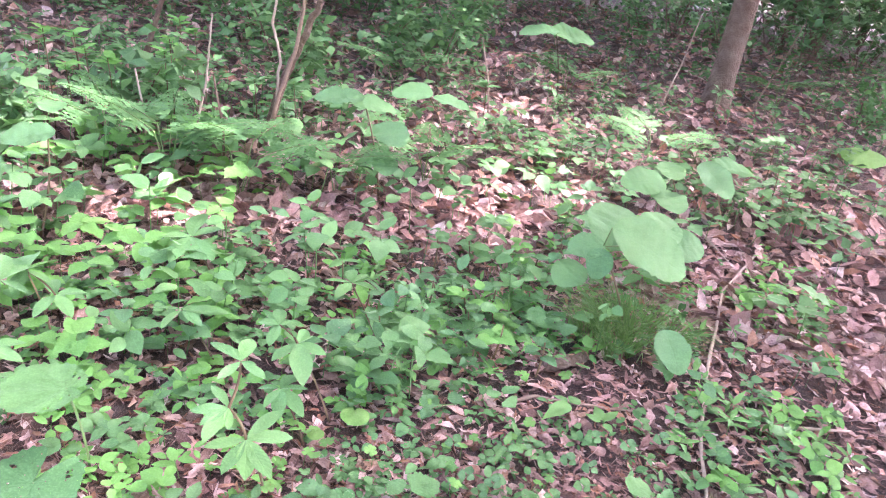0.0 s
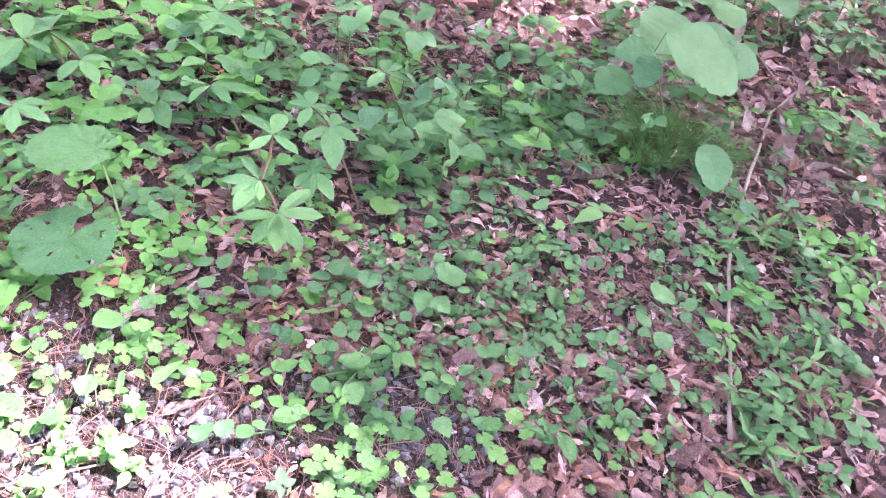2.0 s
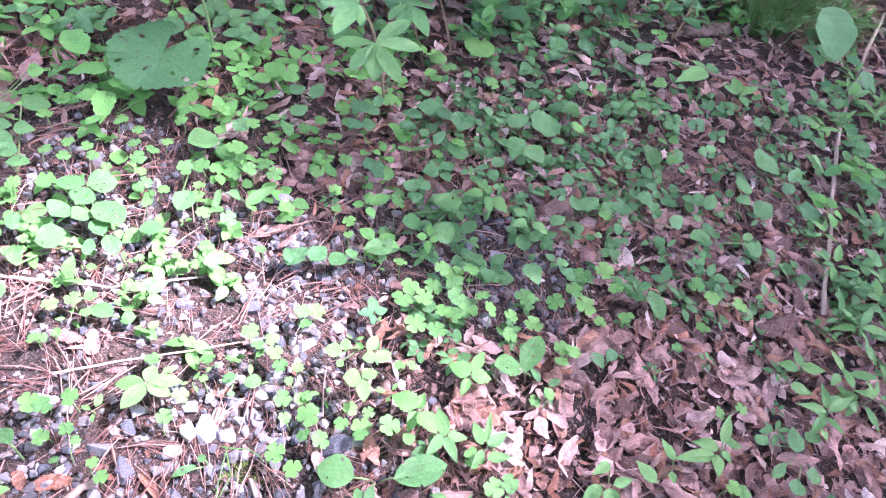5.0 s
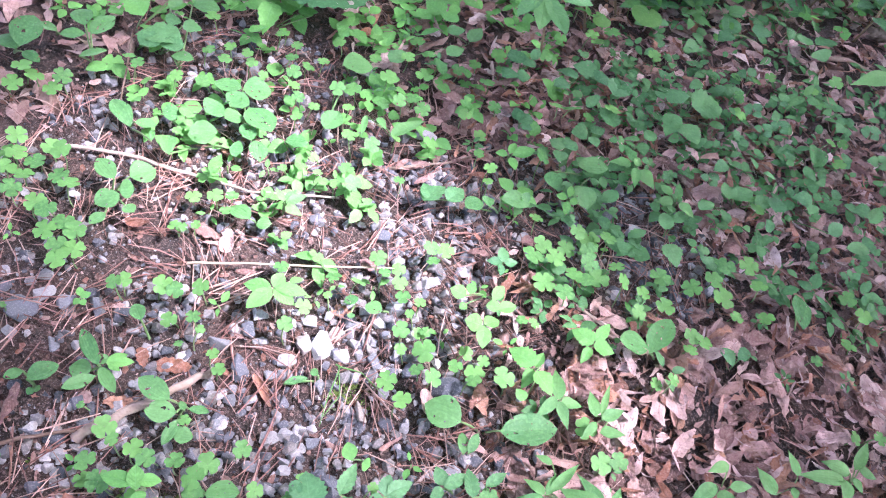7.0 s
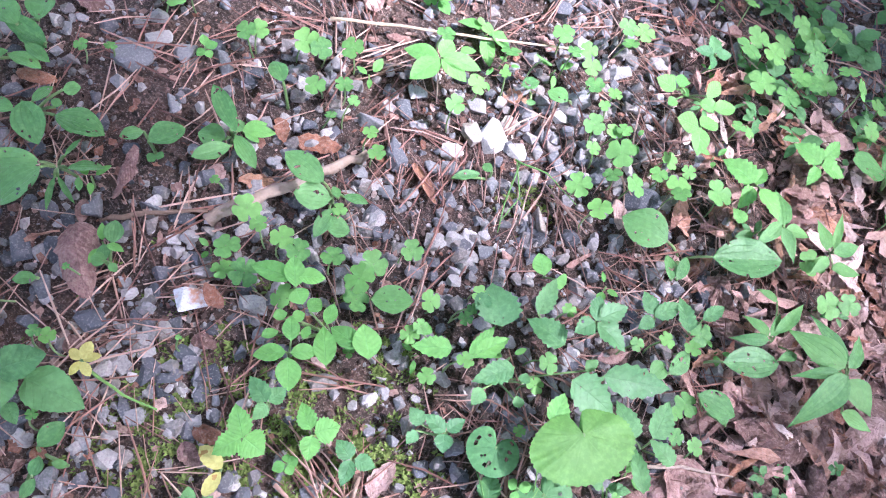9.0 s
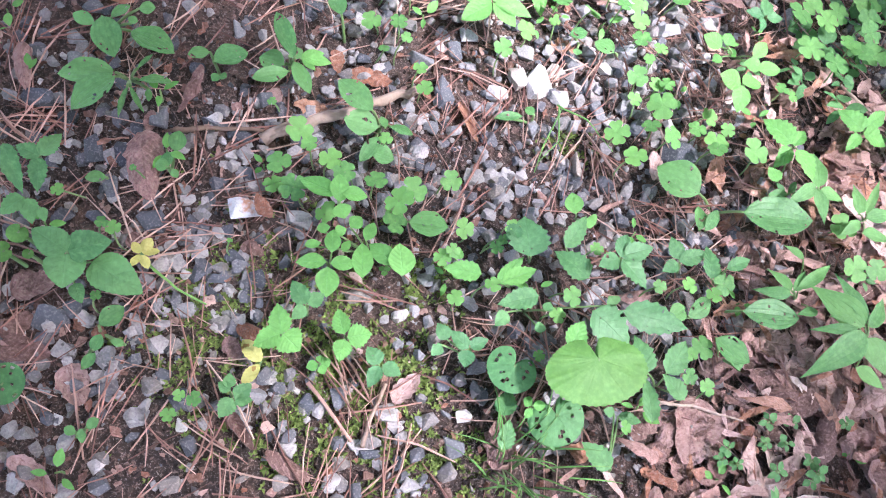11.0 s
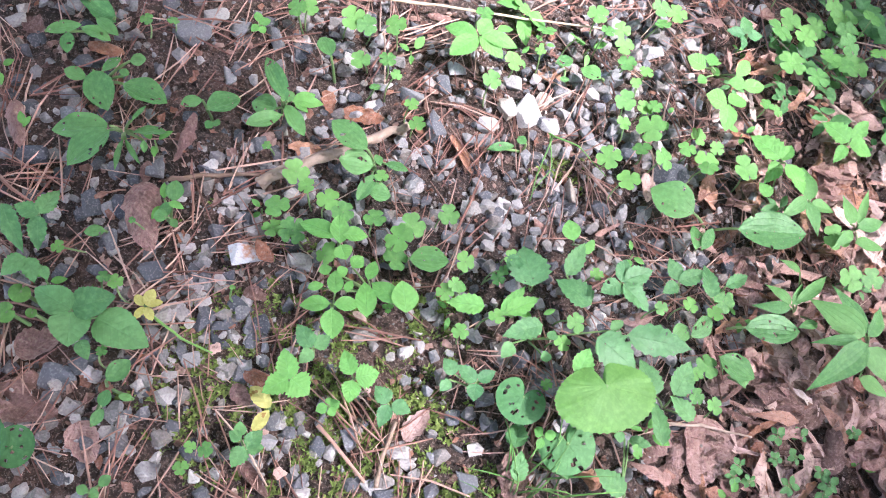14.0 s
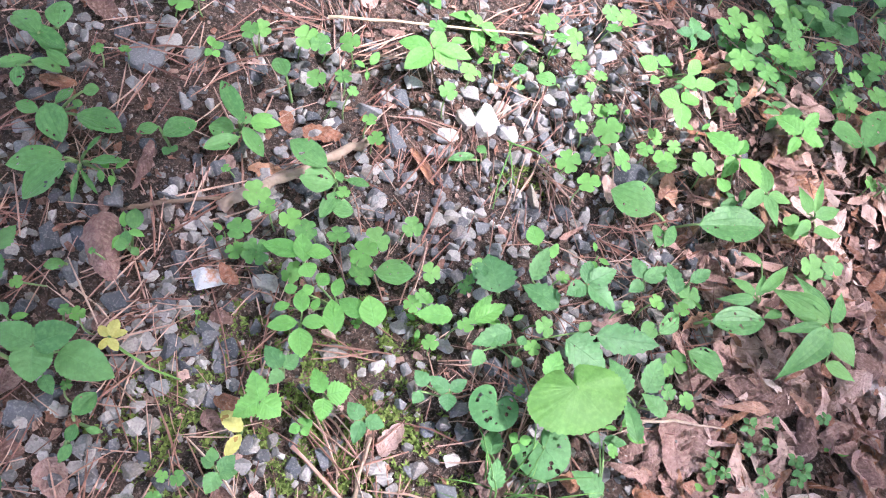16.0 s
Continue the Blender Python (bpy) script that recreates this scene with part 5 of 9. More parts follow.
# plants behind the gravel, towards the wood
leafy_herb(-0.594, 1.269, [(0.013, -0.054, 0.080, 0.078, 107, 5, 0.84), (0.017, -0.055, 0.080, 0.095, 8, 5, 0.65), (0.030, -0.056, 0.080, 0.088, -39, 5, 1.10), (0.031, -0.069, 0.080, 0.053, -111, 5, 1.28), (-0.033, -0.045, 0.100, 0.115, 47, 5, 0.63)], LIGHT_ME)
leafy_herb(-0.572, 1.155, [(0.002, 0.022, 0.060, 0.086, -166, 5, 0.69), (-0.001, 0.007, 0.060, 0.052, 120, 5, 1.24), (0.006, -0.085, 0.060, 0.043, -25, 5, 0.83), (0.085, 0.032, 0.060, 0.037, 74, 5, 1.43), (0.067, 0.037, 0.060, 0.027, -61, 5, 1.56)], LIGHT_ME)
leafy_herb(-0.790, 1.020, [(0.042, -0.027, 0.070, 0.091, 49, 5, 0.73), (0.074, 0.161, 0.070, 0.013, 122, 5, 2.20), (0.063, 0.154, 0.070, 0.032, -61, 5, 2.10)], LIGHT_ME)
leafy_herb(-0.718, 0.984, [(0.043, 0.017, 0.050, 0.085, 115, 5, 0.98), (-0.007, -0.043, 0.050, 0.058, -20, 5, 1.14), (-0.008, 0.044, 0.050, 0.031, -56, 5, 1.46), (0.028, 0.047, 0.050, 0.037, -62, 5, 1.51), (0.061, -0.004, 0.050, 0.050, 109, 5, 1.12)], HERB_ME)
plantain(-0.661, 0.967, [(-0.001, -0.023, 0.050, 0.041, -68, 5, 1.86), (-0.046, 0.131, 0.050, 0.053, -60, 5, 1.28), (-0.074, 0.094, 0.050, 0.039, -4, 5, 1.17)])
plantain(-0.486, 0.903, [(0.010, -0.007, 0.050, 0.080, -124, 5, 1.09), (-0.022, 0.030, 0.050, 0.052, -57, 5, 1.55), (-0.021, -0.022, 0.050, 0.041, -15, 5, 1.90), (-0.050, -0.058, 0.050, 0.039, -25, 5, 1.82), (-0.014, -0.054, 0.050, 0.034, -40, 5, 2.02), (0.051, -0.078, 0.050, 0.044, 43, 5, 1.15), (-0.073, 0.016, 0.050, 0.051, -75, 5, 1.55), (0.087, -0.115, 0.050, 0.052, 34, 5, 1.05)])
plantain(-0.374, 0.881, [(-0.013, -0.017, 0.040, 0.042, -63, 5, 1.72)])
plantain(-0.524, 0.809, [(-0.013, -0.022, 0.045, 0.051, -55, 5, 1.58), (0.063, -0.014, 0.045, 0.025, -75, 5, 2.20), (-0.077, 0.002, 0.045, 0.032, -60, 5, 1.83), (-0.016, -0.078, 0.045, 0.053, 33, 5, 0.76)])
plantain(-0.651, 0.784, [(-0.037, 0.011, 0.040, 0.063, -120, 5, 0.82), (0.024, -0.015, 0.040, 0.037, -75, 5, 1.13), (0.070, -0.040, 0.040, 0.027, 26, 5, 0.75)])
smooth_herb(-0.580, 0.846, [(0.020, -0.025, 0.050, 0.027, 44, 5, 1.28), (0.023, -0.026, 0.050, 0.017, -25, 5, 2.20), (0.024, -0.030, 0.050, 0.019, -126, 5, 1.90), (0.021, -0.030, 0.050, 0.014, 143, 5, 2.20)])
smooth_herb(-0.409, 1.323, [(0.011, -0.043, 0.050, 0.027, 68, 5, 1.75), (0.015, -0.040, 0.050, 0.031, -19, 5, 1.40), (0.016, -0.048, 0.050, 0.029, -143, 5, 1.35)])
smooth_herb(-0.365, 1.390, [(0.009, -0.044, 0.050, 0.029, 51, 5, 1.91), (0.013, -0.040, 0.050, 0.047, -11, 5, 1.05), (0.016, -0.045, 0.050, 0.028, -70, 5, 2.20), (0.014, -0.051, 0.050, 0.035, -160, 5, 1.15)])
leafy_herb(-0.265, 1.415, [(0.009, -0.031, 0.050, 0.055, 70, 5, 1.52), (0.019, -0.053, 0.050, 0.046, -18, 5, 1.33), (-0.036, -0.078, 0.050, 0.040, -23, 5, 1.47)], LIGHT_ME)
leafy_herb(-0.185, 1.390, [(0.009, -0.062, 0.050, 0.063, -9, 5, 0.82), (-0.044, -0.060, 0.050, 0.045, -45, 5, 1.18), (-0.021, -0.131, 0.050, 0.049, -34, 5, 1.09), (-0.116, -0.223, 0.050, 0.056, -17, 5, 0.90)], HERB_ME)
lance_herb(-0.206, 1.227, [(0.016, -0.052, 0.060, 0.068, 26, 5, 1.14)])
three_leaf_herb(-0.426, 1.255, [(0.016, -0.054, 0.060, 0.027, 90, 5, 2.20), (0.019, -0.049, 0.060, 0.040, 8, 5, 1.00), (0.025, -0.058, 0.060, 0.051, -122, 5, 1.09), (0.019, -0.058, 0.060, 0.033, 167, 5, 1.51)], LIGHT_ME)
plantain(-0.374, 1.140, [(-0.005, -0.037, 0.045, 0.064, -51, 5, 1.41), (0.036, -0.217, 0.045, 0.051, -9, 5, 1.26)])
lance_herb(-0.220, 1.010, [(-0.001, -0.044, 0.050, 0.093, -27, 5, 0.99), (-0.041, -0.010, 0.050, 0.035, -131, 5, 1.85), (-0.062, -0.018, 0.050, 0.062, -167, 5, 0.81)])
leafy_herb(-0.102, 0.900, [(-0.009, -0.051, 0.050, 0.060, -23, 5, 0.96), (0.029, -0.029, 0.050, 0.051, -22, 5, 0.91), (0.004, -0.041, 0.050, 0.042, 42, 5, 1.09)], HERB_ME)
plantain(0.023, 0.938, [(-0.006, -0.007, 0.045, 0.058, -65, 5, 1.09), (-0.061, -0.061, 0.045, 0.040, -36, 5, 1.52), (-0.022, -0.036, 0.045, 0.028, 27, 5, 1.32)])
leafy_herb(-0.050, 1.331, [(-0.005, -0.024, 0.060, 0.047, 41, 5, 1.53), (0.004, -0.024, 0.060, 0.035, -30, 5, 1.55), (-0.007, -0.056, 0.060, 0.037, 145, 5, 1.73), (-0.001, -0.066, 0.060, 0.031, -69, 5, 1.95), (0.016, 0.002, 0.060, 0.052, -4, 5, 0.67)], DARK_ME)
leafy_herb(-0.002, 1.173, [(-0.006, -0.042, 0.060, 0.045, -23, 5, 1.04), (-0.008, -0.037, 0.060, 0.039, 23, 5, 1.05), (-0.002, -0.046, 0.060, 0.027, -94, 5, 1.82)], DARK_ME)
smooth_herb(0.000, 1.075, [(-0.004, -0.036, 0.050, 0.024, 94, 5, 2.12), (-0.001, -0.031, 0.050, 0.037, -3, 5, 0.96), (0.002, -0.039, 0.050, 0.029, -139, 5, 1.48), (0.004, -0.031, 0.050, 0.053, -47, 5, 0.86)])
leafy_herb(0.332, 1.423, [(-0.023, -0.017, 0.060, 0.048, 46, 5, 2.00), (0.001, -0.011, 0.060, 0.093, -55, 5, 1.13), (-0.031, -0.062, 0.060, 0.087, 172, 5, 0.80), (-0.014, -0.086, 0.060, 0.061, -131, 5, 1.48), (-0.065, -0.027, 0.060, 0.030, 53, 5, 1.79), (0.013, 0.086, 0.060, 0.049, 146, 5, 0.89)], HERB_ME)
leafy_herb(0.181, 1.419, [(-0.022, -0.077, 0.060, 0.082, -11, 5, 0.88)], DARK_ME)
leafy_herb(0.091, 1.419, [(0.019, -0.019, 0.050, 0.057, 88, 5, 1.33), (-0.017, -0.056, 0.050, 0.051, 90, 5, 1.44), (-0.033, -0.086, 0.050, 0.043, 138, 5, 1.38), (0.021, -0.040, 0.050, 0.045, -41, 5, 1.43)], DARK_ME)
leafy_herb(0.150, 1.323, [(0.031, -0.073, 0.050, 0.065, 38, 5, 1.05), (-0.019, -0.025, 0.050, 0.028, 71, 5, 2.20)], HERB_ME)
three_leaf_herb(0.144, 1.229, [(-0.013, -0.034, 0.050, 0.035, 109, 5, 1.60), (-0.005, -0.028, 0.050, 0.036, -41, 5, 1.44), (-0.003, -0.040, 0.050, 0.030, -145, 5, 1.42)], HERB_ME)
lance_herb(0.251, 1.189, [(-0.019, -0.049, 0.060, 0.044, 96, 5, 2.20), (-0.012, -0.045, 0.060, 0.035, -16, 5, 1.68), (-0.008, -0.051, 0.060, 0.057, -174, 5, 1.46), (-0.001, -0.054, 0.060, 0.047, -125, 5, 1.93), (-0.013, -0.038, 0.060, 0.057, 37, 5, 1.18)])
three_leaf_herb(0.099, 1.151, [(-0.004, -0.039, 0.060, 0.036, 74, 5, 1.90), (-0.003, -0.036, 0.060, 0.034, -30, 5, 1.57), (-0.009, -0.050, 0.060, 0.028, -173, 5, 1.44)], HERB_ME)
plantain(0.173, 1.131, [(-0.040, -0.041, 0.050, 0.065, -64, 5, 1.26), (-0.086, -0.085, 0.050, 0.044, -159, 5, 1.53), (-0.025, -0.091, 0.050, 0.052, -149, 5, 1.36)])
smooth_herb(0.141, 1.028, [(-0.007, -0.030, 0.050, 0.034, 1, 5, 0.87), (-0.010, -0.035, 0.050, 0.021, 92, 5, 1.87), (-0.006, -0.040, 0.050, 0.036, -178, 5, 0.82), (-0.004, -0.035, 0.050, 0.017, -100, 5, 2.20)])
lance_herb(0.351, 1.136, [(-0.023, -0.046, 0.060, 0.041, 129, 5, 2.05), (-0.015, -0.038, 0.060, 0.047, 2, 5, 1.50), (-0.010, -0.047, 0.060, 0.041, -122, 5, 2.20), (-0.029, -0.034, 0.060, 0.031, 54, 5, 2.20)])
leafy_herb(0.343, 1.045, [(-0.015, -0.028, 0.050, 0.052, 7, 5, 0.78), (0.003, 0.001, 0.050, 0.042, -15, 5, 0.76)], HERB_ME)
leafy_herb(0.475, 1.204, [(-0.033, -0.038, 0.050, 0.046, 16, 5, 1.19), (-0.025, -0.033, 0.050, 0.069, -40, 5, 0.73), (0.027, -0.026, 0.050, 0.052, -30, 5, 0.84), (-0.090, -0.101, 0.050, 0.055, -35, 5, 0.67)], HERB_ME)
three_leaf_herb(0.644, 1.288, [(-0.027, -0.039, 0.050, 0.041, 94, 5, 1.35), (-0.022, -0.031, 0.050, 0.033, -21, 5, 0.88), (-0.027, -0.045, 0.050, 0.029, 176, 5, 1.29)], HERB_ME)
leafy_herb(0.577, 1.228, [(-0.037, -0.048, 0.050, 0.053, -8, 5, 1.02), (0.079, -0.047, 0.050, 0.052, -36, 5, 0.96)], DARK_ME)
leafy_herb(0.777, 1.323, [(-0.027, -0.056, 0.050, 0.069, -25, 5, 0.69), (-0.022, -0.027, 0.050, 0.040, 94, 5, 1.79), (-0.085, -0.035, 0.050, 0.053, -101, 5, 0.99)], HERB_ME)
plantain(0.657, 1.424, [(-0.032, -0.048, 0.050, 0.095, -9, 5, 0.74)])
leafy_herb(0.914, 1.335, [(-0.072, 0.037, 0.060, 0.042, -70, 5, 1.91), (-0.077, 0.003, 0.060, 0.036, -125, 5, 2.20), (-0.043, -0.044, 0.060, 0.070, -51, 5, 1.14)], HERB_ME)
leafy_herb(0.982, 1.533, [(-0.080, -0.074, 0.070, 0.087, -53, 5, 1.12), (0.000, -0.106, 0.070, 0.075, -34, 5, 0.68)], HERB_ME)
leafy_herb(1.053, 1.383, [(-0.036, -0.067, 0.060, 0.080, -9, 5, 0.82), (-0.084, 0.016, 0.060, 0.054, -41, 5, 0.95)], DARK_ME)
plantain(0.764, 1.210, [(-0.060, -0.032, 0.040, 0.054, -70, 5, 1.12), (0.078, -0.010, 0.040, 0.042, -115, 5, 2.01)])
tiny_herb(0.736, 1.631, [(-0.033, -0.054, 0.050, 0.025, 87, 5, 2.20), (-0.031, -0.050, 0.050, 0.033, 15, 5, 2.09), (-0.027, -0.048, 0.050, 0.045, -27, 5, 1.04), (-0.026, -0.053, 0.050, 0.031, -70, 5, 2.20), (-0.030, -0.058, 0.050, 0.030, -172, 5, 2.02), (-0.033, -0.058, 0.050, 0.039, 144, 5, 1.34)])
lance_herb(0.854, 1.911, [(-0.032, -0.088, 0.060, 0.113, 123, 5, 1.32), (-0.031, -0.078, 0.060, 0.057, -49, 5, 2.20), (-0.036, -0.072, 0.060, 0.052, 62, 5, 2.20)])
lance_herb(0.945, 1.834, [(-0.047, -0.080, 0.060, 0.054, 46, 5, 2.20), (-0.040, -0.069, 0.060, 0.072, 3, 5, 1.76), (-0.035, -0.075, 0.060, 0.091, -46, 5, 1.37), (-0.036, -0.084, 0.060, 0.045, -161, 5, 2.20)])
lance_herb(0.628, 1.675, [(-0.033, -0.067, 0.060, 0.081, 147, 5, 0.90), (-0.032, -0.059, 0.060, 0.076, -20, 5, 0.85), (-0.028, -0.073, 0.060, 0.041, -77, 5, 2.20)])
leafy_herb(0.491, 1.859, [(-0.048, -0.066, 0.060, 0.053, -86, 5, 1.81), (-0.119, -0.120, 0.060, 0.081, -31, 5, 0.90), (-0.098, -0.124, 0.060, 0.057, 149, 5, 1.04)], DARK_ME)
lance_herb(0.306, 1.821, [(-0.021, -0.077, 0.060, 0.028, 94, 5, 2.20), (-0.014, -0.070, 0.060, 0.052, -20, 5, 1.63), (-0.012, -0.077, 0.060, 0.035, -91, 5, 2.20), (-0.017, -0.083, 0.060, 0.044, 177, 5, 1.69)])
leafy_herb(0.643, 1.901, [(-0.048, -0.073, 0.060, 0.042, 31, 5, 2.20), (-0.025, -0.053, 0.060, 0.076, -52, 5, 1.01), (-0.021, -0.079, 0.060, 0.038, -135, 5, 2.20)], HERB_ME)
leafy_herb(0.475, 1.672, [(-0.024, -0.056, 0.050, 0.023, 85, 5, 2.20), (-0.018, -0.051, 0.050, 0.039, -23, 5, 1.05), (-0.018, -0.057, 0.050, 0.021, -127, 5, 2.20)], DARK_ME)
three_leaf_herb(0.449, 1.585, [(-0.022, -0.053, 0.050, 0.022, 84, 5, 2.20), (-0.017, -0.048, 0.050, 0.037, -25, 5, 1.05), (-0.016, -0.054, 0.050, 0.021, -125, 5, 2.20)], HERB_ME)
leafy_herb(0.500, 1.544, [(-0.024, -0.051, 0.050, 0.022, 87, 5, 2.20), (-0.019, -0.047, 0.050, 0.036, -24, 5, 1.04), (-0.019, -0.053, 0.050, 0.020, -122, 5, 2.20)], DARK_ME)
three_leaf_herb(0.569, 1.522, [(-0.027, -0.050, 0.050, 0.022, 87, 5, 2.20), (-0.022, -0.046, 0.050, 0.036, -27, 5, 1.04), (-0.022, -0.052, 0.050, 0.020, -122, 5, 2.20)], DARK_ME)
three_leaf_herb(0.529, 1.484, [(-0.026, -0.049, 0.050, 0.021, 87, 5, 2.20), (-0.021, -0.045, 0.050, 0.035, -27, 5, 1.05), (-0.021, -0.051, 0.050, 0.020, -120, 5, 2.20)], DARK_ME)
leafy_herb(0.562, 1.619, [(-0.027, -0.053, 0.050, 0.022, 87, 5, 2.20), (-0.021, -0.049, 0.050, 0.038, -24, 5, 1.05), (-0.021, -0.055, 0.050, 0.021, -125, 5, 2.20)], HERB_ME)
three_leaf_herb(0.678, 1.668, [(-0.031, -0.055, 0.050, 0.023, 87, 5, 2.20), (-0.025, -0.050, 0.050, 0.040, -28, 5, 0.99), (-0.025, -0.057, 0.050, 0.021, -125, 5, 2.20)], HERB_ME)
three_leaf_herb(0.801, 1.639, [(-0.035, -0.054, 0.050, 0.023, 87, 5, 2.20), (-0.030, -0.050, 0.050, 0.041, -29, 5, 0.91), (-0.030, -0.056, 0.050, 0.020, -126, 5, 2.20)], DARK_ME)
three_leaf_herb(0.861, 1.617, [(-0.038, -0.054, 0.050, 0.023, 85, 5, 2.20), (-0.032, -0.049, 0.050, 0.040, -31, 5, 0.94), (-0.033, -0.056, 0.050, 0.019, -124, 5, 2.20)], DARK_ME)
three_leaf_herb(1.004, 1.721, [(-0.043, -0.056, 0.050, 0.024, 87, 5, 2.20), (-0.037, -0.052, 0.050, 0.044, -31, 5, 0.87), (-0.038, -0.058, 0.050, 0.021, -129, 5, 2.20)], DARK_ME)
three_leaf_herb(0.899, 1.744, [(-0.039, -0.058, 0.050, 0.024, 85, 5, 2.20), (-0.033, -0.053, 0.050, 0.044, -30, 5, 0.90), (-0.034, -0.060, 0.050, 0.021, -125, 5, 2.20)], HERB_ME)
leafy_herb(0.821, 1.541, [(-0.036, -0.051, 0.050, 0.023, 87, 5, 2.20), (-0.031, -0.047, 0.050, 0.039, -31, 5, 0.95), (-0.031, -0.053, 0.050, 0.019, -126, 5, 2.20)], HERB_ME)
three_leaf_herb(0.584, 1.407, [(-0.027, -0.046, 0.050, 0.021, 87, 5, 2.20), (-0.022, -0.043, 0.050, 0.034, -28, 5, 1.03), (-0.022, -0.048, 0.050, 0.019, -122, 5, 2.20)], HERB_ME)
three_leaf_herb(0.659, 1.382, [(-0.030, -0.046, 0.050, 0.021, 87, 5, 2.20), (-0.025, -0.043, 0.050, 0.034, -29, 5, 0.96), (-0.025, -0.048, 0.050, 0.018, -123, 5, 2.20)], HERB_ME)
three_leaf_herb(0.417, 1.241, [(-0.021, -0.041, 0.050, 0.019, 86, 5, 2.20), (-0.016, -0.038, 0.050, 0.029, -26, 5, 1.14), (-0.016, -0.043, 0.050, 0.017, -120, 5, 2.20)], DARK_ME)
three_leaf_herb(1.123, 1.769, [(-0.049, -0.058, 0.050, 0.024, 87, 5, 2.20), (-0.042, -0.053, 0.050, 0.046, -32, 5, 0.86), (-0.043, -0.060, 0.050, 0.021, -129, 5, 2.20)], DARK_ME)
leafy_herb(1.080, 1.836, [(-0.046, -0.061, 0.050, 0.025, 85, 5, 2.20), (-0.040, -0.055, 0.050, 0.047, -32, 5, 0.86), (-0.041, -0.063, 0.050, 0.021, -127, 5, 2.20)], HERB_ME)
three_leaf_herb(0.726, 1.489, [(-0.033, -0.049, 0.050, 0.022, 87, 5, 2.20), (-0.028, -0.045, 0.050, 0.037, -29, 5, 0.98), (-0.028, -0.051, 0.050, 0.019, -122, 5, 2.20)], HERB_ME)
plantain(-0.590, 0.637, [(0.009, 0.001, 0.045, 0.052, 63, 5, 1.13), (0.027, 0.017, 0.045, 0.044, -32, 5, 1.50), (0.028, -0.015, 0.045, 0.024, -56, 5, 2.20), (0.013, -0.057, 0.045, 0.041, -29, 5, 1.78), (0.036, -0.064, 0.045, 0.031, 165, 5, 1.31), (0.052, -0.037, 0.045, 0.023, -109, 5, 1.49)])
plantain(-0.353, 0.700, [(-0.008, -0.019, 0.035, 0.044, 74, 5, 1.09), (0.027, -0.011, 0.035, 0.025, 115, 5, 1.81)])
lance_herb(-0.328, 0.738, [(0.007, -0.016, 0.060, 0.033, 49, 5, 1.69), (0.009, -0.011, 0.060, 0.031, -11, 5, 1.85), (0.013, -0.014, 0.060, 0.039, -35, 5, 1.62), (0.014, -0.025, 0.060, 0.031, -88, 5, 2.07)])
plantain(0.373, 0.761, [(-0.034, -0.016, 0.050, 0.055, 106, 5, 1.46), (-0.030, -0.027, 0.050, 0.093, -17, 5, 0.76)])
leafy_herb(0.371, 0.968, [(-0.036, 0.013, 0.050, 0.049, -142, 5, 1.19)], HERB_ME)
leafy_herb(0.509, 0.808, [(-0.033, 0.012, 0.040, 0.037, -141, 5, 1.36), (0.013, 0.030, 0.040, 0.034, 151, 5, 0.92)], DARK_ME)
plantain(0.631, 0.952, [(-0.031, 0.046, 0.050, 0.075, -166, 5, 0.86)])
lance_herb(0.940, 0.906, [(-0.050, -0.036, 0.060, 0.042, 74, 5, 2.20), (-0.044, -0.026, 0.060, 0.045, 3, 5, 1.99), (-0.041, -0.029, 0.060, 0.053, -84, 5, 2.00), (-0.075, -0.079, 0.060, 0.047, -98, 5, 2.20)])
lance_herb(0.737, 0.681, [(-0.031, -0.006, 0.060, 0.069, -22, 5, 1.16), (-0.039, -0.016, 0.060, 0.049, 87, 5, 1.74), (-0.048, -0.032, 0.060, 0.085, 107, 5, 1.14), (-0.033, -0.021, 0.060, 0.027, -146, 5, 2.20), (-0.045, -0.031, 0.060, 0.043, -180, 5, 1.72), (-0.024, -0.004, 0.060, 0.036, -86, 5, 1.75)])
lance_herb(0.637, 0.634, [(-0.028, -0.013, 0.060, 0.043, 24, 5, 2.20), (-0.034, -0.035, 0.060, 0.021, -165, 5, 2.20), (-0.063, -0.060, 0.060, 0.047, 44, 5, 2.20)])
lance_herb(0.512, 0.568, [(-0.019, 0.020, 0.060, 0.040, 129, 5, 1.55), (-0.036, -0.021, 0.060, 0.059, 142, 5, 1.34), (-0.020, -0.023, 0.060, 0.036, -175, 5, 2.20), (-0.014, -0.015, 0.060, 0.040, -66, 5, 1.67)])
leafy_herb(0.905, 0.732, [(-0.055, -0.042, 0.050, 0.053, -6, 5, 1.00), (-0.025, -0.014, 0.050, 0.037, -49, 5, 1.09), (-0.035, -0.096, 0.050, 0.035, -18, 5, 1.32), (-0.072, -0.125, 0.050, 0.034, -17, 5, 1.22), (-0.111, -0.102, 0.050, 0.051, -43, 5, 0.51), (-0.129, -0.041, 0.050, 0.033, -49, 5, 1.02)], HERB_ME)
lance_herb(0.963, 0.811, [(-0.067, -0.012, 0.060, 0.047, -143, 5, 2.20), (-0.056, -0.068, 0.060, 0.022, -158, 5, 2.20)])
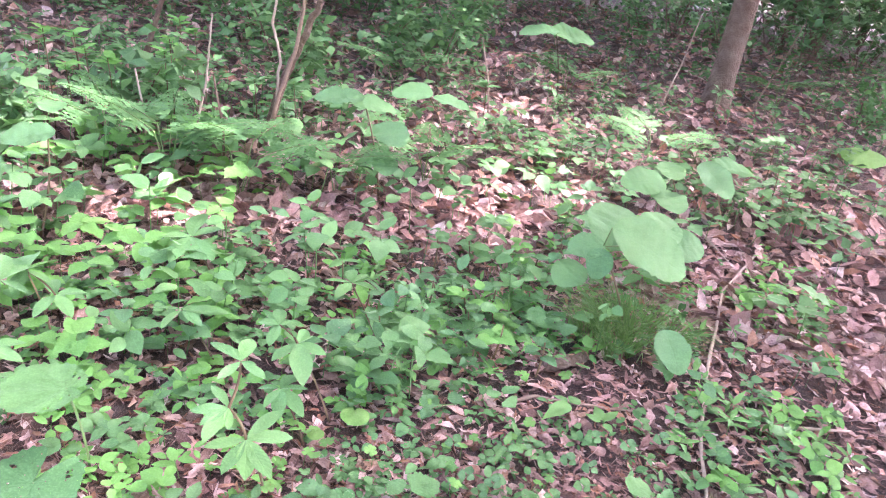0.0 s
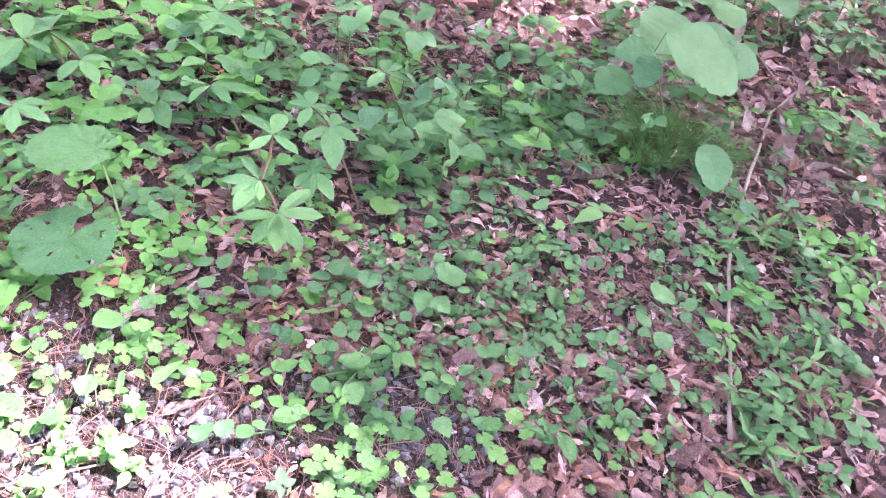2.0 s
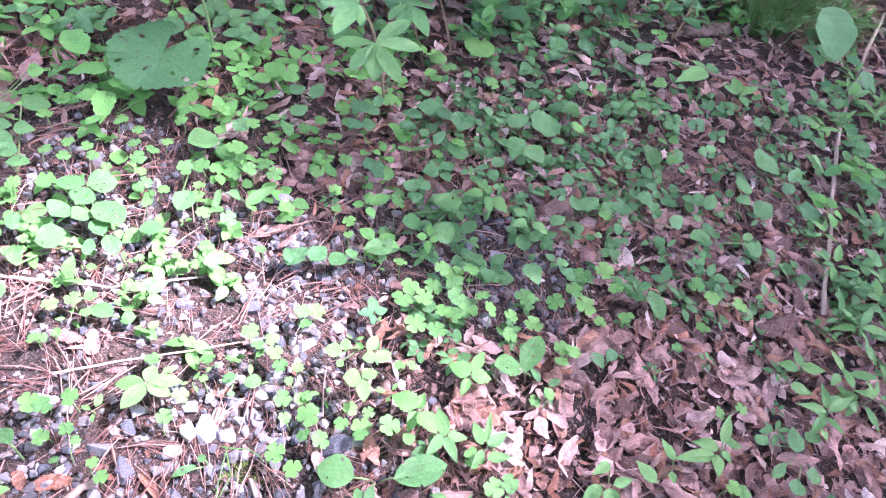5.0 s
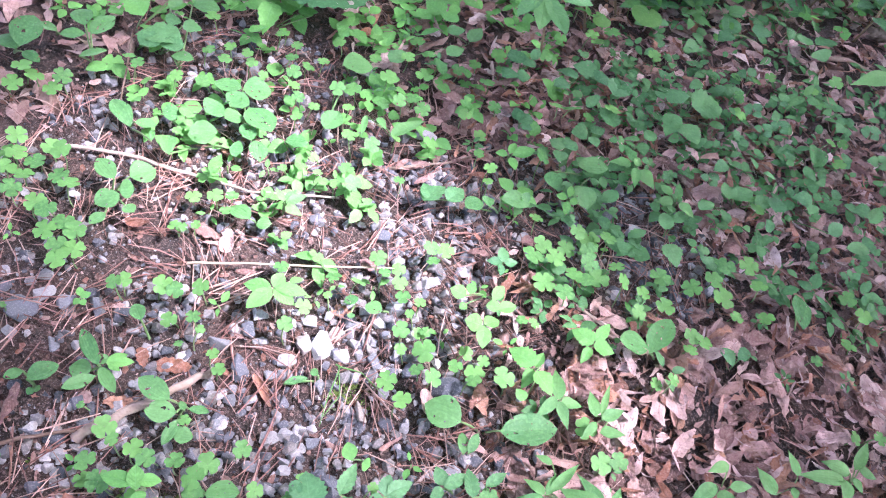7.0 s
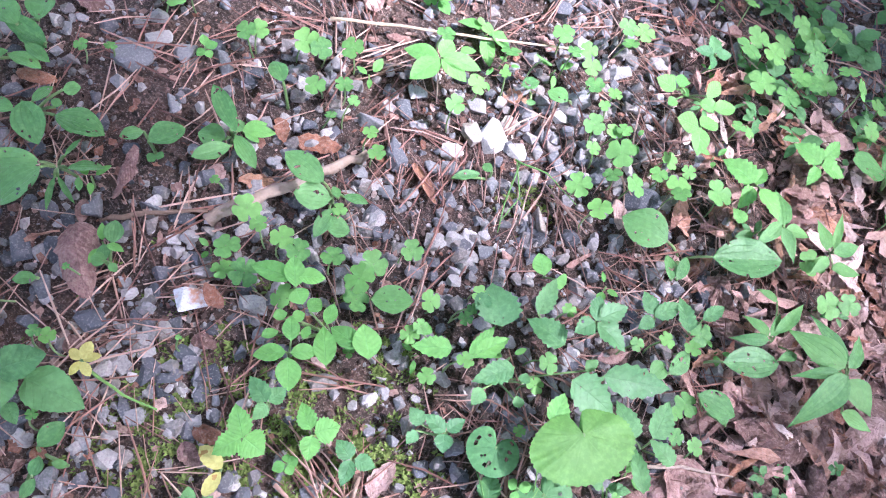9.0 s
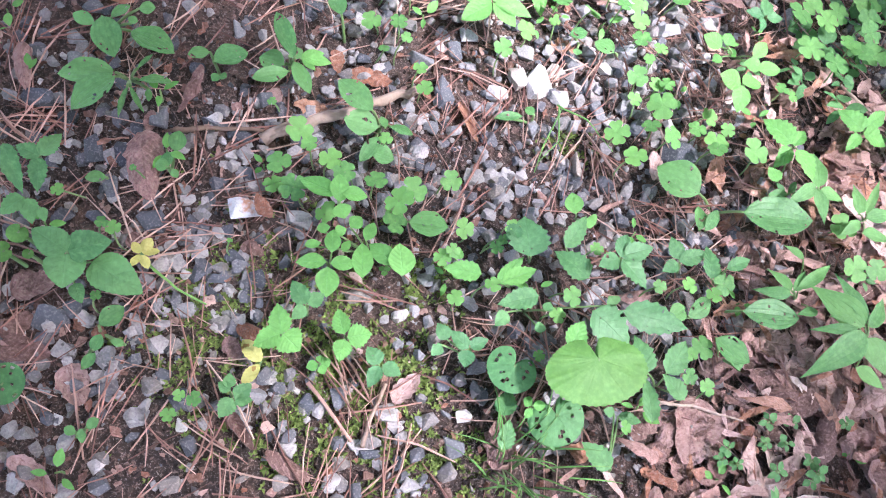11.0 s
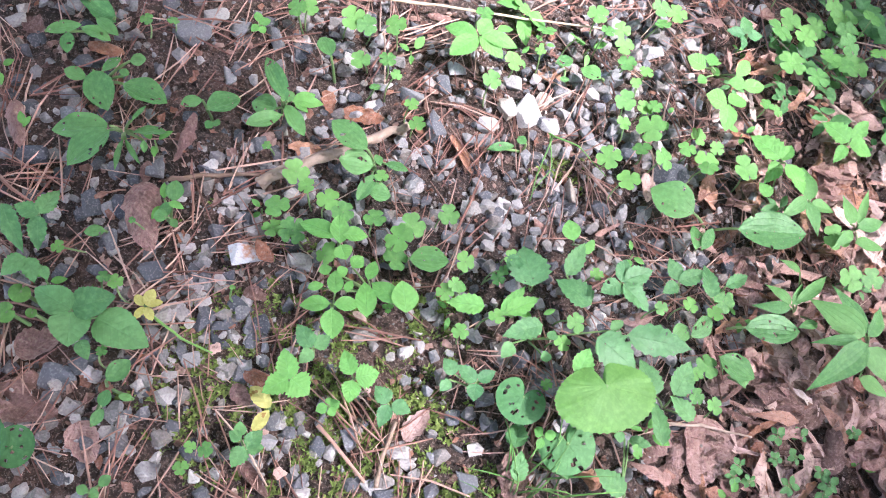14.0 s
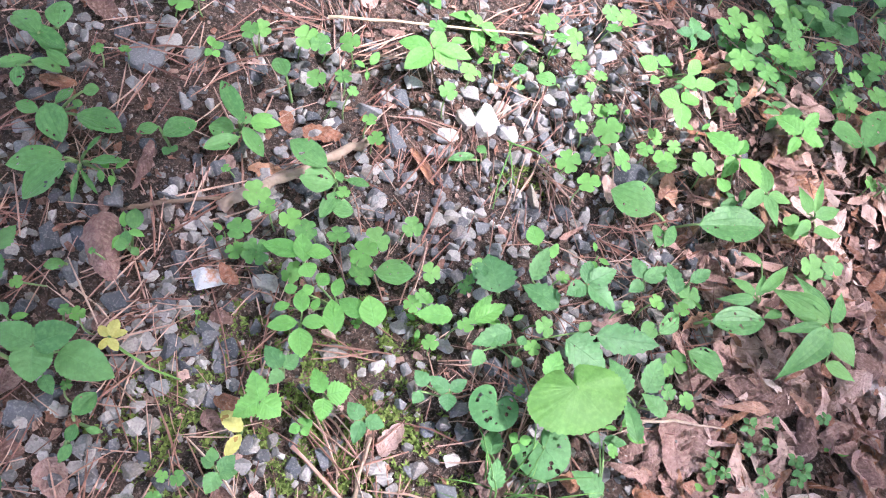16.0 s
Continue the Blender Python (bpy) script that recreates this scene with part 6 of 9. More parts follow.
clover_patch([(-0.652, 1.080, 0.032), (-0.615, 0.999, 0.028), (-0.591, 1.038, 0.027), (-0.580, 0.996, 0.028), (-0.626, 0.901, 0.027), (-0.514, 1.100, 0.026), (-0.483, 1.113, 0.026), (-0.474, 1.068, 0.029), (-0.451, 1.030, 0.032), (-0.434, 0.997, 0.026), (-0.414, 1.086, 0.026), (-0.437, 1.065, 0.029), (-0.691, 0.881, 0.028), (-0.663, 0.861, 0.024), (-0.715, 0.893, 0.025), (-0.588, 0.926, 0.030), (-0.412, 0.967, 0.027), (-0.379, 0.968, 0.025), (-0.395, 0.925, 0.024), (-0.455, 0.740, 0.025), (-0.521, 1.129, 0.026), (-0.226, 1.175, 0.040), (-0.182, 1.167, 0.042), (-0.240, 1.241, 0.036), (-0.276, 1.266, 0.035), (-0.272, 1.194, 0.032), (-0.283, 1.108, 0.039), (-0.267, 1.044, 0.027), (-0.239, 1.055, 0.030), (-0.222, 1.091, 0.031)])
clover_patch([(-0.194, 1.073, 0.035), (-0.332, 1.042, 0.037), (-0.354, 1.016, 0.033), (-0.316, 0.981, 0.026), (-0.290, 0.927, 0.031), (-0.289, 0.810, 0.023), (-0.306, 0.828, 0.019), (-0.236, 0.819, 0.033), (-0.266, 0.814, 0.023), (-0.266, 0.866, 0.030), (-0.243, 0.929, 0.035), (-0.114, 1.103, 0.031), (-0.066, 1.164, 0.033), (-0.070, 1.085, 0.031), (-0.168, 1.224, 0.034), (-0.143, 1.261, 0.030), (-0.147, 0.985, 0.034), (-0.024, 0.981, 0.028), (-0.019, 0.957, 0.022), (-0.056, 1.023, 0.023), (-0.167, 0.871, 0.023), (-0.210, 0.967, 0.022), (-0.491, 0.980, 0.021), (-0.553, 1.036, 0.025), (-0.530, 1.010, 0.026), (-0.559, 0.791, 0.019), (-0.326, 0.854, 0.020), (-0.335, 0.822, 0.024), (-0.363, 0.804, 0.019), (-0.332, 1.163, 0.028)])
clover_patch([(-0.411, 1.156, 0.030), (0.083, 1.242, 0.043), (0.049, 1.215, 0.035), (0.059, 1.054, 0.036), (0.070, 1.524, 0.035), (0.112, 1.572, 0.043), (0.077, 1.623, 0.047), (0.490, 1.199, 0.036), (0.502, 1.163, 0.033), (0.376, 1.762, 0.041), (0.914, 2.052, 0.055), (0.851, 2.013, 0.049), (0.089, 0.920, 0.029), (-0.463, 0.678, 0.029), (-0.431, 0.693, 0.030), (-0.407, 0.705, 0.024), (-0.404, 0.677, 0.021), (-0.432, 0.632, 0.018), (-0.452, 0.602, 0.023), (-0.450, 0.618, 0.020), (0.314, 0.814, 0.032), (0.338, 0.906, 0.043), (0.360, 0.854, 0.039), (0.399, 0.911, 0.039), (0.436, 0.947, 0.041), (0.463, 0.923, 0.048), (0.490, 0.889, 0.028), (0.543, 0.911, 0.032), (0.522, 0.975, 0.034), (0.344, 0.793, 0.026)])
clover_patch([(0.312, 0.852, 0.030), (0.504, 1.023, 0.043), (0.452, 0.986, 0.041), (0.367, 0.688, 0.025), (0.387, 0.697, 0.025), (0.741, 1.020, 0.036), (0.797, 1.013, 0.036), (0.712, 0.940, 0.034), (0.656, 0.882, 0.024), (0.434, 0.803, 0.035), (0.412, 0.805, 0.034), (0.413, 0.776, 0.029), (0.722, 0.748, 0.027), (0.764, 0.764, 0.027), (0.723, 0.601, 0.029), (0.746, 0.601, 0.031), (0.712, 1.051, 0.036)])
# larger stones
stone(-0.576, 0.390, 0.048, STONE_DARK, (0.87, -23))
stone(-0.563, 0.427, 0.032, STONE_PALE, (1.06, 36))
stone(-0.530, 0.429, 0.033, STONE_GREY, (0.99, 10))
stone(-0.489, 0.445, 0.045, STONE_GREY, (0.51, -51))
stone(-0.507, 0.363, 0.022, STONE_GREY, (1.14, 33))
stone(-0.541, 0.138, 0.040, STONE_DARK, (0.75, -46))
stone(-0.508, 0.153, 0.032, STONE_DARK, (0.91, 8))
stone(-0.588, 0.156, 0.023, STONE_DARK, (0.74, 30))
stone(-0.627, 0.157, 0.038, STONE_DARK, (0.75, 19))
stone(-0.504, 0.209, 0.034, STONE_DARK, (0.62, -65))
stone(-0.422, 0.246, 0.030, STONE_DARK, (0.78, 9))
stone(-0.456, 0.240, 0.039, STONE_DARK, (0.52, 31))
stone(-0.415, 0.219, 0.019, STONE_PALE, (1.00, 32))
stone(-0.394, 0.210, 0.017, STONE_PALE, (0.87, 30))
stone(-0.265, 0.392, 0.025, STONE_PALE, (1.03, -11))
stone(-0.282, 0.403, 0.023, STONE_GREY, (0.80, -43))
stone(-0.241, 0.357, 0.028, STONE_GREY, (0.92, 32))
stone(-0.254, 0.445, 0.050, STONE_DARK, (0.51, -49))
stone(-0.451, 0.452, 0.024, STONE_DARK, (0.96, 34))
stone(-0.306, 0.471, 0.045, STONE_GREY, (0.76, 34))
stone(-0.346, 0.566, 0.026, STONE_DARK, (0.95, 35))
stone(-0.363, 0.423, 0.024, STONE_DARK, (0.92, 33))
stone(-0.495, 0.110, 0.035, STONE_DARK, (0.66, -55))
stone(-0.370, 0.183, 0.021, STONE_PALE, (0.75, -10))
stone(-0.511, 0.289, 0.021, STONE_DARK, (1.01, 35))
stone(-0.618, 0.287, 0.017, STONE_DARK, (1.17, 32))
stone(-0.517, 0.184, 0.029, STONE_DARK, (0.71, -53))
stone(-0.594, 0.240, 0.021, STONE_DARK, (0.96, 35))
stone(-0.243, 0.396, 0.022, STONE_GREY, (0.99, 33))
stone(-0.158, 0.531, 0.051, STONE_PALE, (0.72, -52))
stone(-0.197, 0.488, 0.031, STONE_PALE, (0.85, 26))
stone(-0.123, 0.530, 0.029, STONE_PALE, (1.01, 33))
stone(-0.072, 0.541, 0.031, STONE_GREY, (0.90, -59))
stone(-0.194, 0.564, 0.032, STONE_PALE, (0.96, 21))
stone(0.008, 0.771, 0.036, STONE_PALE, (0.94, 22))
stone(-0.062, 0.459, 0.046, STONE_BROWN, (0.53, -36))
stone(-0.165, 0.365, 0.031, STONE_PALE, (0.84, 31))
stone(-0.184, 0.524, 0.040, STONE_BROWN, (0.70, -56))
stone(-0.148, 0.562, 0.024, STONE_BROWN, (1.26, -38))
stone(-0.130, 0.582, 0.028, STONE_GREY, (0.90, -37))
stone(-0.104, 0.574, 0.031, STONE_GREY, (0.91, -26))
stone(-0.078, 0.642, 0.036, STONE_GREY, (1.32, -59))
stone(-0.043, 0.720, 0.037, STONE_GREY, (0.73, 34))
stone(-0.092, 0.611, 0.028, STONE_PALE, (0.79, 32))
stone(-0.015, 0.548, 0.034, STONE_DARK, (0.76, -59))
stone(0.048, 0.548, 0.054, STONE_DARK, (0.74, 21))
stone(0.078, 0.560, 0.023, STONE_PALE, (1.27, -50))
stone(-0.209, 0.454, 0.025, STONE_GREY, (0.96, 33))
stone(-0.190, 0.466, 0.025, STONE_GREY, (0.89, 33))
stone(-0.133, 0.470, 0.026, STONE_GREY, (0.84, -46))
stone(-0.130, 0.389, 0.022, STONE_PALE, (1.50, -2))
stone(-0.120, 0.368, 0.022, STONE_PALE, (1.33, -63))
stone(-0.081, 0.445, 0.020, STONE_DARK, (0.95, 32))
stone(-0.106, 0.385, 0.021, STONE_DARK, (1.39, -64))
stone(0.255, 0.682, 0.031, STONE_PALE, (0.88, 31))
stone(0.037, 0.476, 0.026, STONE_GREY, (0.86, 32))
stone(-0.132, 0.343, 0.023, STONE_GREY, (0.84, 30))
stone(-0.080, 0.362, 0.025, STONE_GREY, (0.83, 31))
stone(-0.272, 0.543, 0.031, STONE_GREY, (0.98, 33))
stone(-0.274, 0.513, 0.030, STONE_DARK, (1.04, -64))
stone(-0.112, 0.480, 0.021, STONE_DARK, (0.98, 31))
stone(-0.099, 0.542, 0.023, STONE_PALE, (0.85, -59))
stone(-0.251, 0.501, 0.020, STONE_GREY, (1.04, 32))
stone(-0.217, 0.409, 0.022, STONE_GREY, (0.98, 32))
stone(-0.453, -0.038, 0.038, STONE_DARK, (0.87, 8))
stone(-0.441, -0.016, 0.025, STONE_DARK, (0.94, 28))
stone(-0.437, 0.105, 0.035, STONE_DARK, (0.79, 25))
stone(-0.393, 0.082, 0.021, STONE_PALE, (1.03, 31))
stone(-0.406, 0.094, 0.019, STONE_PALE, (0.75, -38))
stone(-0.375, 0.127, 0.017, STONE_PALE, (0.95, 30))
stone(-0.343, 0.088, 0.024, STONE_DARK, (0.64, 19))
stone(-0.338, 0.116, 0.028, STONE_DARK, (0.65, -12))
stone(-0.305, 0.110, 0.026, STONE_DARK, (0.79, -49))
stone(-0.317, 0.105, 0.030, STONE_DARK, (0.58, -48))
stone(-0.320, 0.054, 0.020, STONE_PALE, (0.86, 8))
stone(-0.196, 0.159, 0.022, STONE_PALE, (0.88, 30))
stone(-0.162, 0.050, 0.030, STONE_DARK, (0.79, -50))
stone(-0.185, 0.024, 0.028, STONE_DARK, (0.79, -40))
stone(-0.110, 0.061, 0.034, STONE_PALE, (0.63, 28))
stone(-0.071, 0.073, 0.018, STONE_GREY, (0.93, 29))
stone(-0.206, 0.032, 0.016, STONE_PALE, (0.83, 26))
stone(-0.348, 0.042, 0.024, STONE_GREY, (0.80, 29))
stone(-0.379, 0.004, 0.028, STONE_GREY, (0.52, -27))
stone(-0.366, 0.030, 0.013, STONE_PALE, (0.87, 32))
stone(-0.351, 0.000, 0.013, STONE_PALE, (0.75, 28))
stone(-0.371, -0.011, 0.013, STONE_PALE, (0.86, 28))
stone(-0.386, 0.096, 0.011, STONE_PALE, (0.97, 26))
stone(-0.393, 0.104, 0.020, STONE_DARK, (0.70, 30))
stone(-0.366, 0.090, 0.024, STONE_GREY, (0.78, 29))
stone(-0.374, 0.103, 0.020, STONE_PALE, (0.89, 30))
stone(-0.371, -0.039, 0.024, STONE_DARK, (1.02, -27))
stone(-0.331, -0.044, 0.018, STONE_GREY, (0.94, 29))
stone(-0.263, -0.045, 0.015, STONE_PALE, (0.85, -36))
stone(-0.283, -0.058, 0.020, STONE_PALE, (0.61, 8))
stone(-0.369, -0.064, 0.021, STONE_DARK, (0.90, 29))
stone(-0.414, -0.096, 0.017, STONE_GREY, (0.88, 28))
stone(-0.385, -0.113, 0.013, STONE_PALE, (0.91, 28))
stone(-0.415, 0.114, 0.015, STONE_PALE, (1.07, 28))
stone(-0.305, 0.194, 0.038, STONE_PALE, (0.81, 19))
stone(-0.148, 0.214, 0.022, STONE_PALE, (0.92, 30))
stone(-0.300, 0.067, 0.018, STONE_DARK, (0.64, 29))
stone(-0.120, 0.016, 0.018, STONE_PALE, (0.75, 26))
stone(-0.102, 0.016, 0.024, STONE_DARK, (0.62, 27))
stone(-0.341, 0.073, 0.019, STONE_DARK, (0.68, 27))
stone(-0.326, -0.032, 0.019, STONE_DARK, (0.65, -55))
stone(0.034, 0.308, 0.026, STONE_PALE, (0.74, 27))
stone(-0.032, 0.065, 0.034, STONE_DARK, (0.69, 26))
stone(-0.053, 0.094, 0.017, STONE_GREY, (0.79, 28))
stone(-0.071, 0.121, 0.021, STONE_DARK, (0.98, 27))
quartz = stone(-0.361, 0.165, 0.050, STONE_RUST, (0.75, 40))
quartz.matrix_basis = Matrix.Translation((0, 0, 0.011)) @ quartz.matrix_basis
stone(0.282, 1.019, 0.042, STONE_PALE)
stone(0.222, 1.030, 0.034, STONE_GREY)
stone(-0.169, 1.042, 0.045, STONE_PALE)
stone(-0.352, 1.160, 0.041, STONE_PALE)
stone(-0.154, 0.775, 0.033, STONE_DARK)
# clover leaves
clover_patch([(-0.735, 0.610, 0.036), (-0.706, 0.613, 0.036), (-0.664, 0.610, 0.036)])
clover_patch([(-0.699, 0.576, 0.036), (-0.631, 0.536, 0.036), (-0.604, 0.538, 0.036), (-0.580, 0.490, 0.036), (-0.578, 0.528, 0.036), (-0.658, 0.546, 0.036), (-0.727, 0.573, 0.036), (-0.696, 0.544, 0.036), (-0.703, 0.651, 0.036), (-0.675, 0.639, 0.036), (-0.619, 0.512, 0.036), (-0.554, 0.493, 0.036), (-0.562, 0.465, 0.036), (-0.757, 0.640, 0.036), (-0.756, 0.612, 0.036), (-0.636, 0.599, 0.036), (-0.823, 0.773, 0.036), (-0.846, 0.775, 0.036), (-0.788, 0.770, 0.036), (-0.786, 0.798, 0.036), (-0.843, 0.742, 0.036)])


# ---- thin leaning stems with a vine, behind the ferns ----
def thin_tree(points, radii, label, mat=BARK):
    ob = thing("sapling", label, "sapling", "thin stems", pose(points[0][0], points[0][1], lift(points[0][0], points[0][1])))
    base = Vector(points[0])
    pts = [Vector(q) - base for q in points]
    fine, rad = [], []
    for i in range(len(pts) - 1):
        for k in range(4):
            fine.append(pts[i].lerp(pts[i + 1], k / 4) + Vector(R.normal(0, radii[0] * 0.12, 3)))
            rad.append(radii[0] + (radii[1] - radii[0]) * (i + k / 4) / (len(pts) - 1))
    fine[0] = Vector((0, 0, -0.03))
    fine.append(pts[-1])
    rad.append(radii[1])
    part("trunk", tube(fine, rad, 10).mesh("trunk", mat), ob)
    return ob


thin_tree([(-0.462, 4.03, 0), (-0.418, 4.03, 0.174), (-0.359, 4.03, 0.415), (-0.298, 4.03, 0.588), (-0.25, 4.03, 0.711), (-0.209, 4.03, 0.831), (-0.05, 4.06, 1.5), (0.2, 4.2, 2.6), (0.3, 4.3, 3.6)], (0.026, 0.010), "leaning grey woodland sapling wrapped by a thin vine")
thin_tree([(-0.43, 4.0, 0), (-0.416, 4.0, 0.135), (-0.39, 4.0, 0.28), (-0.395, 4.0, 0.437), (-0.384, 4.0, 0.492), (-0.411, 4.0, 0.591), (-0.441, 4.0, 0.686), (-0.426, 4.0, 0.8), (-0.36, 4.0, 1.3), (-0.28, 4.1, 2.5)], (0.0085, 0.006), "thin pale climbing vine stem", TWIG)
thin_tree([(-0.44, 3.99, 0), (-0.415, 3.99, 0.138), (-0.377, 3.99, 0.33), (-0.347, 3.99, 0.441), (-0.318, 3.99, 0.534), (-0.295, 3.99, 0.71), (-0.284, 3.99, 0.824), (-0.15, 4.05, 1.4), (0.12, 4.16, 2.3)], (0.012, 0.008), "thin pale vine stem twisted along a sapling", TWIG)
thin_tree([(-1.414, 4.735, 0), (-1.351, 4.735, 0.134), (-1.277, 4.735, 0.301), (-1.25, 4.735, 0.406), (-1.195, 4.735, 0.596), (-1.1, 4.8, 1.4), (-1.0, 4.9, 2.6)], (0.022, 0.010), "slender brown woodland sapling with a leaning stem")
for sx, sy, ex, ey, tall in [(-0.95, 3.6, -1.0, 3.6, 0.45), (-0.55, 3.5, -0.62, 3.5, 0.5), (-1.5, 4.3, -1.58, 4.3, 0.5), (0.95, 5.2, 0.80, 5.2, 0.6), (2.6, 6.4, 2.75, 6.4, 0.9), (3.9, 7.3, 4.15, 7.3, 0.9), (-0.8, 3.9, -0.72, 3.9, 0.7)]:
    thin_tree([(sx, sy, 0), ((sx + ex) / 2 + 0.02, sy, tall * 0.5), (ex, ey, tall)], (0.007, 0.004), "thin bare dry shoot standing in the undergrowth", TWIG)


# ---- saplings with broad leaves ----
def broad_sapling(x, y, leaves, label, top):
    """leaves: (x, y, z, length, heading, pitch) in the world."""
    g = lift(x, y)
    ob = thing("broadleaf_sapling", label, "sapling", "broad-leaved saplings", pose(x, y, g))
    up = Vector((top[0] - x, top[1] - y, top[2]))
    part("stem", tube(bowed((0, 0, -0.01), up, (0.02, 0.01, 0), 6), [0.006 - 0.0005 * i for i in range(7)], 6).mesh("stem", RED_STALK), ob)
    for lx, ly, lz, length, heading, pitch in leaves:
        a = radians(heading)
        m = pose(lx - x, ly - y, lz, pitch + R.normal(0, 5), R.normal(0, 5), 0) @ pose(0, 0, 0, 0, 0, heading)
        foot = m @ Vector((0, -0.5 * length, 0))
        part("stalk", stalk_between(up, foot, 0.0022, STALK), ob)
        part("leaf", BROAD_ME[int(R.integers(3))], ob, m @ pose(0, -0.5 * length, 0) @ Matrix.Scale(length, 4))
    return ob


def fern(x, y, fronds, tall=0.26):
    """fronds: (heading, length)."""
    ob = thing("fern", "light-green feathery fern with finely cut level fronds", "fern", "ferns", pose(x, y, lift(x, y)))
    for heading, length in fronds:
        a = radians(heading)
        h = tall * R.uniform(0.8, 1.15)
        at = Vector((-math.sin(a) * 0.07, math.cos(a) * 0.07, h))
        rib, blades = frond(length, R)
        part("stalk", stalk_between((0, 0, -0.01), at, 0.003, STALK, (0, 0, 0.03)), ob)
        f = part("frond", blades.mesh("frond", FERN), ob, Matrix.Translation(at) @ pose(0, 0, 0, 8 + R.normal(0, 4), R.normal(0, 8), heading))
        part("rib", rib.mesh("rib", STALK), f)
    return ob


broad_sapling(1.155, 2.313, [(1.110, 2.625, 0.360, 0.287, -15, 28), (1.165, 2.374, 0.380, 0.315, -109, 28), (0.954, 2.444, 0.330, 0.143, 102, 28), (0.993, 2.379, 0.300, 0.126, 160, 28), (0.921, 2.464, 0.200, 0.148, 129, 28), (1.337, 2.739, 0.330, 0.236, -39, 28), (1.438, 2.697, 0.280, 0.182, -78, 28)], "sapling with very large pale-green round leaves", (1.018, 2.454, 0.330))
broad_sapling(1.319, 2.210, [(1.180, 2.016, 0.186, 0.157, 192, 20)], "small heart-leaved seedling beside a stick", (1.198, 2.082, 0.180))
broad_sapling(1.725, 3.349, [(1.456, 3.351, 0.320, 0.231, 102, 14), (1.663, 3.567, 0.330, 0.162, 12, 14), (1.594, 3.316, 0.250, 0.203, 192, 14)], "sapling with large oval pale-green leaves", (1.676, 3.553, 0.300))
broad_sapling(2.051, 3.590, [(1.956, 3.647, 0.310, 0.245, -141, 14), (2.140, 3.852, 0.330, 0.266, -78, 14)], "sapling with large oval pale-green leaves", (2.007, 3.826, 0.300))
broad_sapling(0.207, 3.430, [(-0.045, 3.604, 0.440, 0.245, 102, 14), (0.126, 3.583, 0.440, 0.226, -78, 14), (0.221, 3.390, 0.360, 0.195, -146, 14), (0.208, 3.336, 0.220, 0.149, 192, 14)], "sapling with large drooping pale-green leaves", (0.057, 3.822, 0.420))
broad_sapling(0.602, 4.434, [(0.335, 4.347, 0.370, 0.249, 75, 14), (0.570, 4.297, 0.350, 0.228, -100, 14)], "sapling with large drooping green leaves", (0.439, 4.355, 0.350))
broad_sapling(-1.048, 2.632, [(-1.119, 2.971, 0.420, 0.131, 12, 14), (-1.090, 2.682, 0.380, 0.187, 119, 14)], "sapling with large round pale-green leaves", (-1.098, 2.853, 0.380))
broad_sapling(1.692, 6.397, [(1.439, 6.467, 0.580, 0.365, 102, 14), (1.761, 6.613, 0.550, 0.416, -78, 14)], "far sapling with broad pale leaves", (1.587, 6.503, 0.550))
fern(-0.761, 3.306, [(100, 0.42), (65, 0.36), (10, 0.30), (-60, 0.36), (-95, 0.42), (-130, 0.36)], 0.28)
fern(-0.431, 3.275, [(80, 0.30), (-30, 0.30), (-85, 0.36)], 0.24)
fern(-1.107, 3.536, [(105, 0.34), (40, 0.30), (-80, 0.30)], 0.26)
fern(-0.005, 3.396, [(70, 0.28), (-40, 0.28), (-95, 0.30)], 0.20)
fern(4.356, 7.663, [(95, 0.50), (60, 0.40), (-70, 0.45), (-95, 0.50)], 0.22)
fern(2.007, 4.759, [(85, 0.42), (20, 0.36), (-80, 0.40)], 0.20)
fern(0.442, 3.812, [(95, 0.30), (0, 0.28), (-80, 0.32)], 0.20)
fern(1.771, 6.445, [(90, 0.40), (-80, 0.40), (10, 0.36)], 0.25)
fern(0.245, 5.750, [(90, 0.40), (-80, 0.40)], 0.25)


def shrub_by_leaves(x, y, stem, leaves, label, meshes=WHORL_ME):
    """stem: points over the foot; leaves: (x, y, height, length, heading, pitch) from the foot."""
    g = lift(x, y)
    ob = thing("shrub", label, "shrub", "young shrubs", pose(x, y, g))
    prev = Vector((0, 0, -0.01))
    for q in stem:
        part("stem", tube(bowed(prev, q, (0.006, 0.004, 0), 4), [0.0036, 0.0033, 0.003, 0.0028, 0.0026], 6).mesh("stem", RED_STALK), ob)
        prev = Vector(q)
    for lx, ly, lh, ll, hd, pt in leaves:
        part("leaf", meshes[int(R.integers(3))], ob, turned(lx, ly, lh, ll, pt, R.normal(0, 10), hd))
    return ob


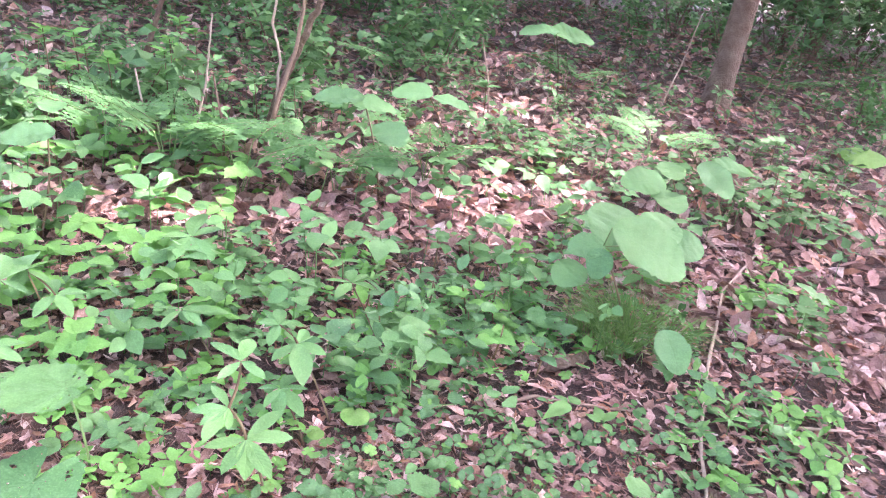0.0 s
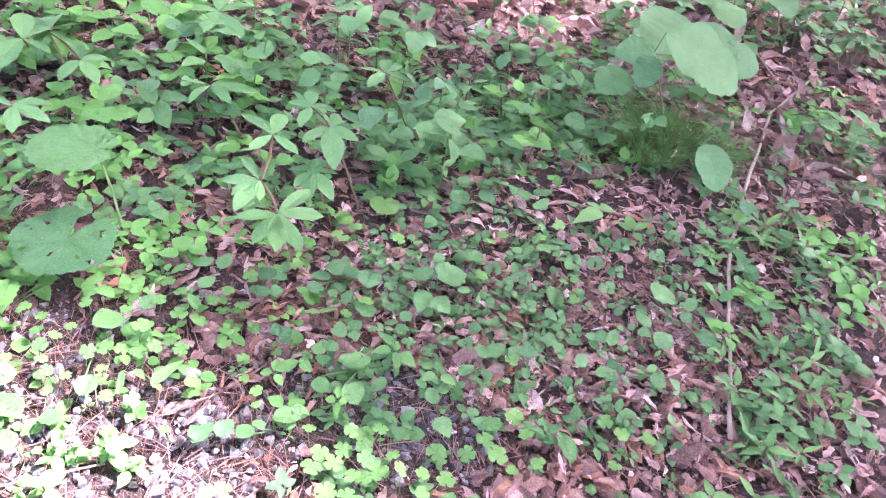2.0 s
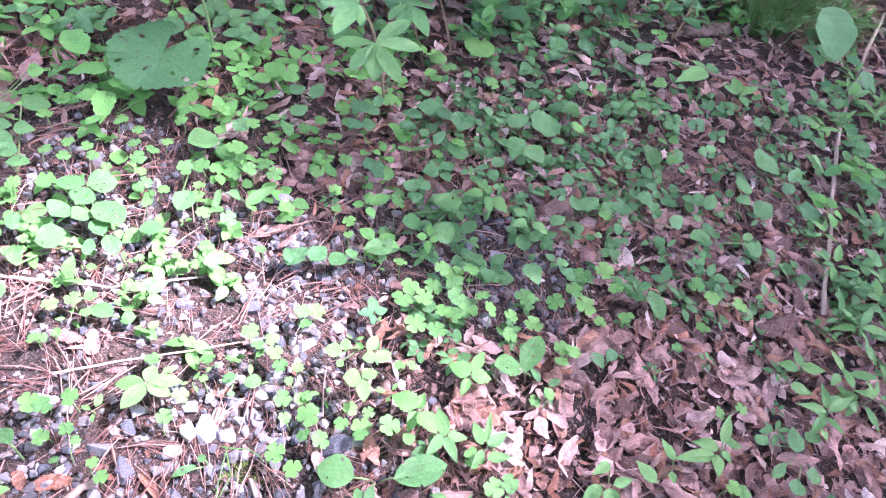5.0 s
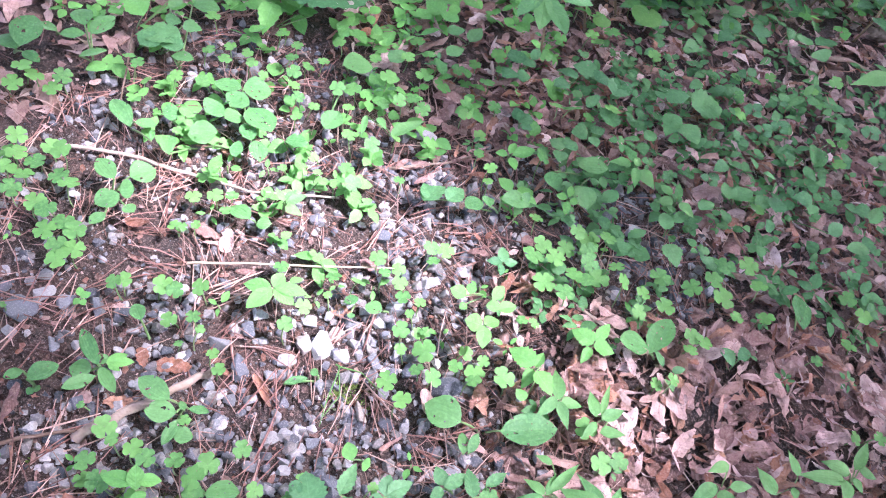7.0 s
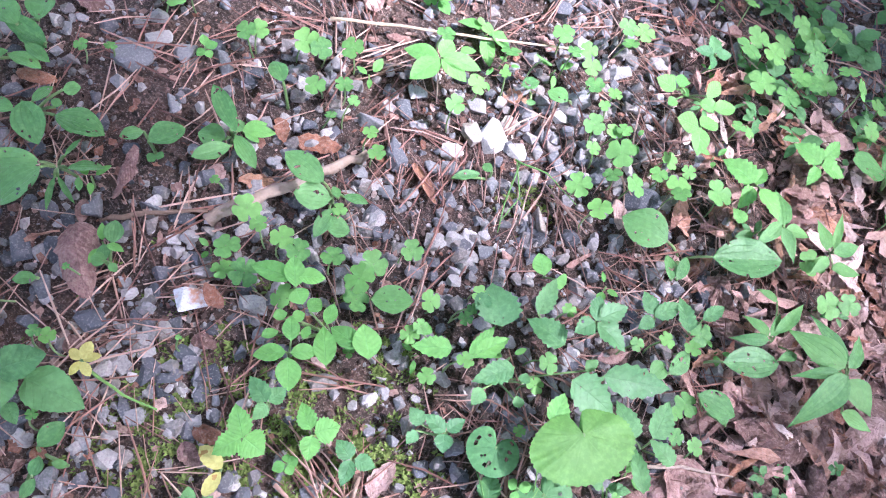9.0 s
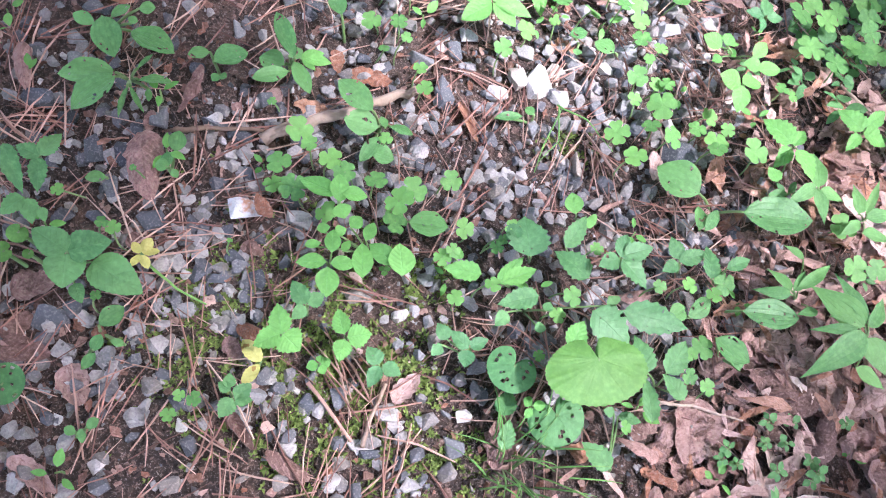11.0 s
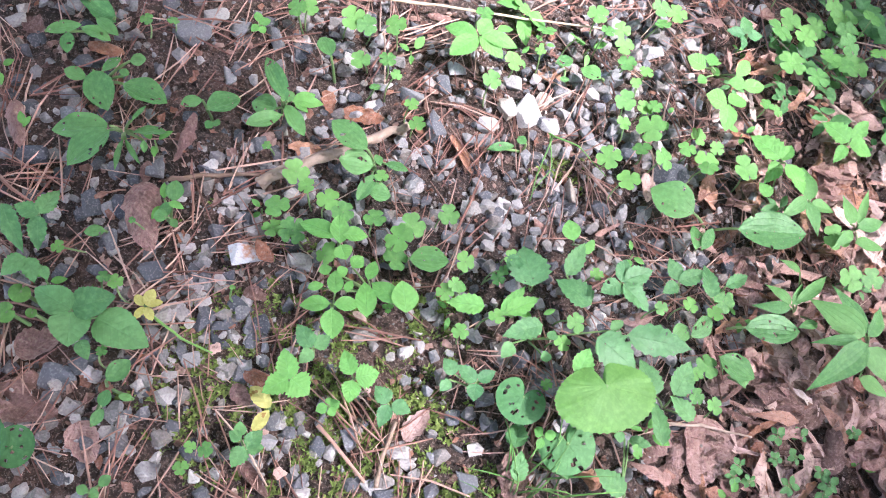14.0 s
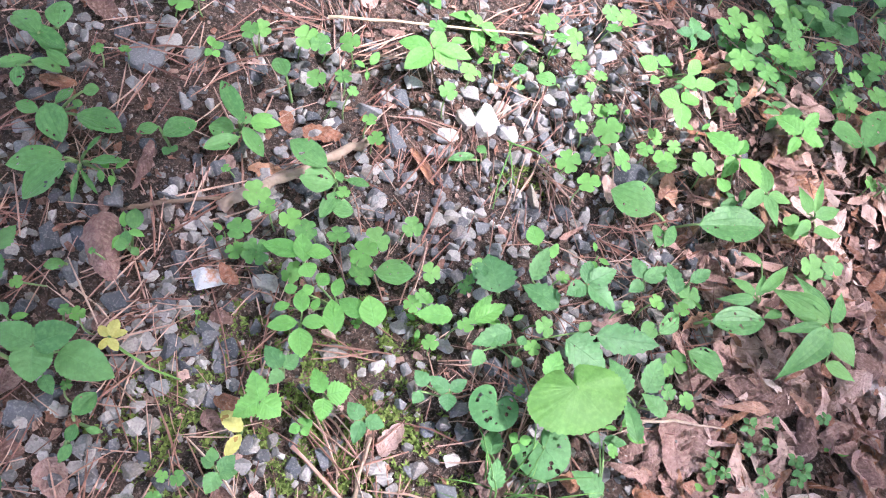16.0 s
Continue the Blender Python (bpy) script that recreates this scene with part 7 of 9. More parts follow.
shrub_by_leaves(-0.020, 1.420, [(-0.042, -0.072, 0.220), (-0.086, -0.057, 0.290), (-0.078, 0.022, 0.360)], [(-0.042, -0.072, 0.220, 0.092, 113, 2), (-0.042, -0.072, 0.220, 0.124, 167, 2), (-0.042, -0.072, 0.220, 0.120, -170, 2), (-0.042, -0.072, 0.220, 0.140, -149, 2), (-0.042, -0.072, 0.220, 0.105, -75, 2), (-0.042, -0.072, 0.220, 0.125, -28, 2), (-0.042, -0.072, 0.220, 0.071, -139, 2), (-0.086, -0.057, 0.290, 0.081, 104, 2), (-0.086, -0.057, 0.290, 0.116, 165, 2), (-0.086, -0.057, 0.290, 0.096, 34, 2), (-0.086, -0.057, 0.290, 0.078, -170, 2), (-0.086, -0.057, 0.290, 0.057, -24, 2), (-0.086, -0.057, 0.290, 0.078, 143, 2), (-0.078, 0.022, 0.360, 0.114, 47, 2), (-0.078, 0.022, 0.360, 0.089, 157, 2), (-0.078, 0.022, 0.360, 0.086, -131, 2), (-0.078, 0.022, 0.360, 0.037, -101, 2), (-0.078, 0.022, 0.360, 0.110, -3, 2), (-0.078, 0.022, 0.360, 0.057, 26, 2)], "young shrub with whorls of glossy bright-green leaves", SLIM_ME)
shrub_by_leaves(0.120, 1.700, [(-0.121, 0.091, 0.200), (-0.180, 0.145, 0.220)], [(-0.121, 0.091, 0.200, 0.110, 148, 2), (-0.121, 0.091, 0.200, 0.156, -167, 2), (-0.121, 0.091, 0.200, 0.087, -112, 2), (-0.121, 0.091, 0.200, 0.095, -12, 2), (-0.121, 0.091, 0.200, 0.091, 30, 2), (-0.121, 0.091, 0.200, 0.065, -35, 2), (-0.180, 0.145, 0.220, 0.071, 70, 2), (-0.180, 0.145, 0.220, 0.100, 171, 2), (-0.180, 0.145, 0.220, 0.054, -53, 2), (-0.180, 0.145, 0.220, 0.113, 8, 2)], "young shrub with pointed green leaves")
shrub_by_leaves(0.060, 1.600, [(-0.087, 0.078, 0.130)], [(-0.087, 0.078, 0.130, 0.062, 82, 2), (-0.087, 0.078, 0.130, 0.083, 157, 2), (-0.087, 0.078, 0.130, 0.115, -175, 2), (-0.087, 0.078, 0.130, 0.110, -140, 2), (-0.087, 0.078, 0.130, 0.076, -73, 2), (-0.087, 0.078, 0.130, 0.101, -19, 2)], "young shrub with drooping dark-green leaves")
shrub_by_leaves(0.300, 1.900, [(-0.175, 0.393, 0.140)], [(-0.175, 0.393, 0.140, 0.095, 88, 2), (-0.175, 0.393, 0.140, 0.112, 155, 2), (-0.175, 0.393, 0.140, 0.096, -92, 2), (-0.175, 0.393, 0.140, 0.102, -31, 2), (-0.175, 0.393, 0.140, 0.129, 4, 2)], "low shrub shoot with a whorl of pointed leaves")
shrub_by_leaves(-0.900, 2.000, [(0.161, -0.385, 0.200)], [(0.161, -0.385, 0.200, 0.097, -41, 2), (0.161, -0.385, 0.200, 0.093, -99, 2), (0.161, -0.385, 0.200, 0.115, -156, 2), (0.161, -0.385, 0.200, 0.075, 64, 2)], "leafy shrub with long pointed green leaves")
shrub_by_leaves(-1.000, 2.250, [(0.163, -0.342, 0.220)], [(0.163, -0.342, 0.220, 0.175, 178, 2), (0.163, -0.342, 0.220, 0.063, 146, 2), (0.163, -0.342, 0.220, 0.178, -11, 2), (0.163, -0.342, 0.220, 0.094, -111, 2), (0.163, -0.342, 0.220, 0.179, 23, 2)], "leafy shrub with long pointed green leaves")
shrub_by_leaves(-0.720, 1.950, [(-0.098, 0.069, 0.200), (0.006, 0.011, 0.160)], [(-0.098, 0.069, 0.200, 0.114, -24, 2), (-0.098, 0.069, 0.200, 0.107, -121, 2), (-0.098, 0.069, 0.200, 0.103, 52, 2), (-0.098, 0.069, 0.200, 0.127, -173, 2), (-0.098, 0.069, 0.200, 0.172, 20, 2), (0.006, 0.011, 0.160, 0.091, -44, 2), (0.006, 0.011, 0.160, 0.106, -136, 2), (0.006, 0.011, 0.160, 0.101, 167, 2), (0.006, 0.011, 0.160, 0.124, 28, 2)], "leafy shrub with broad green leaves")
shrub_by_leaves(-0.250, 2.200, [(-0.196, 0.224, 0.180)], [(-0.196, 0.224, 0.180, 0.110, 93, 2), (-0.196, 0.224, 0.180, 0.180, 171, 2), (-0.196, 0.224, 0.180, 0.193, -145, 2), (-0.196, 0.224, 0.180, 0.150, -36, 2), (-0.196, 0.224, 0.180, 0.232, 4, 2)], "dark-green shrub with broad lobed leaves")
shrub_by_leaves(-0.200, 1.850, [(-0.158, 0.112, 0.160)], [(-0.158, 0.112, 0.160, 0.088, 90, 2), (-0.158, 0.112, 0.160, 0.094, 154, 2), (-0.158, 0.112, 0.160, 0.105, -135, 2), (-0.158, 0.112, 0.160, 0.136, -83, 2), (-0.158, 0.112, 0.160, 0.099, -49, 2)], "dark-green shrub with broad dull leaves")
shrub_by_leaves(-1.413, 3.704, [(-0.030, -0.020, 0.550)], [(-0.030, -0.020, 0.550, 0.064, 75, 18), (-0.030, -0.020, 0.538, 0.072, 135, 18), (-0.030, -0.020, 0.526, 0.080, 195, 18), (-0.030, -0.020, 0.550, 0.088, 255, 18), (-0.030, -0.020, 0.538, 0.064, 315, 18), (-0.030, -0.020, 0.526, 0.072, 375, 18)], "upright sapling with fresh yellow-green leaves", LIGHT_ME)
shrub_by_leaves(-1.371, 3.953, [(-0.030, -0.020, 0.500)], [(-0.030, -0.020, 0.500, 0.063, 130, 18), (-0.030, -0.020, 0.488, 0.070, 190, 18), (-0.030, -0.020, 0.476, 0.078, 250, 18), (-0.030, -0.020, 0.500, 0.086, 310, 18), (-0.030, -0.020, 0.488, 0.063, 370, 18), (-0.030, -0.020, 0.476, 0.070, 430, 18)], "upright sapling with fresh yellow-green leaves", LIGHT_ME)
shrub_by_leaves(-1.273, 3.830, [(-0.030, -0.020, 0.450)], [(-0.030, -0.020, 0.450, 0.061, 150, 18), (-0.030, -0.020, 0.438, 0.068, 210, 18), (-0.030, -0.020, 0.426, 0.076, 270, 18), (-0.030, -0.020, 0.450, 0.083, 330, 18), (-0.030, -0.020, 0.438, 0.061, 390, 18), (-0.030, -0.020, 0.426, 0.068, 450, 18)], "upright sapling with fresh yellow-green leaves", LIGHT_ME)
shrub_by_leaves(-0.927, 4.230, [(-0.030, -0.020, 0.600)], [(-0.030, -0.020, 0.600, 0.064, 318, 18), (-0.030, -0.020, 0.588, 0.072, 378, 18), (-0.030, -0.020, 0.576, 0.080, 438, 18), (-0.030, -0.020, 0.600, 0.088, 498, 18), (-0.030, -0.020, 0.588, 0.064, 558, 18), (-0.030, -0.020, 0.576, 0.072, 618, 18)], "upright sapling with fresh yellow-green leaves", LIGHT_ME)
shrub_by_leaves(-0.850, 4.247, [(-0.030, -0.020, 0.550)], [(-0.030, -0.020, 0.550, 0.064, 345, 18), (-0.030, -0.020, 0.538, 0.072, 405, 18), (-0.030, -0.020, 0.526, 0.080, 465, 18), (-0.030, -0.020, 0.550, 0.088, 525, 18), (-0.030, -0.020, 0.538, 0.064, 585, 18), (-0.030, -0.020, 0.526, 0.072, 645, 18)], "upright sapling with fresh yellow-green leaves", LIGHT_ME)
shrub_by_leaves(-0.885, 3.883, [(-0.030, -0.020, 0.550)], [(-0.030, -0.020, 0.550, 0.054, 300, 18), (-0.030, -0.020, 0.538, 0.061, 360, 18), (-0.030, -0.020, 0.526, 0.068, 420, 18), (-0.030, -0.020, 0.550, 0.075, 480, 18), (-0.030, -0.020, 0.538, 0.054, 540, 18), (-0.030, -0.020, 0.526, 0.061, 600, 18)], "upright sapling with fresh yellow-green leaves", LIGHT_ME)
shrub_by_leaves(-0.899, 3.839, [(-0.030, -0.020, 0.500)], [(-0.030, -0.020, 0.500, 0.054, 290, 18), (-0.030, -0.020, 0.488, 0.061, 350, 18), (-0.030, -0.020, 0.476, 0.067, 410, 18), (-0.030, -0.020, 0.500, 0.074, 470, 18), (-0.030, -0.020, 0.488, 0.054, 530, 18), (-0.030, -0.020, 0.476, 0.061, 590, 18)], "upright sapling with fresh yellow-green leaves", LIGHT_ME)
shrub_by_leaves(-1.194, 3.909, [(-0.030, -0.020, 0.400)], [(-0.030, -0.020, 0.400, 0.066, 190, 18), (-0.030, -0.020, 0.388, 0.075, 250, 18), (-0.030, -0.020, 0.376, 0.083, 310, 18), (-0.030, -0.020, 0.400, 0.091, 370, 18), (-0.030, -0.020, 0.388, 0.066, 430, 18), (-0.030, -0.020, 0.376, 0.075, 490, 18)], "upright sapling with fresh yellow-green leaves", LIGHT_ME)
shrub_by_leaves(-1.308, 3.677, [(-0.030, -0.020, 0.400)], [(-0.030, -0.020, 0.400, 0.064, 115, 18), (-0.030, -0.020, 0.388, 0.072, 175, 18), (-0.030, -0.020, 0.376, 0.080, 235, 18), (-0.030, -0.020, 0.400, 0.088, 295, 18), (-0.030, -0.020, 0.388, 0.064, 355, 18), (-0.030, -0.020, 0.376, 0.072, 415, 18)], "upright sapling with fresh yellow-green leaves", LIGHT_ME)
shrub_by_leaves(-0.507, 4.158, [(-0.030, -0.020, 0.350)], [(-0.030, -0.020, 0.350, 0.078, 450, 18), (-0.030, -0.020, 0.338, 0.088, 510, 18), (-0.030, -0.020, 0.326, 0.098, 570, 18), (-0.030, -0.020, 0.350, 0.108, 630, 18), (-0.030, -0.020, 0.338, 0.078, 690, 18), (-0.030, -0.020, 0.326, 0.088, 750, 18)], "leafy green sapling of the undergrowth", HERB_ME)
shrub_by_leaves(-0.294, 4.162, [(-0.030, -0.020, 0.350)], [(-0.030, -0.020, 0.350, 0.083, 520, 18), (-0.030, -0.020, 0.338, 0.093, 580, 18), (-0.030, -0.020, 0.326, 0.104, 640, 18), (-0.030, -0.020, 0.350, 0.114, 700, 18), (-0.030, -0.020, 0.338, 0.083, 760, 18), (-0.030, -0.020, 0.326, 0.093, 820, 18)], "leafy green sapling of the undergrowth", HERB_ME)
shrub_by_leaves(-0.808, 4.039, [(-0.030, -0.020, 0.300)], [(-0.030, -0.020, 0.300, 0.077, 340, 18), (-0.030, -0.020, 0.288, 0.087, 400, 18), (-0.030, -0.020, 0.276, 0.097, 460, 18), (-0.030, -0.020, 0.300, 0.106, 520, 18), (-0.030, -0.020, 0.288, 0.077, 580, 18), (-0.030, -0.020, 0.276, 0.087, 640, 18)], "leafy green sapling of the undergrowth", HERB_ME)
shrub_by_leaves(-0.781, 4.162, [(-0.030, -0.020, 0.400)], [(-0.030, -0.020, 0.400, 0.074, 360, 18), (-0.030, -0.020, 0.388, 0.083, 420, 18), (-0.030, -0.020, 0.376, 0.092, 480, 18), (-0.030, -0.020, 0.400, 0.101, 540, 18), (-0.030, -0.020, 0.388, 0.074, 600, 18), (-0.030, -0.020, 0.376, 0.083, 660, 18)], "leafy green sapling of the undergrowth", HERB_ME)
shrub_by_leaves(0.905, 5.194, [(-0.030, -0.020, 0.300)], [(-0.030, -0.020, 0.300, 0.097, 860, 18), (-0.030, -0.020, 0.288, 0.109, 920, 18), (-0.030, -0.020, 0.276, 0.121, 980, 18), (-0.030, -0.020, 0.300, 0.133, 1040, 18), (-0.030, -0.020, 0.288, 0.097, 1100, 18), (-0.030, -0.020, 0.276, 0.109, 1160, 18)], "leafy green sapling of the undergrowth", HERB_ME)
shrub_by_leaves(3.237, 9.078, [(-0.030, -0.020, 0.400)], [(-0.030, -0.020, 0.400, 0.163, 1140, 18), (-0.030, -0.020, 0.388, 0.183, 1200, 18), (-0.030, -0.020, 0.376, 0.204, 1260, 18), (-0.030, -0.020, 0.400, 0.224, 1320, 18), (-0.030, -0.020, 0.388, 0.163, 1380, 18), (-0.030, -0.020, 0.376, 0.183, 1440, 18)], "leafy green sapling of the undergrowth", HERB_ME)
shrub_by_leaves(2.744, 4.560, [(-0.030, -0.020, 0.350)], [(-0.030, -0.020, 0.350, 0.084, 1375, 18), (-0.030, -0.020, 0.338, 0.094, 1435, 18), (-0.030, -0.020, 0.326, 0.105, 1495, 18), (-0.030, -0.020, 0.350, 0.115, 1555, 18), (-0.030, -0.020, 0.338, 0.084, 1615, 18), (-0.030, -0.020, 0.326, 0.094, 1675, 18)], "leafy green sapling of the undergrowth", HERB_ME)
shrub_by_leaves(2.646, 4.247, [(-0.030, -0.020, 0.250)], [(-0.030, -0.020, 0.250, 0.085, 1380, 18), (-0.030, -0.020, 0.238, 0.096, 1440, 18), (-0.030, -0.020, 0.226, 0.107, 1500, 18), (-0.030, -0.020, 0.250, 0.117, 1560, 18), (-0.030, -0.020, 0.238, 0.085, 1620, 18), (-0.030, -0.020, 0.226, 0.096, 1680, 18)], "leafy green sapling of the undergrowth", HERB_ME)
shrub_by_leaves(2.596, 3.968, [(-0.030, -0.020, 0.200)], [(-0.030, -0.020, 0.200, 0.075, 1400, 18), (-0.030, -0.020, 0.188, 0.085, 1460, 18), (-0.030, -0.020, 0.176, 0.094, 1520, 18), (-0.030, -0.020, 0.200, 0.103, 1580, 18), (-0.030, -0.020, 0.188, 0.075, 1640, 18), (-0.030, -0.020, 0.176, 0.085, 1700, 18)], "leafy green sapling of the undergrowth", HERB_ME)
shrub_by_leaves(2.310, 3.728, [(-0.030, -0.020, 0.150)], [(-0.030, -0.020, 0.150, 0.070, 1345, 18), (-0.030, -0.020, 0.138, 0.079, 1405, 18), (-0.030, -0.020, 0.126, 0.088, 1465, 18), (-0.030, -0.020, 0.150, 0.096, 1525, 18), (-0.030, -0.020, 0.138, 0.070, 1585, 18), (-0.030, -0.020, 0.126, 0.079, 1645, 18)], "leafy green sapling of the undergrowth", HERB_ME)
for i in range(30):
    sx, sy = R.uniform(0.0, 0.95), R.uniform(1.95, 2.85)
    if (sx - 1.0) ** 2 + (sy - 2.2) ** 2 < 0.05:
        continue
    kind = (HERB_ME, WHORL_ME, LIGHT_ME, SMOOTH_DARK_ME, DARK_ME)[i % 5]
    h, count, a0 = R.uniform(0.05, 0.17), int(R.integers(3, 6)), R.uniform(0, 360)
    shrub_by_leaves(sx, sy, [(R.normal(0, 0.015), R.normal(0, 0.015), h)], [(R.normal(0, 0.012), R.normal(0, 0.012), h * R.uniform(0.55, 1.0), R.uniform(0.045, 0.095), a0 + 360 * q / count + R.normal(0, 20), R.normal(6, 12)) for q in range(count)], "low woodland shoot with a few uneven green leaves", kind)



# ---- grass tufts ----
def grass_tuft(x, y, clumps, count, length, spread, label):
    """Clumps of thin arching blades round a foot."""
    ob = thing("grass_tuft", label, "grass", "grass tufts", pose(x, y, lift(x, y)))
    for _ in range(clumps):
        a, d = R.uniform(0, 6.28), abs(R.normal(0, spread))
        root = Vector((math.cos(a) * d, math.sin(a) * d, -0.003))
        blades = []
        for _ in range(count):
            foot = root + Vector((R.normal(0, 0.012), R.normal(0, 0.012), 0))
            b = a + R.normal(0, 0.9)
            tip = foot + Vector((math.cos(b), math.sin(b), 0)) * length * R.uniform(0.2, 0.9) + Vector((0, 0, length * R.uniform(0.3, 0.8)))
            blades.append(tube(bowed(foot, tip, (0, 0, length * 0.22), 4), [0.0011, 0.0012, 0.001, 0.0007, 0.0002], 3))
        part("clump", joined(blades).mesh("clump", GRASS), ob)
    return ob


grass_tuft(1.17, 2.36, 16, 42, 0.24, 0.10, "dense tuft of fine dark-green woodland grass")
grass_tuft(0.02, 0.07, 4, 8, 0.10, 0.02, "small tuft of fine green grass under leaves")


# ---- sticks and bark ----
stick([(2.135, 3.343, 0.030), (1.755, 2.863, 0.030), (1.383, 2.123, 0.030), (1.196, 1.693, 0.030), (1.064, 1.241, 0.030), (1.006, 1.059, 0.030)], (0.0060, 0.0050), TWIG, "long pale fallen stick lying on leaf litter")
stick([(0.793, 2.073, 0.020), (0.872, 2.114, 0.020), (0.952, 2.174, 0.020)], (0.0180, 0.0210), BARK, "short rotten dark branch stub with a broken end", "branch_stub")
stick([(2.122, 3.097, 0.020), (2.394, 3.091, 0.020)], (0.0300, 0.0300), BARK, "dark rotten log half sunk in leaf litter", "log")
stick([(0.645, 1.876, 0.015), (0.741, 1.921, 0.015), (0.938, 1.892, 0.015), (1.085, 1.888, 0.015)], (0.0070, 0.0040), TWIG, "thin dark crooked twig on leaf litter")
stick([(0.682, 1.147, 0.015), (0.763, 1.148, 0.015), (0.881, 1.128, 0.015)], (0.0040, 0.0030), TWIG, "thin bent twig on leaf litter")
stick([(1.459, 1.878, 0.020), (1.800, 1.906, 0.020)], (0.0060, 0.0040), TWIG, "thin grey twig on leaf litter")
stick([(1.916, 3.643, 0.030), (1.910, 3.134, 0.030)], (0.0060, 0.0040), TWIG, "crooked brown twig on leaf litter")
stick([(-1.268, 2.597, 0.080), (-1.048, 2.395, 0.080)], (0.0080, 0.0050), TWIG, "pale dry stick in the undergrowth")
stick([(-0.398, 0.253, 0.012), (-0.359, 0.309, 0.012), (-0.317, 0.374, 0.012), (-0.284, 0.426, 0.012)], (0.0075, 0.0055), TWIG, "weathered brown branch piece on the gravel")
stick([(-0.489, 0.198, 0.010), (-0.453, 0.231, 0.010), (-0.401, 0.264, 0.010)], (0.0032, 0.0020), TWIG, "thin brown twig on the gravel")
thing("bark_strip", "strip of orange-brown bark curled on gravel", "bark", m=turned(-0.207, 0.426, lift(-0.207, 0.426) + 0.008, 0.062, 0, 5, -130), data=dry_leaf(501, 0.26, 1.3, 0.15, 0.2, 12, 2, 0.01).mesh("bark_strip", RUST_LEAF))
stick([(-0.409, 0.563, 0.022), (-0.330, 0.606, 0.022), (-0.224, 0.655, 0.022), (-0.094, 0.716, 0.022)], (0.0022, 0.0012), STRAW, "long pale dry straw across the gravel", "straw")
stick([(-0.113, 0.017, 0.012), (-0.120, 0.047, 0.012), (-0.125, 0.086, 0.012)], (0.0026, 0.0018), TWIG, "thin pale twig on moss")
stick([(-0.196, 0.045, 0.012), (-0.125, 0.016, 0.012)], (0.0022, 0.0016), NEEDLE, "thin reddish twig on moss")
stick([(-0.714, 0.681, 0.012), (-0.620, 0.719, 0.012), (-0.500, 0.736, 0.012), (-0.398, 0.748, 0.012), (-0.253, 0.810, 0.012)], (0.0035, 0.0022), TWIG, "long thin dark twig across the gravel")
stick([(-0.200, 0.926, 0.012), (-0.107, 0.994, 0.012), (-0.024, 1.093, 0.012)], (0.0030, 0.0020), TWIG, "thin forked pale twig on needles")
stick([(-0.766, 0.979, 0.030), (-0.668, 0.781, 0.030)], (0.0020, 0.0015), TWIG, "thin grey twig leaning over soil")
stick([(0.166, 0.781, 0.012), (0.239, 0.767, 0.012), (0.305, 0.756, 0.012)], (0.0030, 0.0020), TWIG, "thin brown twig on litter")
stick([(0.175, 0.800, 0.012), (0.231, 0.784, 0.012), (0.285, 0.768, 0.012)], (0.0028, 0.0020), TWIG, "thin brown twig on litter")
stick([(0.137, 0.221, 0.020), (0.187, 0.246, 0.020), (0.248, 0.264, 0.020)], (0.0022, 0.0012), TWIG, "thin pale twig on dead leaves")
stick([(0.202, 0.792, 0.012), (0.278, 0.779, 0.012)], (0.0030, 0.0020), TWIG, "thin pale twig under clover leaves")
stick([(-0.122, 0.497, 0.035), (-0.080, 0.501, 0.035), (-0.033, 0.480, 0.035)], (0.0012, 0.0006), GRASS, "arching green grass blade on gravel", "grass")
stick([(-0.115, 0.499, 0.030), (-0.111, 0.441, 0.030), (-0.104, 0.401, 0.030)], (0.0010, 0.0006), GRASS, "arching green grass blade on gravel", "grass")
stick([(-0.119, 0.503, 0.025), (-0.097, 0.461, 0.025), (-0.106, 0.420, 0.025)], (0.0010, 0.0006), GRASS, "arching green grass blade on gravel", "grass")
stick([(-0.406, 0.060, 0.020), (-0.367, 0.054, 0.020), (-0.330, 0.056, 0.020)], (0.0016, 0.0010), GRASS, "fallen green stalk on the gravel", "grass")


# ---- small plants between ----
def free_spot(r, box, keep):
    while True:
        x, y = r.uniform(box[0], box[1]), r.uniform(box[2], box[3])
        if keep(x, y):
            return x, y


def copies(build, count, spots, tilt=6.0):
    """A few plants built once, then copied to their spots."""
    made = [build(-40.0 - i, -40.0) for i in range(5)]
    for k, (x, y, s) in enumerate(spots):
        src = made[k % 5]
        m = pose(x, y, lift(x, y), R.normal(0, tilt), R.normal(0, tilt), R.uniform(0, 360))
        ob = src if k < 5 else copy_thing(src, m)
        ob.matrix_basis = m @ Matrix.Scale(s, 4)


def sprig(name, label, category, group, meshes, mat, count, length, height, tall):
    def build(x, y):
        ob = thing(name, label, category, group, pose(x, y, 0))
        h = height * R.uniform(0.8, 1.3)
        part("stem", tube(bowed((0, 0, -0.02), (0.006, 0.004, h), (0.004, 0, 0), 3), [0.0016, 0.0014, 0.0012, 0.001]).mesh("stem", mat), ob)
        for dx, dy, lh, ll, hd, pt in spray(count, length, R, h * 0.9, 0.006, tall, jitter=18):
            part("leaf", meshes[int(R.integers(3))], ob, turned(dx + 0.005, dy + 0.003, lh, ll, pt, R.normal(0, 10), hd))
        return ob
    return build


def spots(r, count, box, keep, lo=0.75, hi=1.25):
    return [(*free_spot(r, box, keep), r.uniform(lo, hi)) for _ in range(count)]


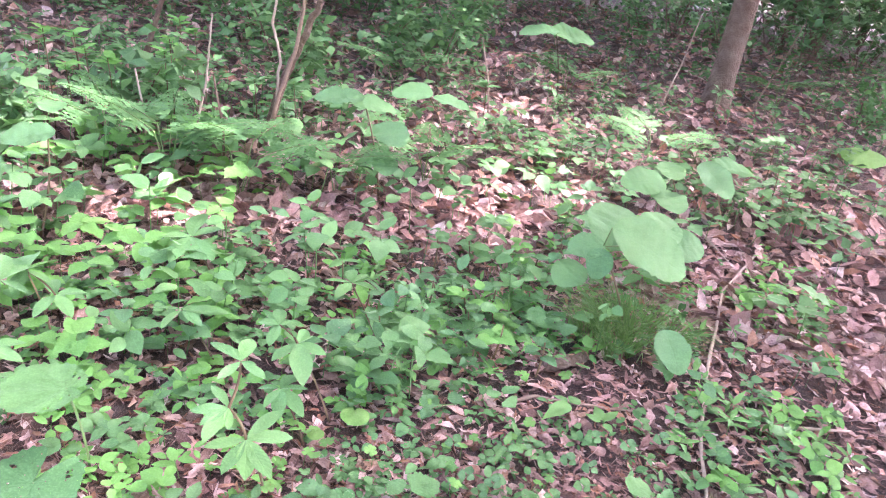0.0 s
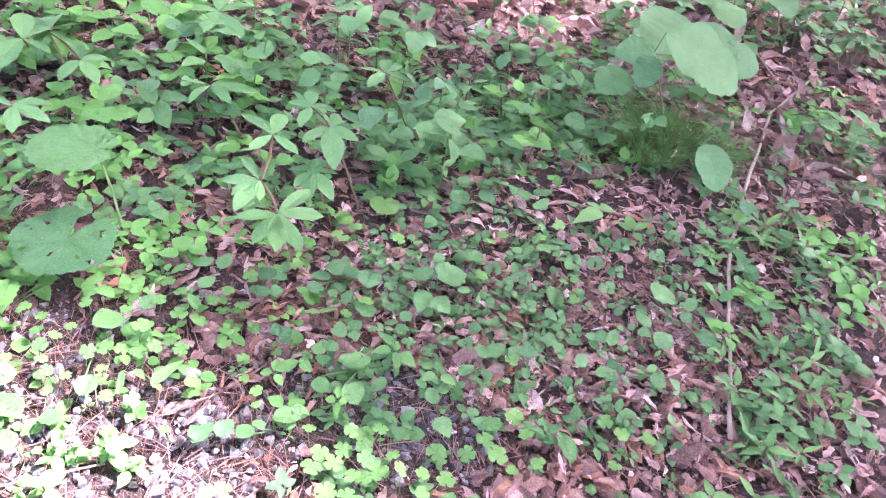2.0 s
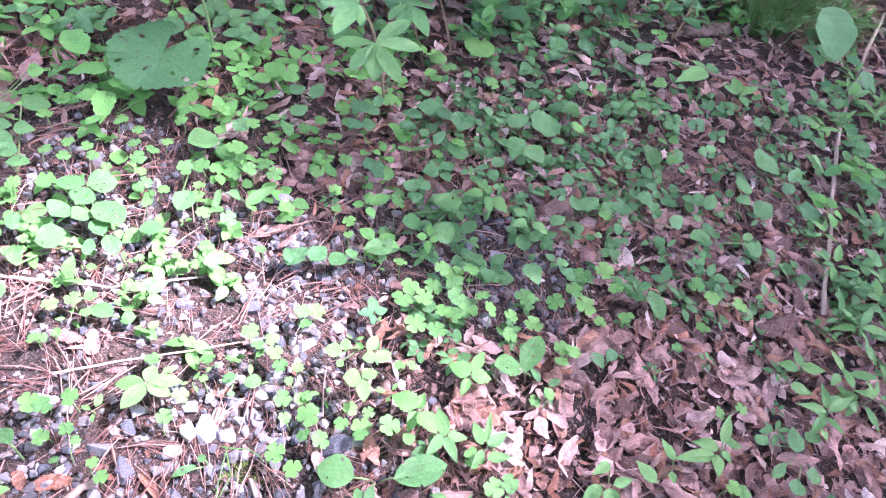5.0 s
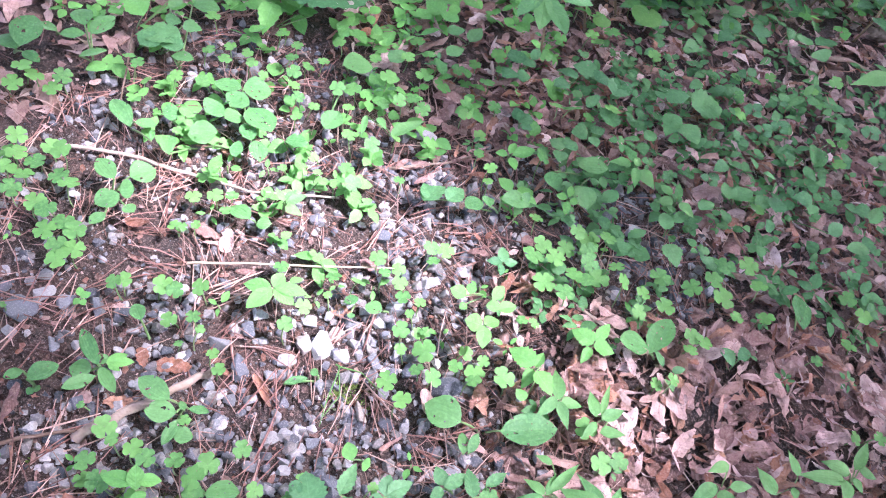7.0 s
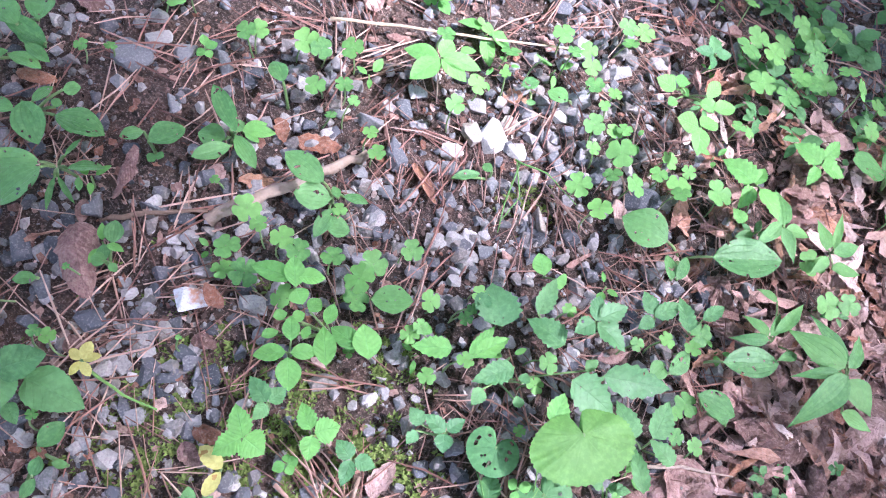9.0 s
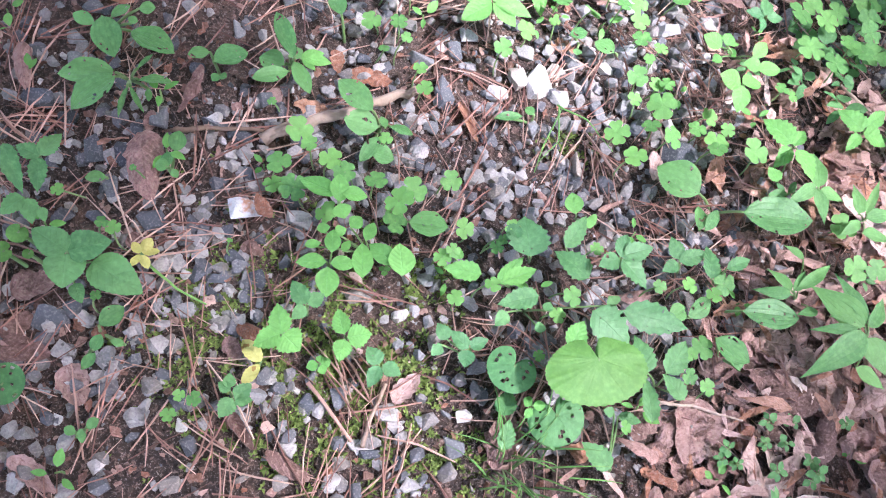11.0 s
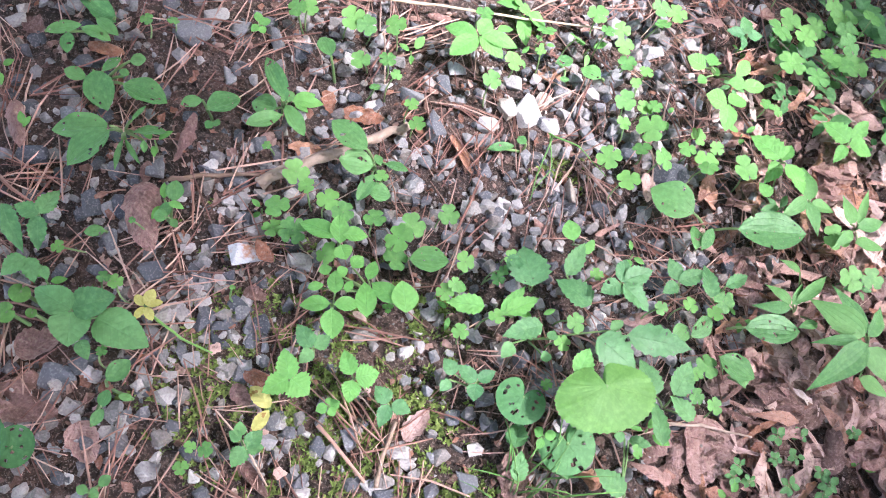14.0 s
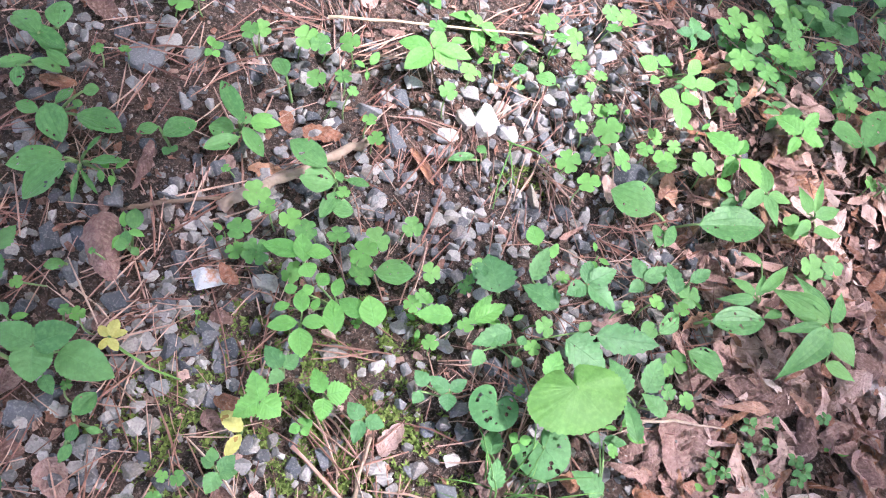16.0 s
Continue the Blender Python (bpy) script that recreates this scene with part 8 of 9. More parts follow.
def fan(x, y):
    """What the walk looks over."""
    return x > -1.0 - 0.35 * max(0.0, y - 1.0) and x < 0.95 + 0.55 * max(0.0, y - 0.4)


def placed(x, y):
    """The ground whose plants are set one by one."""
    return y < 1.22 + 0.45 * (x + 0.98) and x < 0.9 + 0.2 * (y - 0.6)


RS = np.random.default_rng(33)
shade = lambda x, y: fan(x, y) and stony(x, y) < 0.25 and not placed(x, y)
copies(sprig("seedling", "small bright-green seedling with a few oval leaves", "seedling", "seedlings", SMOOTH_ME, STALK, 4, 0.042, 0.04, 10), 5,
       spots(RS, 40, (-1.05, 0.05, 1.2, 1.8), lambda x, y: fan(x, y)))
copies(sprig("seedling", "small bright-green seedling among gravel", "seedling", "gravel seedlings", SMOOTH_ME, STALK, 3, 0.017, 0.02, 10), 5,
       spots(RS, 45, (-0.75, 0.45, -0.2, 1.0), lambda x, y: True))
copies(sprig("herb", "small mid-green herb with toothed leaves in litter", "herb", "toothed herbs", HERB_ME, STALK, 5, 0.048, 0.05, 8), 5,
       spots(RS, 120, (-0.9, 1.6, 1.0, 2.9), shade))
copies(sprig("herb", "small dark-green herb with toothed leaves in litter", "herb", "dark herbs", DARK_ME, STALK, 4, 0.040, 0.045, 8), 5,
       spots(RS, 50, (0.15, 1.6, 1.35, 2.4), shade))
copies(sprig("bamboo_grass", "low shoot with narrow pointed green leaves", "grass", "narrow-leaved shoots", LANCE_ME, STALK, 5, 0.055, 0.05, 18), 5,
       spots(RS, 80, (0.2, 1.7, 0.4, 2.6), lambda x, y: shade(x, y) and (y > 1.3 or x > 0.95)))
copies(sprig("herb", "tiny herb with small round green leaves", "herb", "tiny herbs", SMOOTH_DARK_ME, STALK, 6, 0.019, 0.025, 10), 5,
       spots(RS, 55, (-0.4, 1.3, 0.0, 1.7), lambda x, y: fan(x, y) and stony(x, y) < 0.6 and not (0.35 < x < 0.75 and 0.45 < y < 0.8)))
copies(sprig("leafy_herb", "leafy bright-green herb of the undergrowth", "herb", "undergrowth herbs", LIGHT_ME, STALK, 5, 0.075, 0.13, 4), 5,
       spots(RS, 85, (-1.9, -0.25, 1.8, 4.2), lambda x, y: fan(x, y)))
copies(sprig("leafy_herb", "leafy mid-green herb of the undergrowth", "herb", "undergrowth herbs", HERB_ME, STALK, 5, 0.075, 0.14, 4), 5,
       spots(RS, 80, (-1.9, 3.2, 2.0, 5.0), fan))
for _ in range(40):
    cx, cy = free_spot(RS, (-0.7, 0.8, 1.2, 1.8), fan)
    clover(cx, cy, RS.uniform(0.028, 0.04), RS.uniform(0.03, 0.06), RS, "clover leaves in the litter")

# ---- far undergrowth ----
LOW = [long_leaf(w, 0.4, 0.9, 0.6, 2, 1, 0.2, d, seed=60 + i) for i, (w, d) in enumerate([(0.6, 0.3), (0.75, 0.5), (0.5, 0.1), (0.4, 0.4)])]
MID = [long_leaf(w, 0.42, 0.9, 0.6, 6, 1, 0.2, d, 0.05, seed=65 + i) for i, (w, d) in enumerate([(0.6, 0.3), (0.8, 0.5), (0.34, 0.2), (0.7, 0.1), (0.5, 0.3)])]
MID += CLOVER_SHAPES[:2] + [long_leaf(0.85, 0.36, 0.9, 0.5, 8, 1, 0.15, 0.3, 0.05, 1, 0.18, seed=75)]
STEM = len(MID)
MID.append(Shape([(0.012, 0, -0.1), (-0.006, 0.01, -0.1), (-0.006, -0.01, -0.1), (0.008, 0, 1), (-0.004, 0.007, 1), (-0.004, -0.007, 1)], [(0, 1, 4, 3), (1, 2, 5, 4), (2, 0, 3, 5)]))
LOW.append(MID[STEM])


def clump(out, r, x, y, h, size, count, picks, stem, pitch=0.12):
    """A small plant: leaves all round the top of a stalk."""
    g = lift(x, y)
    out.append((x, y, g, h, r.normal(0, 0.08), r.normal(0, 0.08), 0.0, stem))
    a0 = r.uniform(0, 6.28)
    for i in range(count):
        a = a0 + 6.28 * i / count + r.normal(0, 0.3)
        d = size * r.uniform(0.05, 0.35)
        out.append((x - math.sin(a) * d, y + math.cos(a) * d, g + h * r.uniform(0.75, 1.08), size * r.uniform(0.7, 1.15), r.normal(pitch, 0.32), r.normal(0, 0.3), a, picks[int(r.integers(len(picks)))]))


def lush(x, y):
    """How thick the undergrowth stands."""
    base = 0.95 if x < -0.15 and y > 1.5 else 0.72 if x < 0.85 and y > 1.3 else 0.5 if x < 0.75 else 0.45 if y < 2.6 else 0.65
    return base + 1.1 * noise.noise((x * 1.9, y * 1.9, 8.8))


def cover(count, box, size, height, leaves, picks, near=0.0):
    out = []
    for _ in range(count):
        x, y = free_spot(RS, box, lambda x, y: fan(x, y) and stony(x, y) < 0.35 and lush(x, y) > RS.random() and not placed(x, y) and math.hypot(x - 1.1, y - 2.45) > 0.22 and math.hypot(x + 0.06, y - 1.36) > 0.2 and math.hypot(x + 0.5, y - 1.3) > 0.16)
        clump(out, RS, x, y, RS.uniform(*height), RS.uniform(*size), int(RS.integers(*leaves)), picks, STEM)
    return out


OVAL, TOOTHED, ROUND, NARROW = [0, 1, 3, 4], [1, 7], [5, 6, 3], [2, 4]
scatter("ground_cover", MID, cover(260, (-1.2, 2.1, 0.9, 2.8), (0.030, 0.052), (0.015, 0.06), (4, 7), OVAL + ROUND), HERB, "low mid-green ground cover of small oval leaves in litter", "ground cover")
scatter("ground_cover", MID, cover(150, (-1.3, 0.9, 0.95, 2.6), (0.032, 0.060), (0.02, 0.07), (3, 6), TOOTHED + ROUND), LIGHT, "low bright-green ground cover of toothed leaves", "ground cover")
scatter("ground_cover", MID, cover(85, (0.3, 2.3, 0.8, 3.2), (0.030, 0.058), (0.02, 0.07), (3, 6), NARROW), BLADE, "low ground cover of narrow green leaves in litter", "ground cover")
scatter("ground_cover", MID, cover(90, (0.3, 2.3, 0.8, 3.2), (0.018, 0.045), (0.01, 0.05), (3, 7), TOOTHED + ROUND), HERB, "small round and toothed green herbs in litter", "ground cover")
scatter("ground_cover", MID, cover(110, (0.8, 2.6, 1.3, 3.6), (0.025, 0.06), (0.02, 0.09), (4, 7), OVAL + TOOTHED), LIGHT, "low fresh-green herbs scattered over the litter", "ground cover")
scatter("undergrowth", MID, cover(120, (-2.2, 1.6, 1.85, 4.6), (0.055, 0.100), (0.05, 0.24), (4, 7), OVAL + TOOTHED), HERB, "lush mid-green undergrowth with broad pointed leaves", "undergrowth")
scatter("undergrowth", MID, cover(100, (-2.2, 0.1, 1.9, 4.8), (0.055, 0.105), (0.08, 0.26), (4, 7), TOOTHED + [0, 3]), WHORL, "lush bright-green undergrowth with broad leaves", "undergrowth")
scatter("undergrowth", MID, cover(60, (-0.6, 2.8, 1.9, 4.8), (0.050, 0.090), (0.05, 0.2), (4, 7), OVAL), DARK, "dark-green undergrowth with broad pointed leaves", "undergrowth")
filler, bright = [], []
for _ in range(330):
    x, y = free_spot(RS, (-1.0, 1.1, 0.66, 1.9), lambda x, y: placed(x, y) and lush(x, y) + 0.2 > RS.random() and not (0.3 < x < 1.0 and y < 1.0) and (y > 0.95 or x < -0.2) and y > 0.95 - 0.6 * (x + 0.9))
    clump(bright if x < 0.05 else filler, RS, x, y, RS.uniform(0.008, 0.035), RS.uniform(0.022, 0.042), int(RS.integers(3, 6)), OVAL + ROUND + TOOTHED if x < 0.4 else OVAL + NARROW, STEM)
for _ in range(190):
    x, y = free_spot(RS, (0.12, 1.25, 0.72, 1.5), lambda x, y: lush(x, y) + 0.15 > RS.random() and (y > 0.95 or x < 0.4))
    clump(filler, RS, x, y, RS.uniform(0.006, 0.04), RS.uniform(0.016, 0.036), int(RS.integers(3, 7)), TOOTHED + ROUND + OVAL, STEM)
scatter("ground_cover", MID, filler, HERB, "low mid-green seedlings close over the ground", "ground cover")
scatter("ground_cover", MID, bright, LIGHT, "low bright-green seedlings close over the ground", "ground cover")
rows = []
for _ in range(2900):
    d = 4.2 + 14.0 * RS.random() ** 1.3
    a = RS.uniform(-0.75, 0.75)
    cx, cy = 0.1 + d * math.sin(a), d * math.cos(a)
    if any(((cx - g[0]) / g[2]) ** 2 + ((cy - g[1]) / g[3]) ** 2 < 0.8 for g in GAPS) and RS.random() < 0.6:
        continue
    if lush(cx, cy) < RS.random() * 0.8:
        continue
    clump(rows, RS, cx, cy, RS.uniform(0.05, 0.28) * (0.7 + 0.04 * d), RS.uniform(0.045, 0.085) * (1 + 0.03 * d), int(RS.integers(5, 10)), [0, 1, 2, 3], 4)
for _ in range(2600):
    # the same growth behind and beside the walk
    d, a = RS.uniform(1.0, 9.0), RS.uniform(0.8, 5.5)
    cx, cy = 0.1 + d * math.sin(a), -0.3 + d * math.cos(a)
    if fan(cx, cy) and cy > -0.5:
        continue
    clump(rows, RS, cx, cy, RS.uniform(0.03, 0.15), RS.uniform(0.04, 0.09), int(RS.integers(4, 8)), [0, 1, 2, 3], 4)
scatter("undergrowth", LOW, rows, WOODS, "low green woodland undergrowth with many small leaves", "undergrowth")


def bush(x, y, size, seed):
    r = np.random.default_rng(seed)
    ob = thing("bush", "dark-green leafy bush in the shade of the wood", "bush", "bushes", pose(x, y, lift(x, y)))
    leaves = []
    for i in range(3):
        a = r.uniform(0, 6.28)
        tip = Vector((math.cos(a) * size * 0.5, math.sin(a) * size * 0.5, size * r.uniform(0.6, 1.1)))
        part("stem", tube(bowed((0, 0, -0.03), tip, (0, 0, 0.1 * size), 5), [0.009, 0.008, 0.007, 0.006, 0.004, 0.003], 6).mesh("stem", BARK), ob)
        for _ in range(90):
            p = tip * r.uniform(0.45, 1.1) + Vector(r.normal(0, 0.16 * size, 3))
            if p.z > 0.03:
                leaves.append(LOW[int(r.integers(4))].moved(turned(*p, r.uniform(0.06, 0.12) * max(1.0, size), r.normal(0, 25), r.normal(0, 25), r.uniform(0, 360))))
    part("foliage", joined(leaves).mesh("foliage", WOODS), ob)
    return ob


RB = np.random.default_rng(8)
for i in range(84):
    d, a = RB.uniform(7.5, 24.0), RB.uniform(-0.7, 0.95)
    bx, by = d * math.sin(a), d * math.cos(a)
    if abs(bx - 3.5) < 0.6 and by < 7.6:
        continue
    bush(bx, by, RB.uniform(0.5, 1.3) * (0.6 + 0.05 * d), i)
for i, (bx, by, s) in enumerate([(-1.1, 3.9, 0.42), (-1.6, 3.3, 0.36), (-0.5, 5.2, 0.6), (0.6, 6.2, 0.6), (4.6, 6.6, 0.5)]):
    bush(bx, by, s, 70 + i)
for i in range(16):
    d, a = RB.uniform(16.0, 23.0), 0.18 + 0.62 * i / 15
    bush(d * math.sin(a), d * math.cos(a), RB.uniform(1.7, 2.6), 200 + i)
for i in range(12):
    d, a = RB.uniform(25.0, 33.0), 0.25 + 0.6 * i / 11
    bush(d * math.sin(a), d * math.cos(a), RB.uniform(3.2, 4.5), 300 + i)
for i in range(26):
    d, a = RB.uniform(15.0, 22.0), 0.36 + 0.44 * i / 25
    bush(d * math.sin(a), d * math.cos(a), RB.uniform(2.2, 3.0), 400 + i)
for i in range(30):
    d, a = RB.uniform(6.2, 10.5), -0.50 + 0.62 * i / 29
    bush(d * math.sin(a), d * math.cos(a), RB.uniform(0.35, 0.75), 500 + i)
for i in range(26):
    d, a = RB.uniform(11.0, 24.0), -0.95 + 1.9 * i / 25
    bx, by = d * math.sin(a), d * math.cos(a)
    thin_tree([(bx, by, 0), (bx + 0.1, by, 2.5), (bx + RB.normal(0, 0.4), by, 6.0)], (RB.uniform(0.05, 0.12), 0.04), "distant woodland tree trunk in deep shade")

# ---- moss ----
def moss_sprig(seed):
    """A few tiny pointed shoots."""
    r = np.random.default_rng(seed)
    v, f = [], []
    for _ in range(6):
        a, d, h = r.uniform(0, 6.28), r.uniform(0.3, 0.8), r.uniform(0.4, 0.9)
        c, e = math.cos(a), math.sin(a)
        k = len(v)
        v += [(0.1 * e, -0.1 * c, 0), (-0.1 * e, 0.1 * c, 0), (c * d * 0.5 + 0.13 * e, e * d * 0.5 - 0.13 * c, h * 0.6), (c * d * 0.5 - 0.13 * e, e * d * 0.5 + 0.13 * c, h * 0.6), (c * d, e * d, h)]
        f += [(k, k + 1, k + 3, k + 2), (k + 2, k + 3, k + 4)]
    return Shape(v, f)


rows = []
for mx, my, mr, amount in [(-0.25, 0.10, 0.11, 1000), (-0.31, 0.02, 0.07, 500), (-0.12, 0.11, 0.06, 350), (-0.02, 0.02, 0.08, 420), (-0.14, 0.21, 0.035, 120), (-0.17, 0.04, 0.09, 900), (-0.08, 0.47, 0.03, 90)]:
    for _ in range(amount):
        x, y = RS.normal(mx, mr * 0.6), RS.normal(my, mr * 0.6)
        if noise.noise((x * 40, y * 40, 4.0)) < -0.08:
            continue
        rows.append((x, y, lift(x, y) - 0.001, RS.uniform(0.006, 0.011), RS.normal(0, 0.2), RS.normal(0, 0.2), RS.uniform(0, 6.28), int(RS.integers(5))))
scatter("moss", [moss_sprig(i) for i in range(5)], rows, MOSS, "yellow-green moss cushions between the stones", "moss")

# ---- gravel ----
SMALL = [rock(300 + i, 1.0, RS.uniform(0.65, 0.95), RS.uniform(0.5, 0.8), int(RS.integers(13, 19)), 0.0) for i in range(12)]
for _ in range(170):
    x, y = free_spot(RS, (-0.78, 0.40, -0.15, 1.1), lambda x, y: stony(x, y) > RS.uniform(0.1, 0.9))
    stone(x, y, 0.011 + 0.012 * RS.random() ** 1.5, STONE, None, "pebbles of the gravel")
rows = []
for _ in range(23000):
    x, y = RS.uniform(-1.0, 0.55), RS.uniform(-0.35, 1.2)
    if stony(x, y) * (1.0 if x > -0.42 else 0.66 + 0.5 * noise.noise((x * 6.0, y * 6.0, 2.2))) * min(1.0, 0.8 + 1.3 * noise.noise((x * 7.0, y * 7.0, 6.2))) < RS.uniform(0.05, 1.0):
        continue
    if y < 0.2 and x > -0.36 and RS.random() < 0.35:
        continue
    s = 0.004 + 0.023 * RS.random() ** 2.6
    rows.append((x, y, lift(x, y) + 0.12 * s, s, RS.normal(0, 0.5), RS.normal(0, 0.5), RS.uniform(0, 6.28), int(RS.integers(12))))
scatter("gravel", SMALL, rows, STONE, "loose grey and pale gravel of mixed sizes", "gravel", False)

# ---- dead leaves ----
DEAD = dry_leaves(80, 10, 12, 3, 0.0, 0.65)
DEAD_ME = [s.mesh("dead_leaf", LITTER) for s in DEAD]
DARK_DEAD_ME = [s.mesh("dead_leaf", DARK_DEAD_LEAF) for s in DEAD]
RUST_ME = [s.mesh("dead_leaf", RUST_LEAF) for s in DEAD]


def dead_leaf(x, y, length, heading, rusty=False, wide=1.0, high=0.006):
    # leaves with y under 0.36 take the darker brown material
    me = RUST_ME if rusty else DARK_DEAD_ME if y < 0.36 else DEAD_ME
    words = "rust-orange dead leaf lying on gravel" if rusty else "dark-brown leaf lying flat on the ground" if y < 0.36 else "large dry brown leaf lying curled on the ground"
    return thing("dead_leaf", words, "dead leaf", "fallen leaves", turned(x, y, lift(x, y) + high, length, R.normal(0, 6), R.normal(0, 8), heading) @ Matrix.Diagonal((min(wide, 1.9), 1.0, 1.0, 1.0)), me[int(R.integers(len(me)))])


dead_leaf(-0.496, 0.258, 0.066, -169, False, 0.76)
dead_leaf(-0.660, 0.177, 0.061, -136, False, 0.73)
dead_leaf(-0.510, 0.199, 0.029, -156, False, 1.19)
dead_leaf(-0.477, 0.153, 0.084, -140, False, 1.10)
dead_leaf(-0.340, 0.406, 0.058, -75, True, 1.25)
dead_leaf(-0.385, 0.398, 0.033, -138, True, 1.48)
dead_leaf(-0.370, 0.325, 0.052, -67, True, 1.18)
dead_leaf(-0.641, 0.313, 0.047, -79, True, 1.20)
dead_leaf(-0.730, 0.298, 0.036, -106, False, 1.66)
dead_leaf(-0.417, 0.310, 0.021, -107, False, 2.42)
dead_leaf(-0.156, 0.602, 0.034, -72, True, 1.63)
dead_leaf(-0.150, 0.705, 0.036, -90, False, 2.52)
dead_leaf(0.106, 0.545, 0.061, -153, False, 1.02)
dead_leaf(0.114, 0.479, 0.033, -151, False, 2.13)
dead_leaf(0.202, 0.583, 0.026, -121, False, 3.71)
dead_leaf(0.157, 0.578, 0.042, -139, False, 2.27)
dead_leaf(0.265, 0.666, 0.054, -51, False, 1.68)
dead_leaf(0.093, 0.887, 0.030, -137, False, 2.94)
dead_leaf(0.054, 0.774, 0.025, 146, False, 2.40)
dead_leaf(0.025, 0.510, 0.040, -155, False, 1.06)
dead_leaf(0.308, 0.585, 0.046, -36, False, 1.93)
dead_leaf(0.259, 0.566, 0.044, -27, False, 1.67)
dead_leaf(-0.489, -0.019, 0.042, -36, False, 1.83)
dead_leaf(-0.477, -0.058, 0.036, -18, False, 2.21)
dead_leaf(-0.451, -0.077, 0.052, -66, False, 1.13)
dead_leaf(-0.389, -0.077, 0.043, -126, False, 1.61)
dead_leaf(-0.403, -0.024, 0.015, -85, True, 1.90)
dead_leaf(-0.276, 0.058, 0.035, -86, True, 1.60)
dead_leaf(-0.282, 0.034, 0.029, -118, False, 2.30)
dead_leaf(-0.103, 0.094, 0.043, -11, False, 1.41)
dead_leaf(-0.436, 0.076, 0.021, -72, False, 3.00)
dead_leaf(-0.328, 0.135, 0.028, -85, False, 1.88)
dead_leaf(-0.230, -0.031, 0.055, -112, False, 0.51)
dead_leaf(-0.477, 0.040, 0.031, 86, False, 1.56)
dead_leaf(0.201, 0.223, 0.077, -167, False, 1.58)
dead_leaf(0.015, 0.099, 0.061, -171, False, 1.36)
dead_leaf(0.192, 0.388, 0.069, -45, True, 0.91)
dead_leaf(0.295, 0.334, 0.136, -75, False, 0.82)
dead_leaf(0.257, 0.380, 0.043, -74, False, 2.12)
dead_leaf(0.200, 0.312, 0.049, -46, False, 1.46)
dead_leaf(0.173, 0.182, 0.047, -35, False, 1.47)
dead_leaf(0.349, 0.520, 0.054, -42, False, 1.61)
dead_leaf(0.171, 0.352, 0.033, -28, False, 1.61)
dead_leaf(0.242, 0.352, 0.033, -88, False, 2.48)
dead_leaf(0.297, 0.378, 0.051, 147, False, 1.67)
dead_leaf(0.094, 0.132, 0.025, 87, True, 2.12)
dead_leaf(0.145, 0.205, 0.055, -180, False, 1.81)
dead_leaf(0.175, 0.204, 0.059, -180, False, 1.13)
dead_leaf(0.238, 0.187, 0.039, -71, False, 1.42)
dead_leaf(0.291, 0.309, 0.051, -39, False, 1.26)
dead_leaf(0.393, 0.318, 0.044, -87, False, 2.31)
dead_leaf(0.364, 0.351, 0.056, 143, False, 1.27)
dead_leaf(0.321, 0.229, 0.034, 102, False, 1.67)
dead_leaf(0.191, 0.458, 0.050, 44, False, 1.72)
dead_leaf(0.168, 0.478, 0.035, -21, False, 1.68)
dead_leaf(0.078, 0.333, 0.043, -46, False, 1.29)
dead_leaf(0.173, 0.153, 0.019, -80, True, 2.22)
dead_leaf(-0.656, 0.432, 0.058, -95)
dead_leaf(-0.168, -0.038, 0.055, -90)
dead_leaf(-0.493, -0.084, 0.052, -12)
dead_leaf(-0.479, -0.088, 0.049, -75)
dead_leaf(-0.382, -0.216, 0.049, 16)
dead_leaf(-0.425, -0.211, 0.044, -2)
dead_leaf(-0.367, -0.164, 0.056, -94)
dead_leaf(-0.518, 0.602, 0.045, -67, True)
dead_leaf(-0.412, 0.639, 0.066, -79)
dead_leaf(-0.473, 0.810, 0.037, -117, True)
dead_leaf(0.901, 1.013, 0.118, -60)
dead_leaf(0.675, 1.131, 0.065, -86)
dead_leaf(0.780, 1.242, 0.064, -79)
dead_leaf(0.550, 0.884, 0.092, -53)
dead_leaf(0.407, 0.696, 0.091, -145)
dead_leaf(0.777, 1.021, 0.084, -171)
dead_leaf(0.805, 0.799, 0.069, -171)
dead_leaf(0.448, 0.778, 0.091, -125)
dead_leaf(0.242, 1.638, 0.078, -102)
dead_leaf(-0.162, 0.951, 0.068, -59)
dead_leaf(0.712, 1.246, 0.133, -83)
dead_leaf(-0.380, 0.639, 0.050, 20)
dead_leaf(-0.395, 0.625, 0.040, -60)
dead_leaf(-0.175, 1.047, 0.045, 30)
dead_leaf(-0.122, 1.087, 0.060, -80)
dead_leaf(-0.132, 1.008, 0.050, 10)
dead_leaf(-0.130, 0.935, 0.055, -30)
dead_leaf(0.305, 1.514, 0.070, 40)
dead_leaf(0.397, 1.611, 0.060, -20)
dead_leaf(-0.297, 1.367, 0.060, 70)
dead_leaf(-0.339, 0.173, 0.036, 60, True, 1.1, 0.037)
litter_near = lambda x, y: fan(x, y) and stony(x, y) < 0.06
for _ in range(215):
    x, y = free_spot(RS, (-0.2, 1.15, -0.15, 1.25), lambda x, y: litter_near(x, y))
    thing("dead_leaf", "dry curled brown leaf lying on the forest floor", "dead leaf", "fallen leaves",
          turned(x, y, lift(x, y) + RS.uniform(0.0, 0.014), RS.uniform(0.04, 0.09), RS.normal(0, 13), RS.normal(0, 15), RS.uniform(0, 360)), (DARK_DEAD_ME if y < 0.36 else DEAD_ME)[int(RS.integers(10))])
rows, mid_rows = [], []
FINE = dry_leaves(110, 8, 7, 2, 0.5, 0.7) + dry_leaves(118, 8, 7, 2, 0.5, 1.3)
FLAT = dry_leaves(140, 14, 4, 1, 0.4, 1.4)
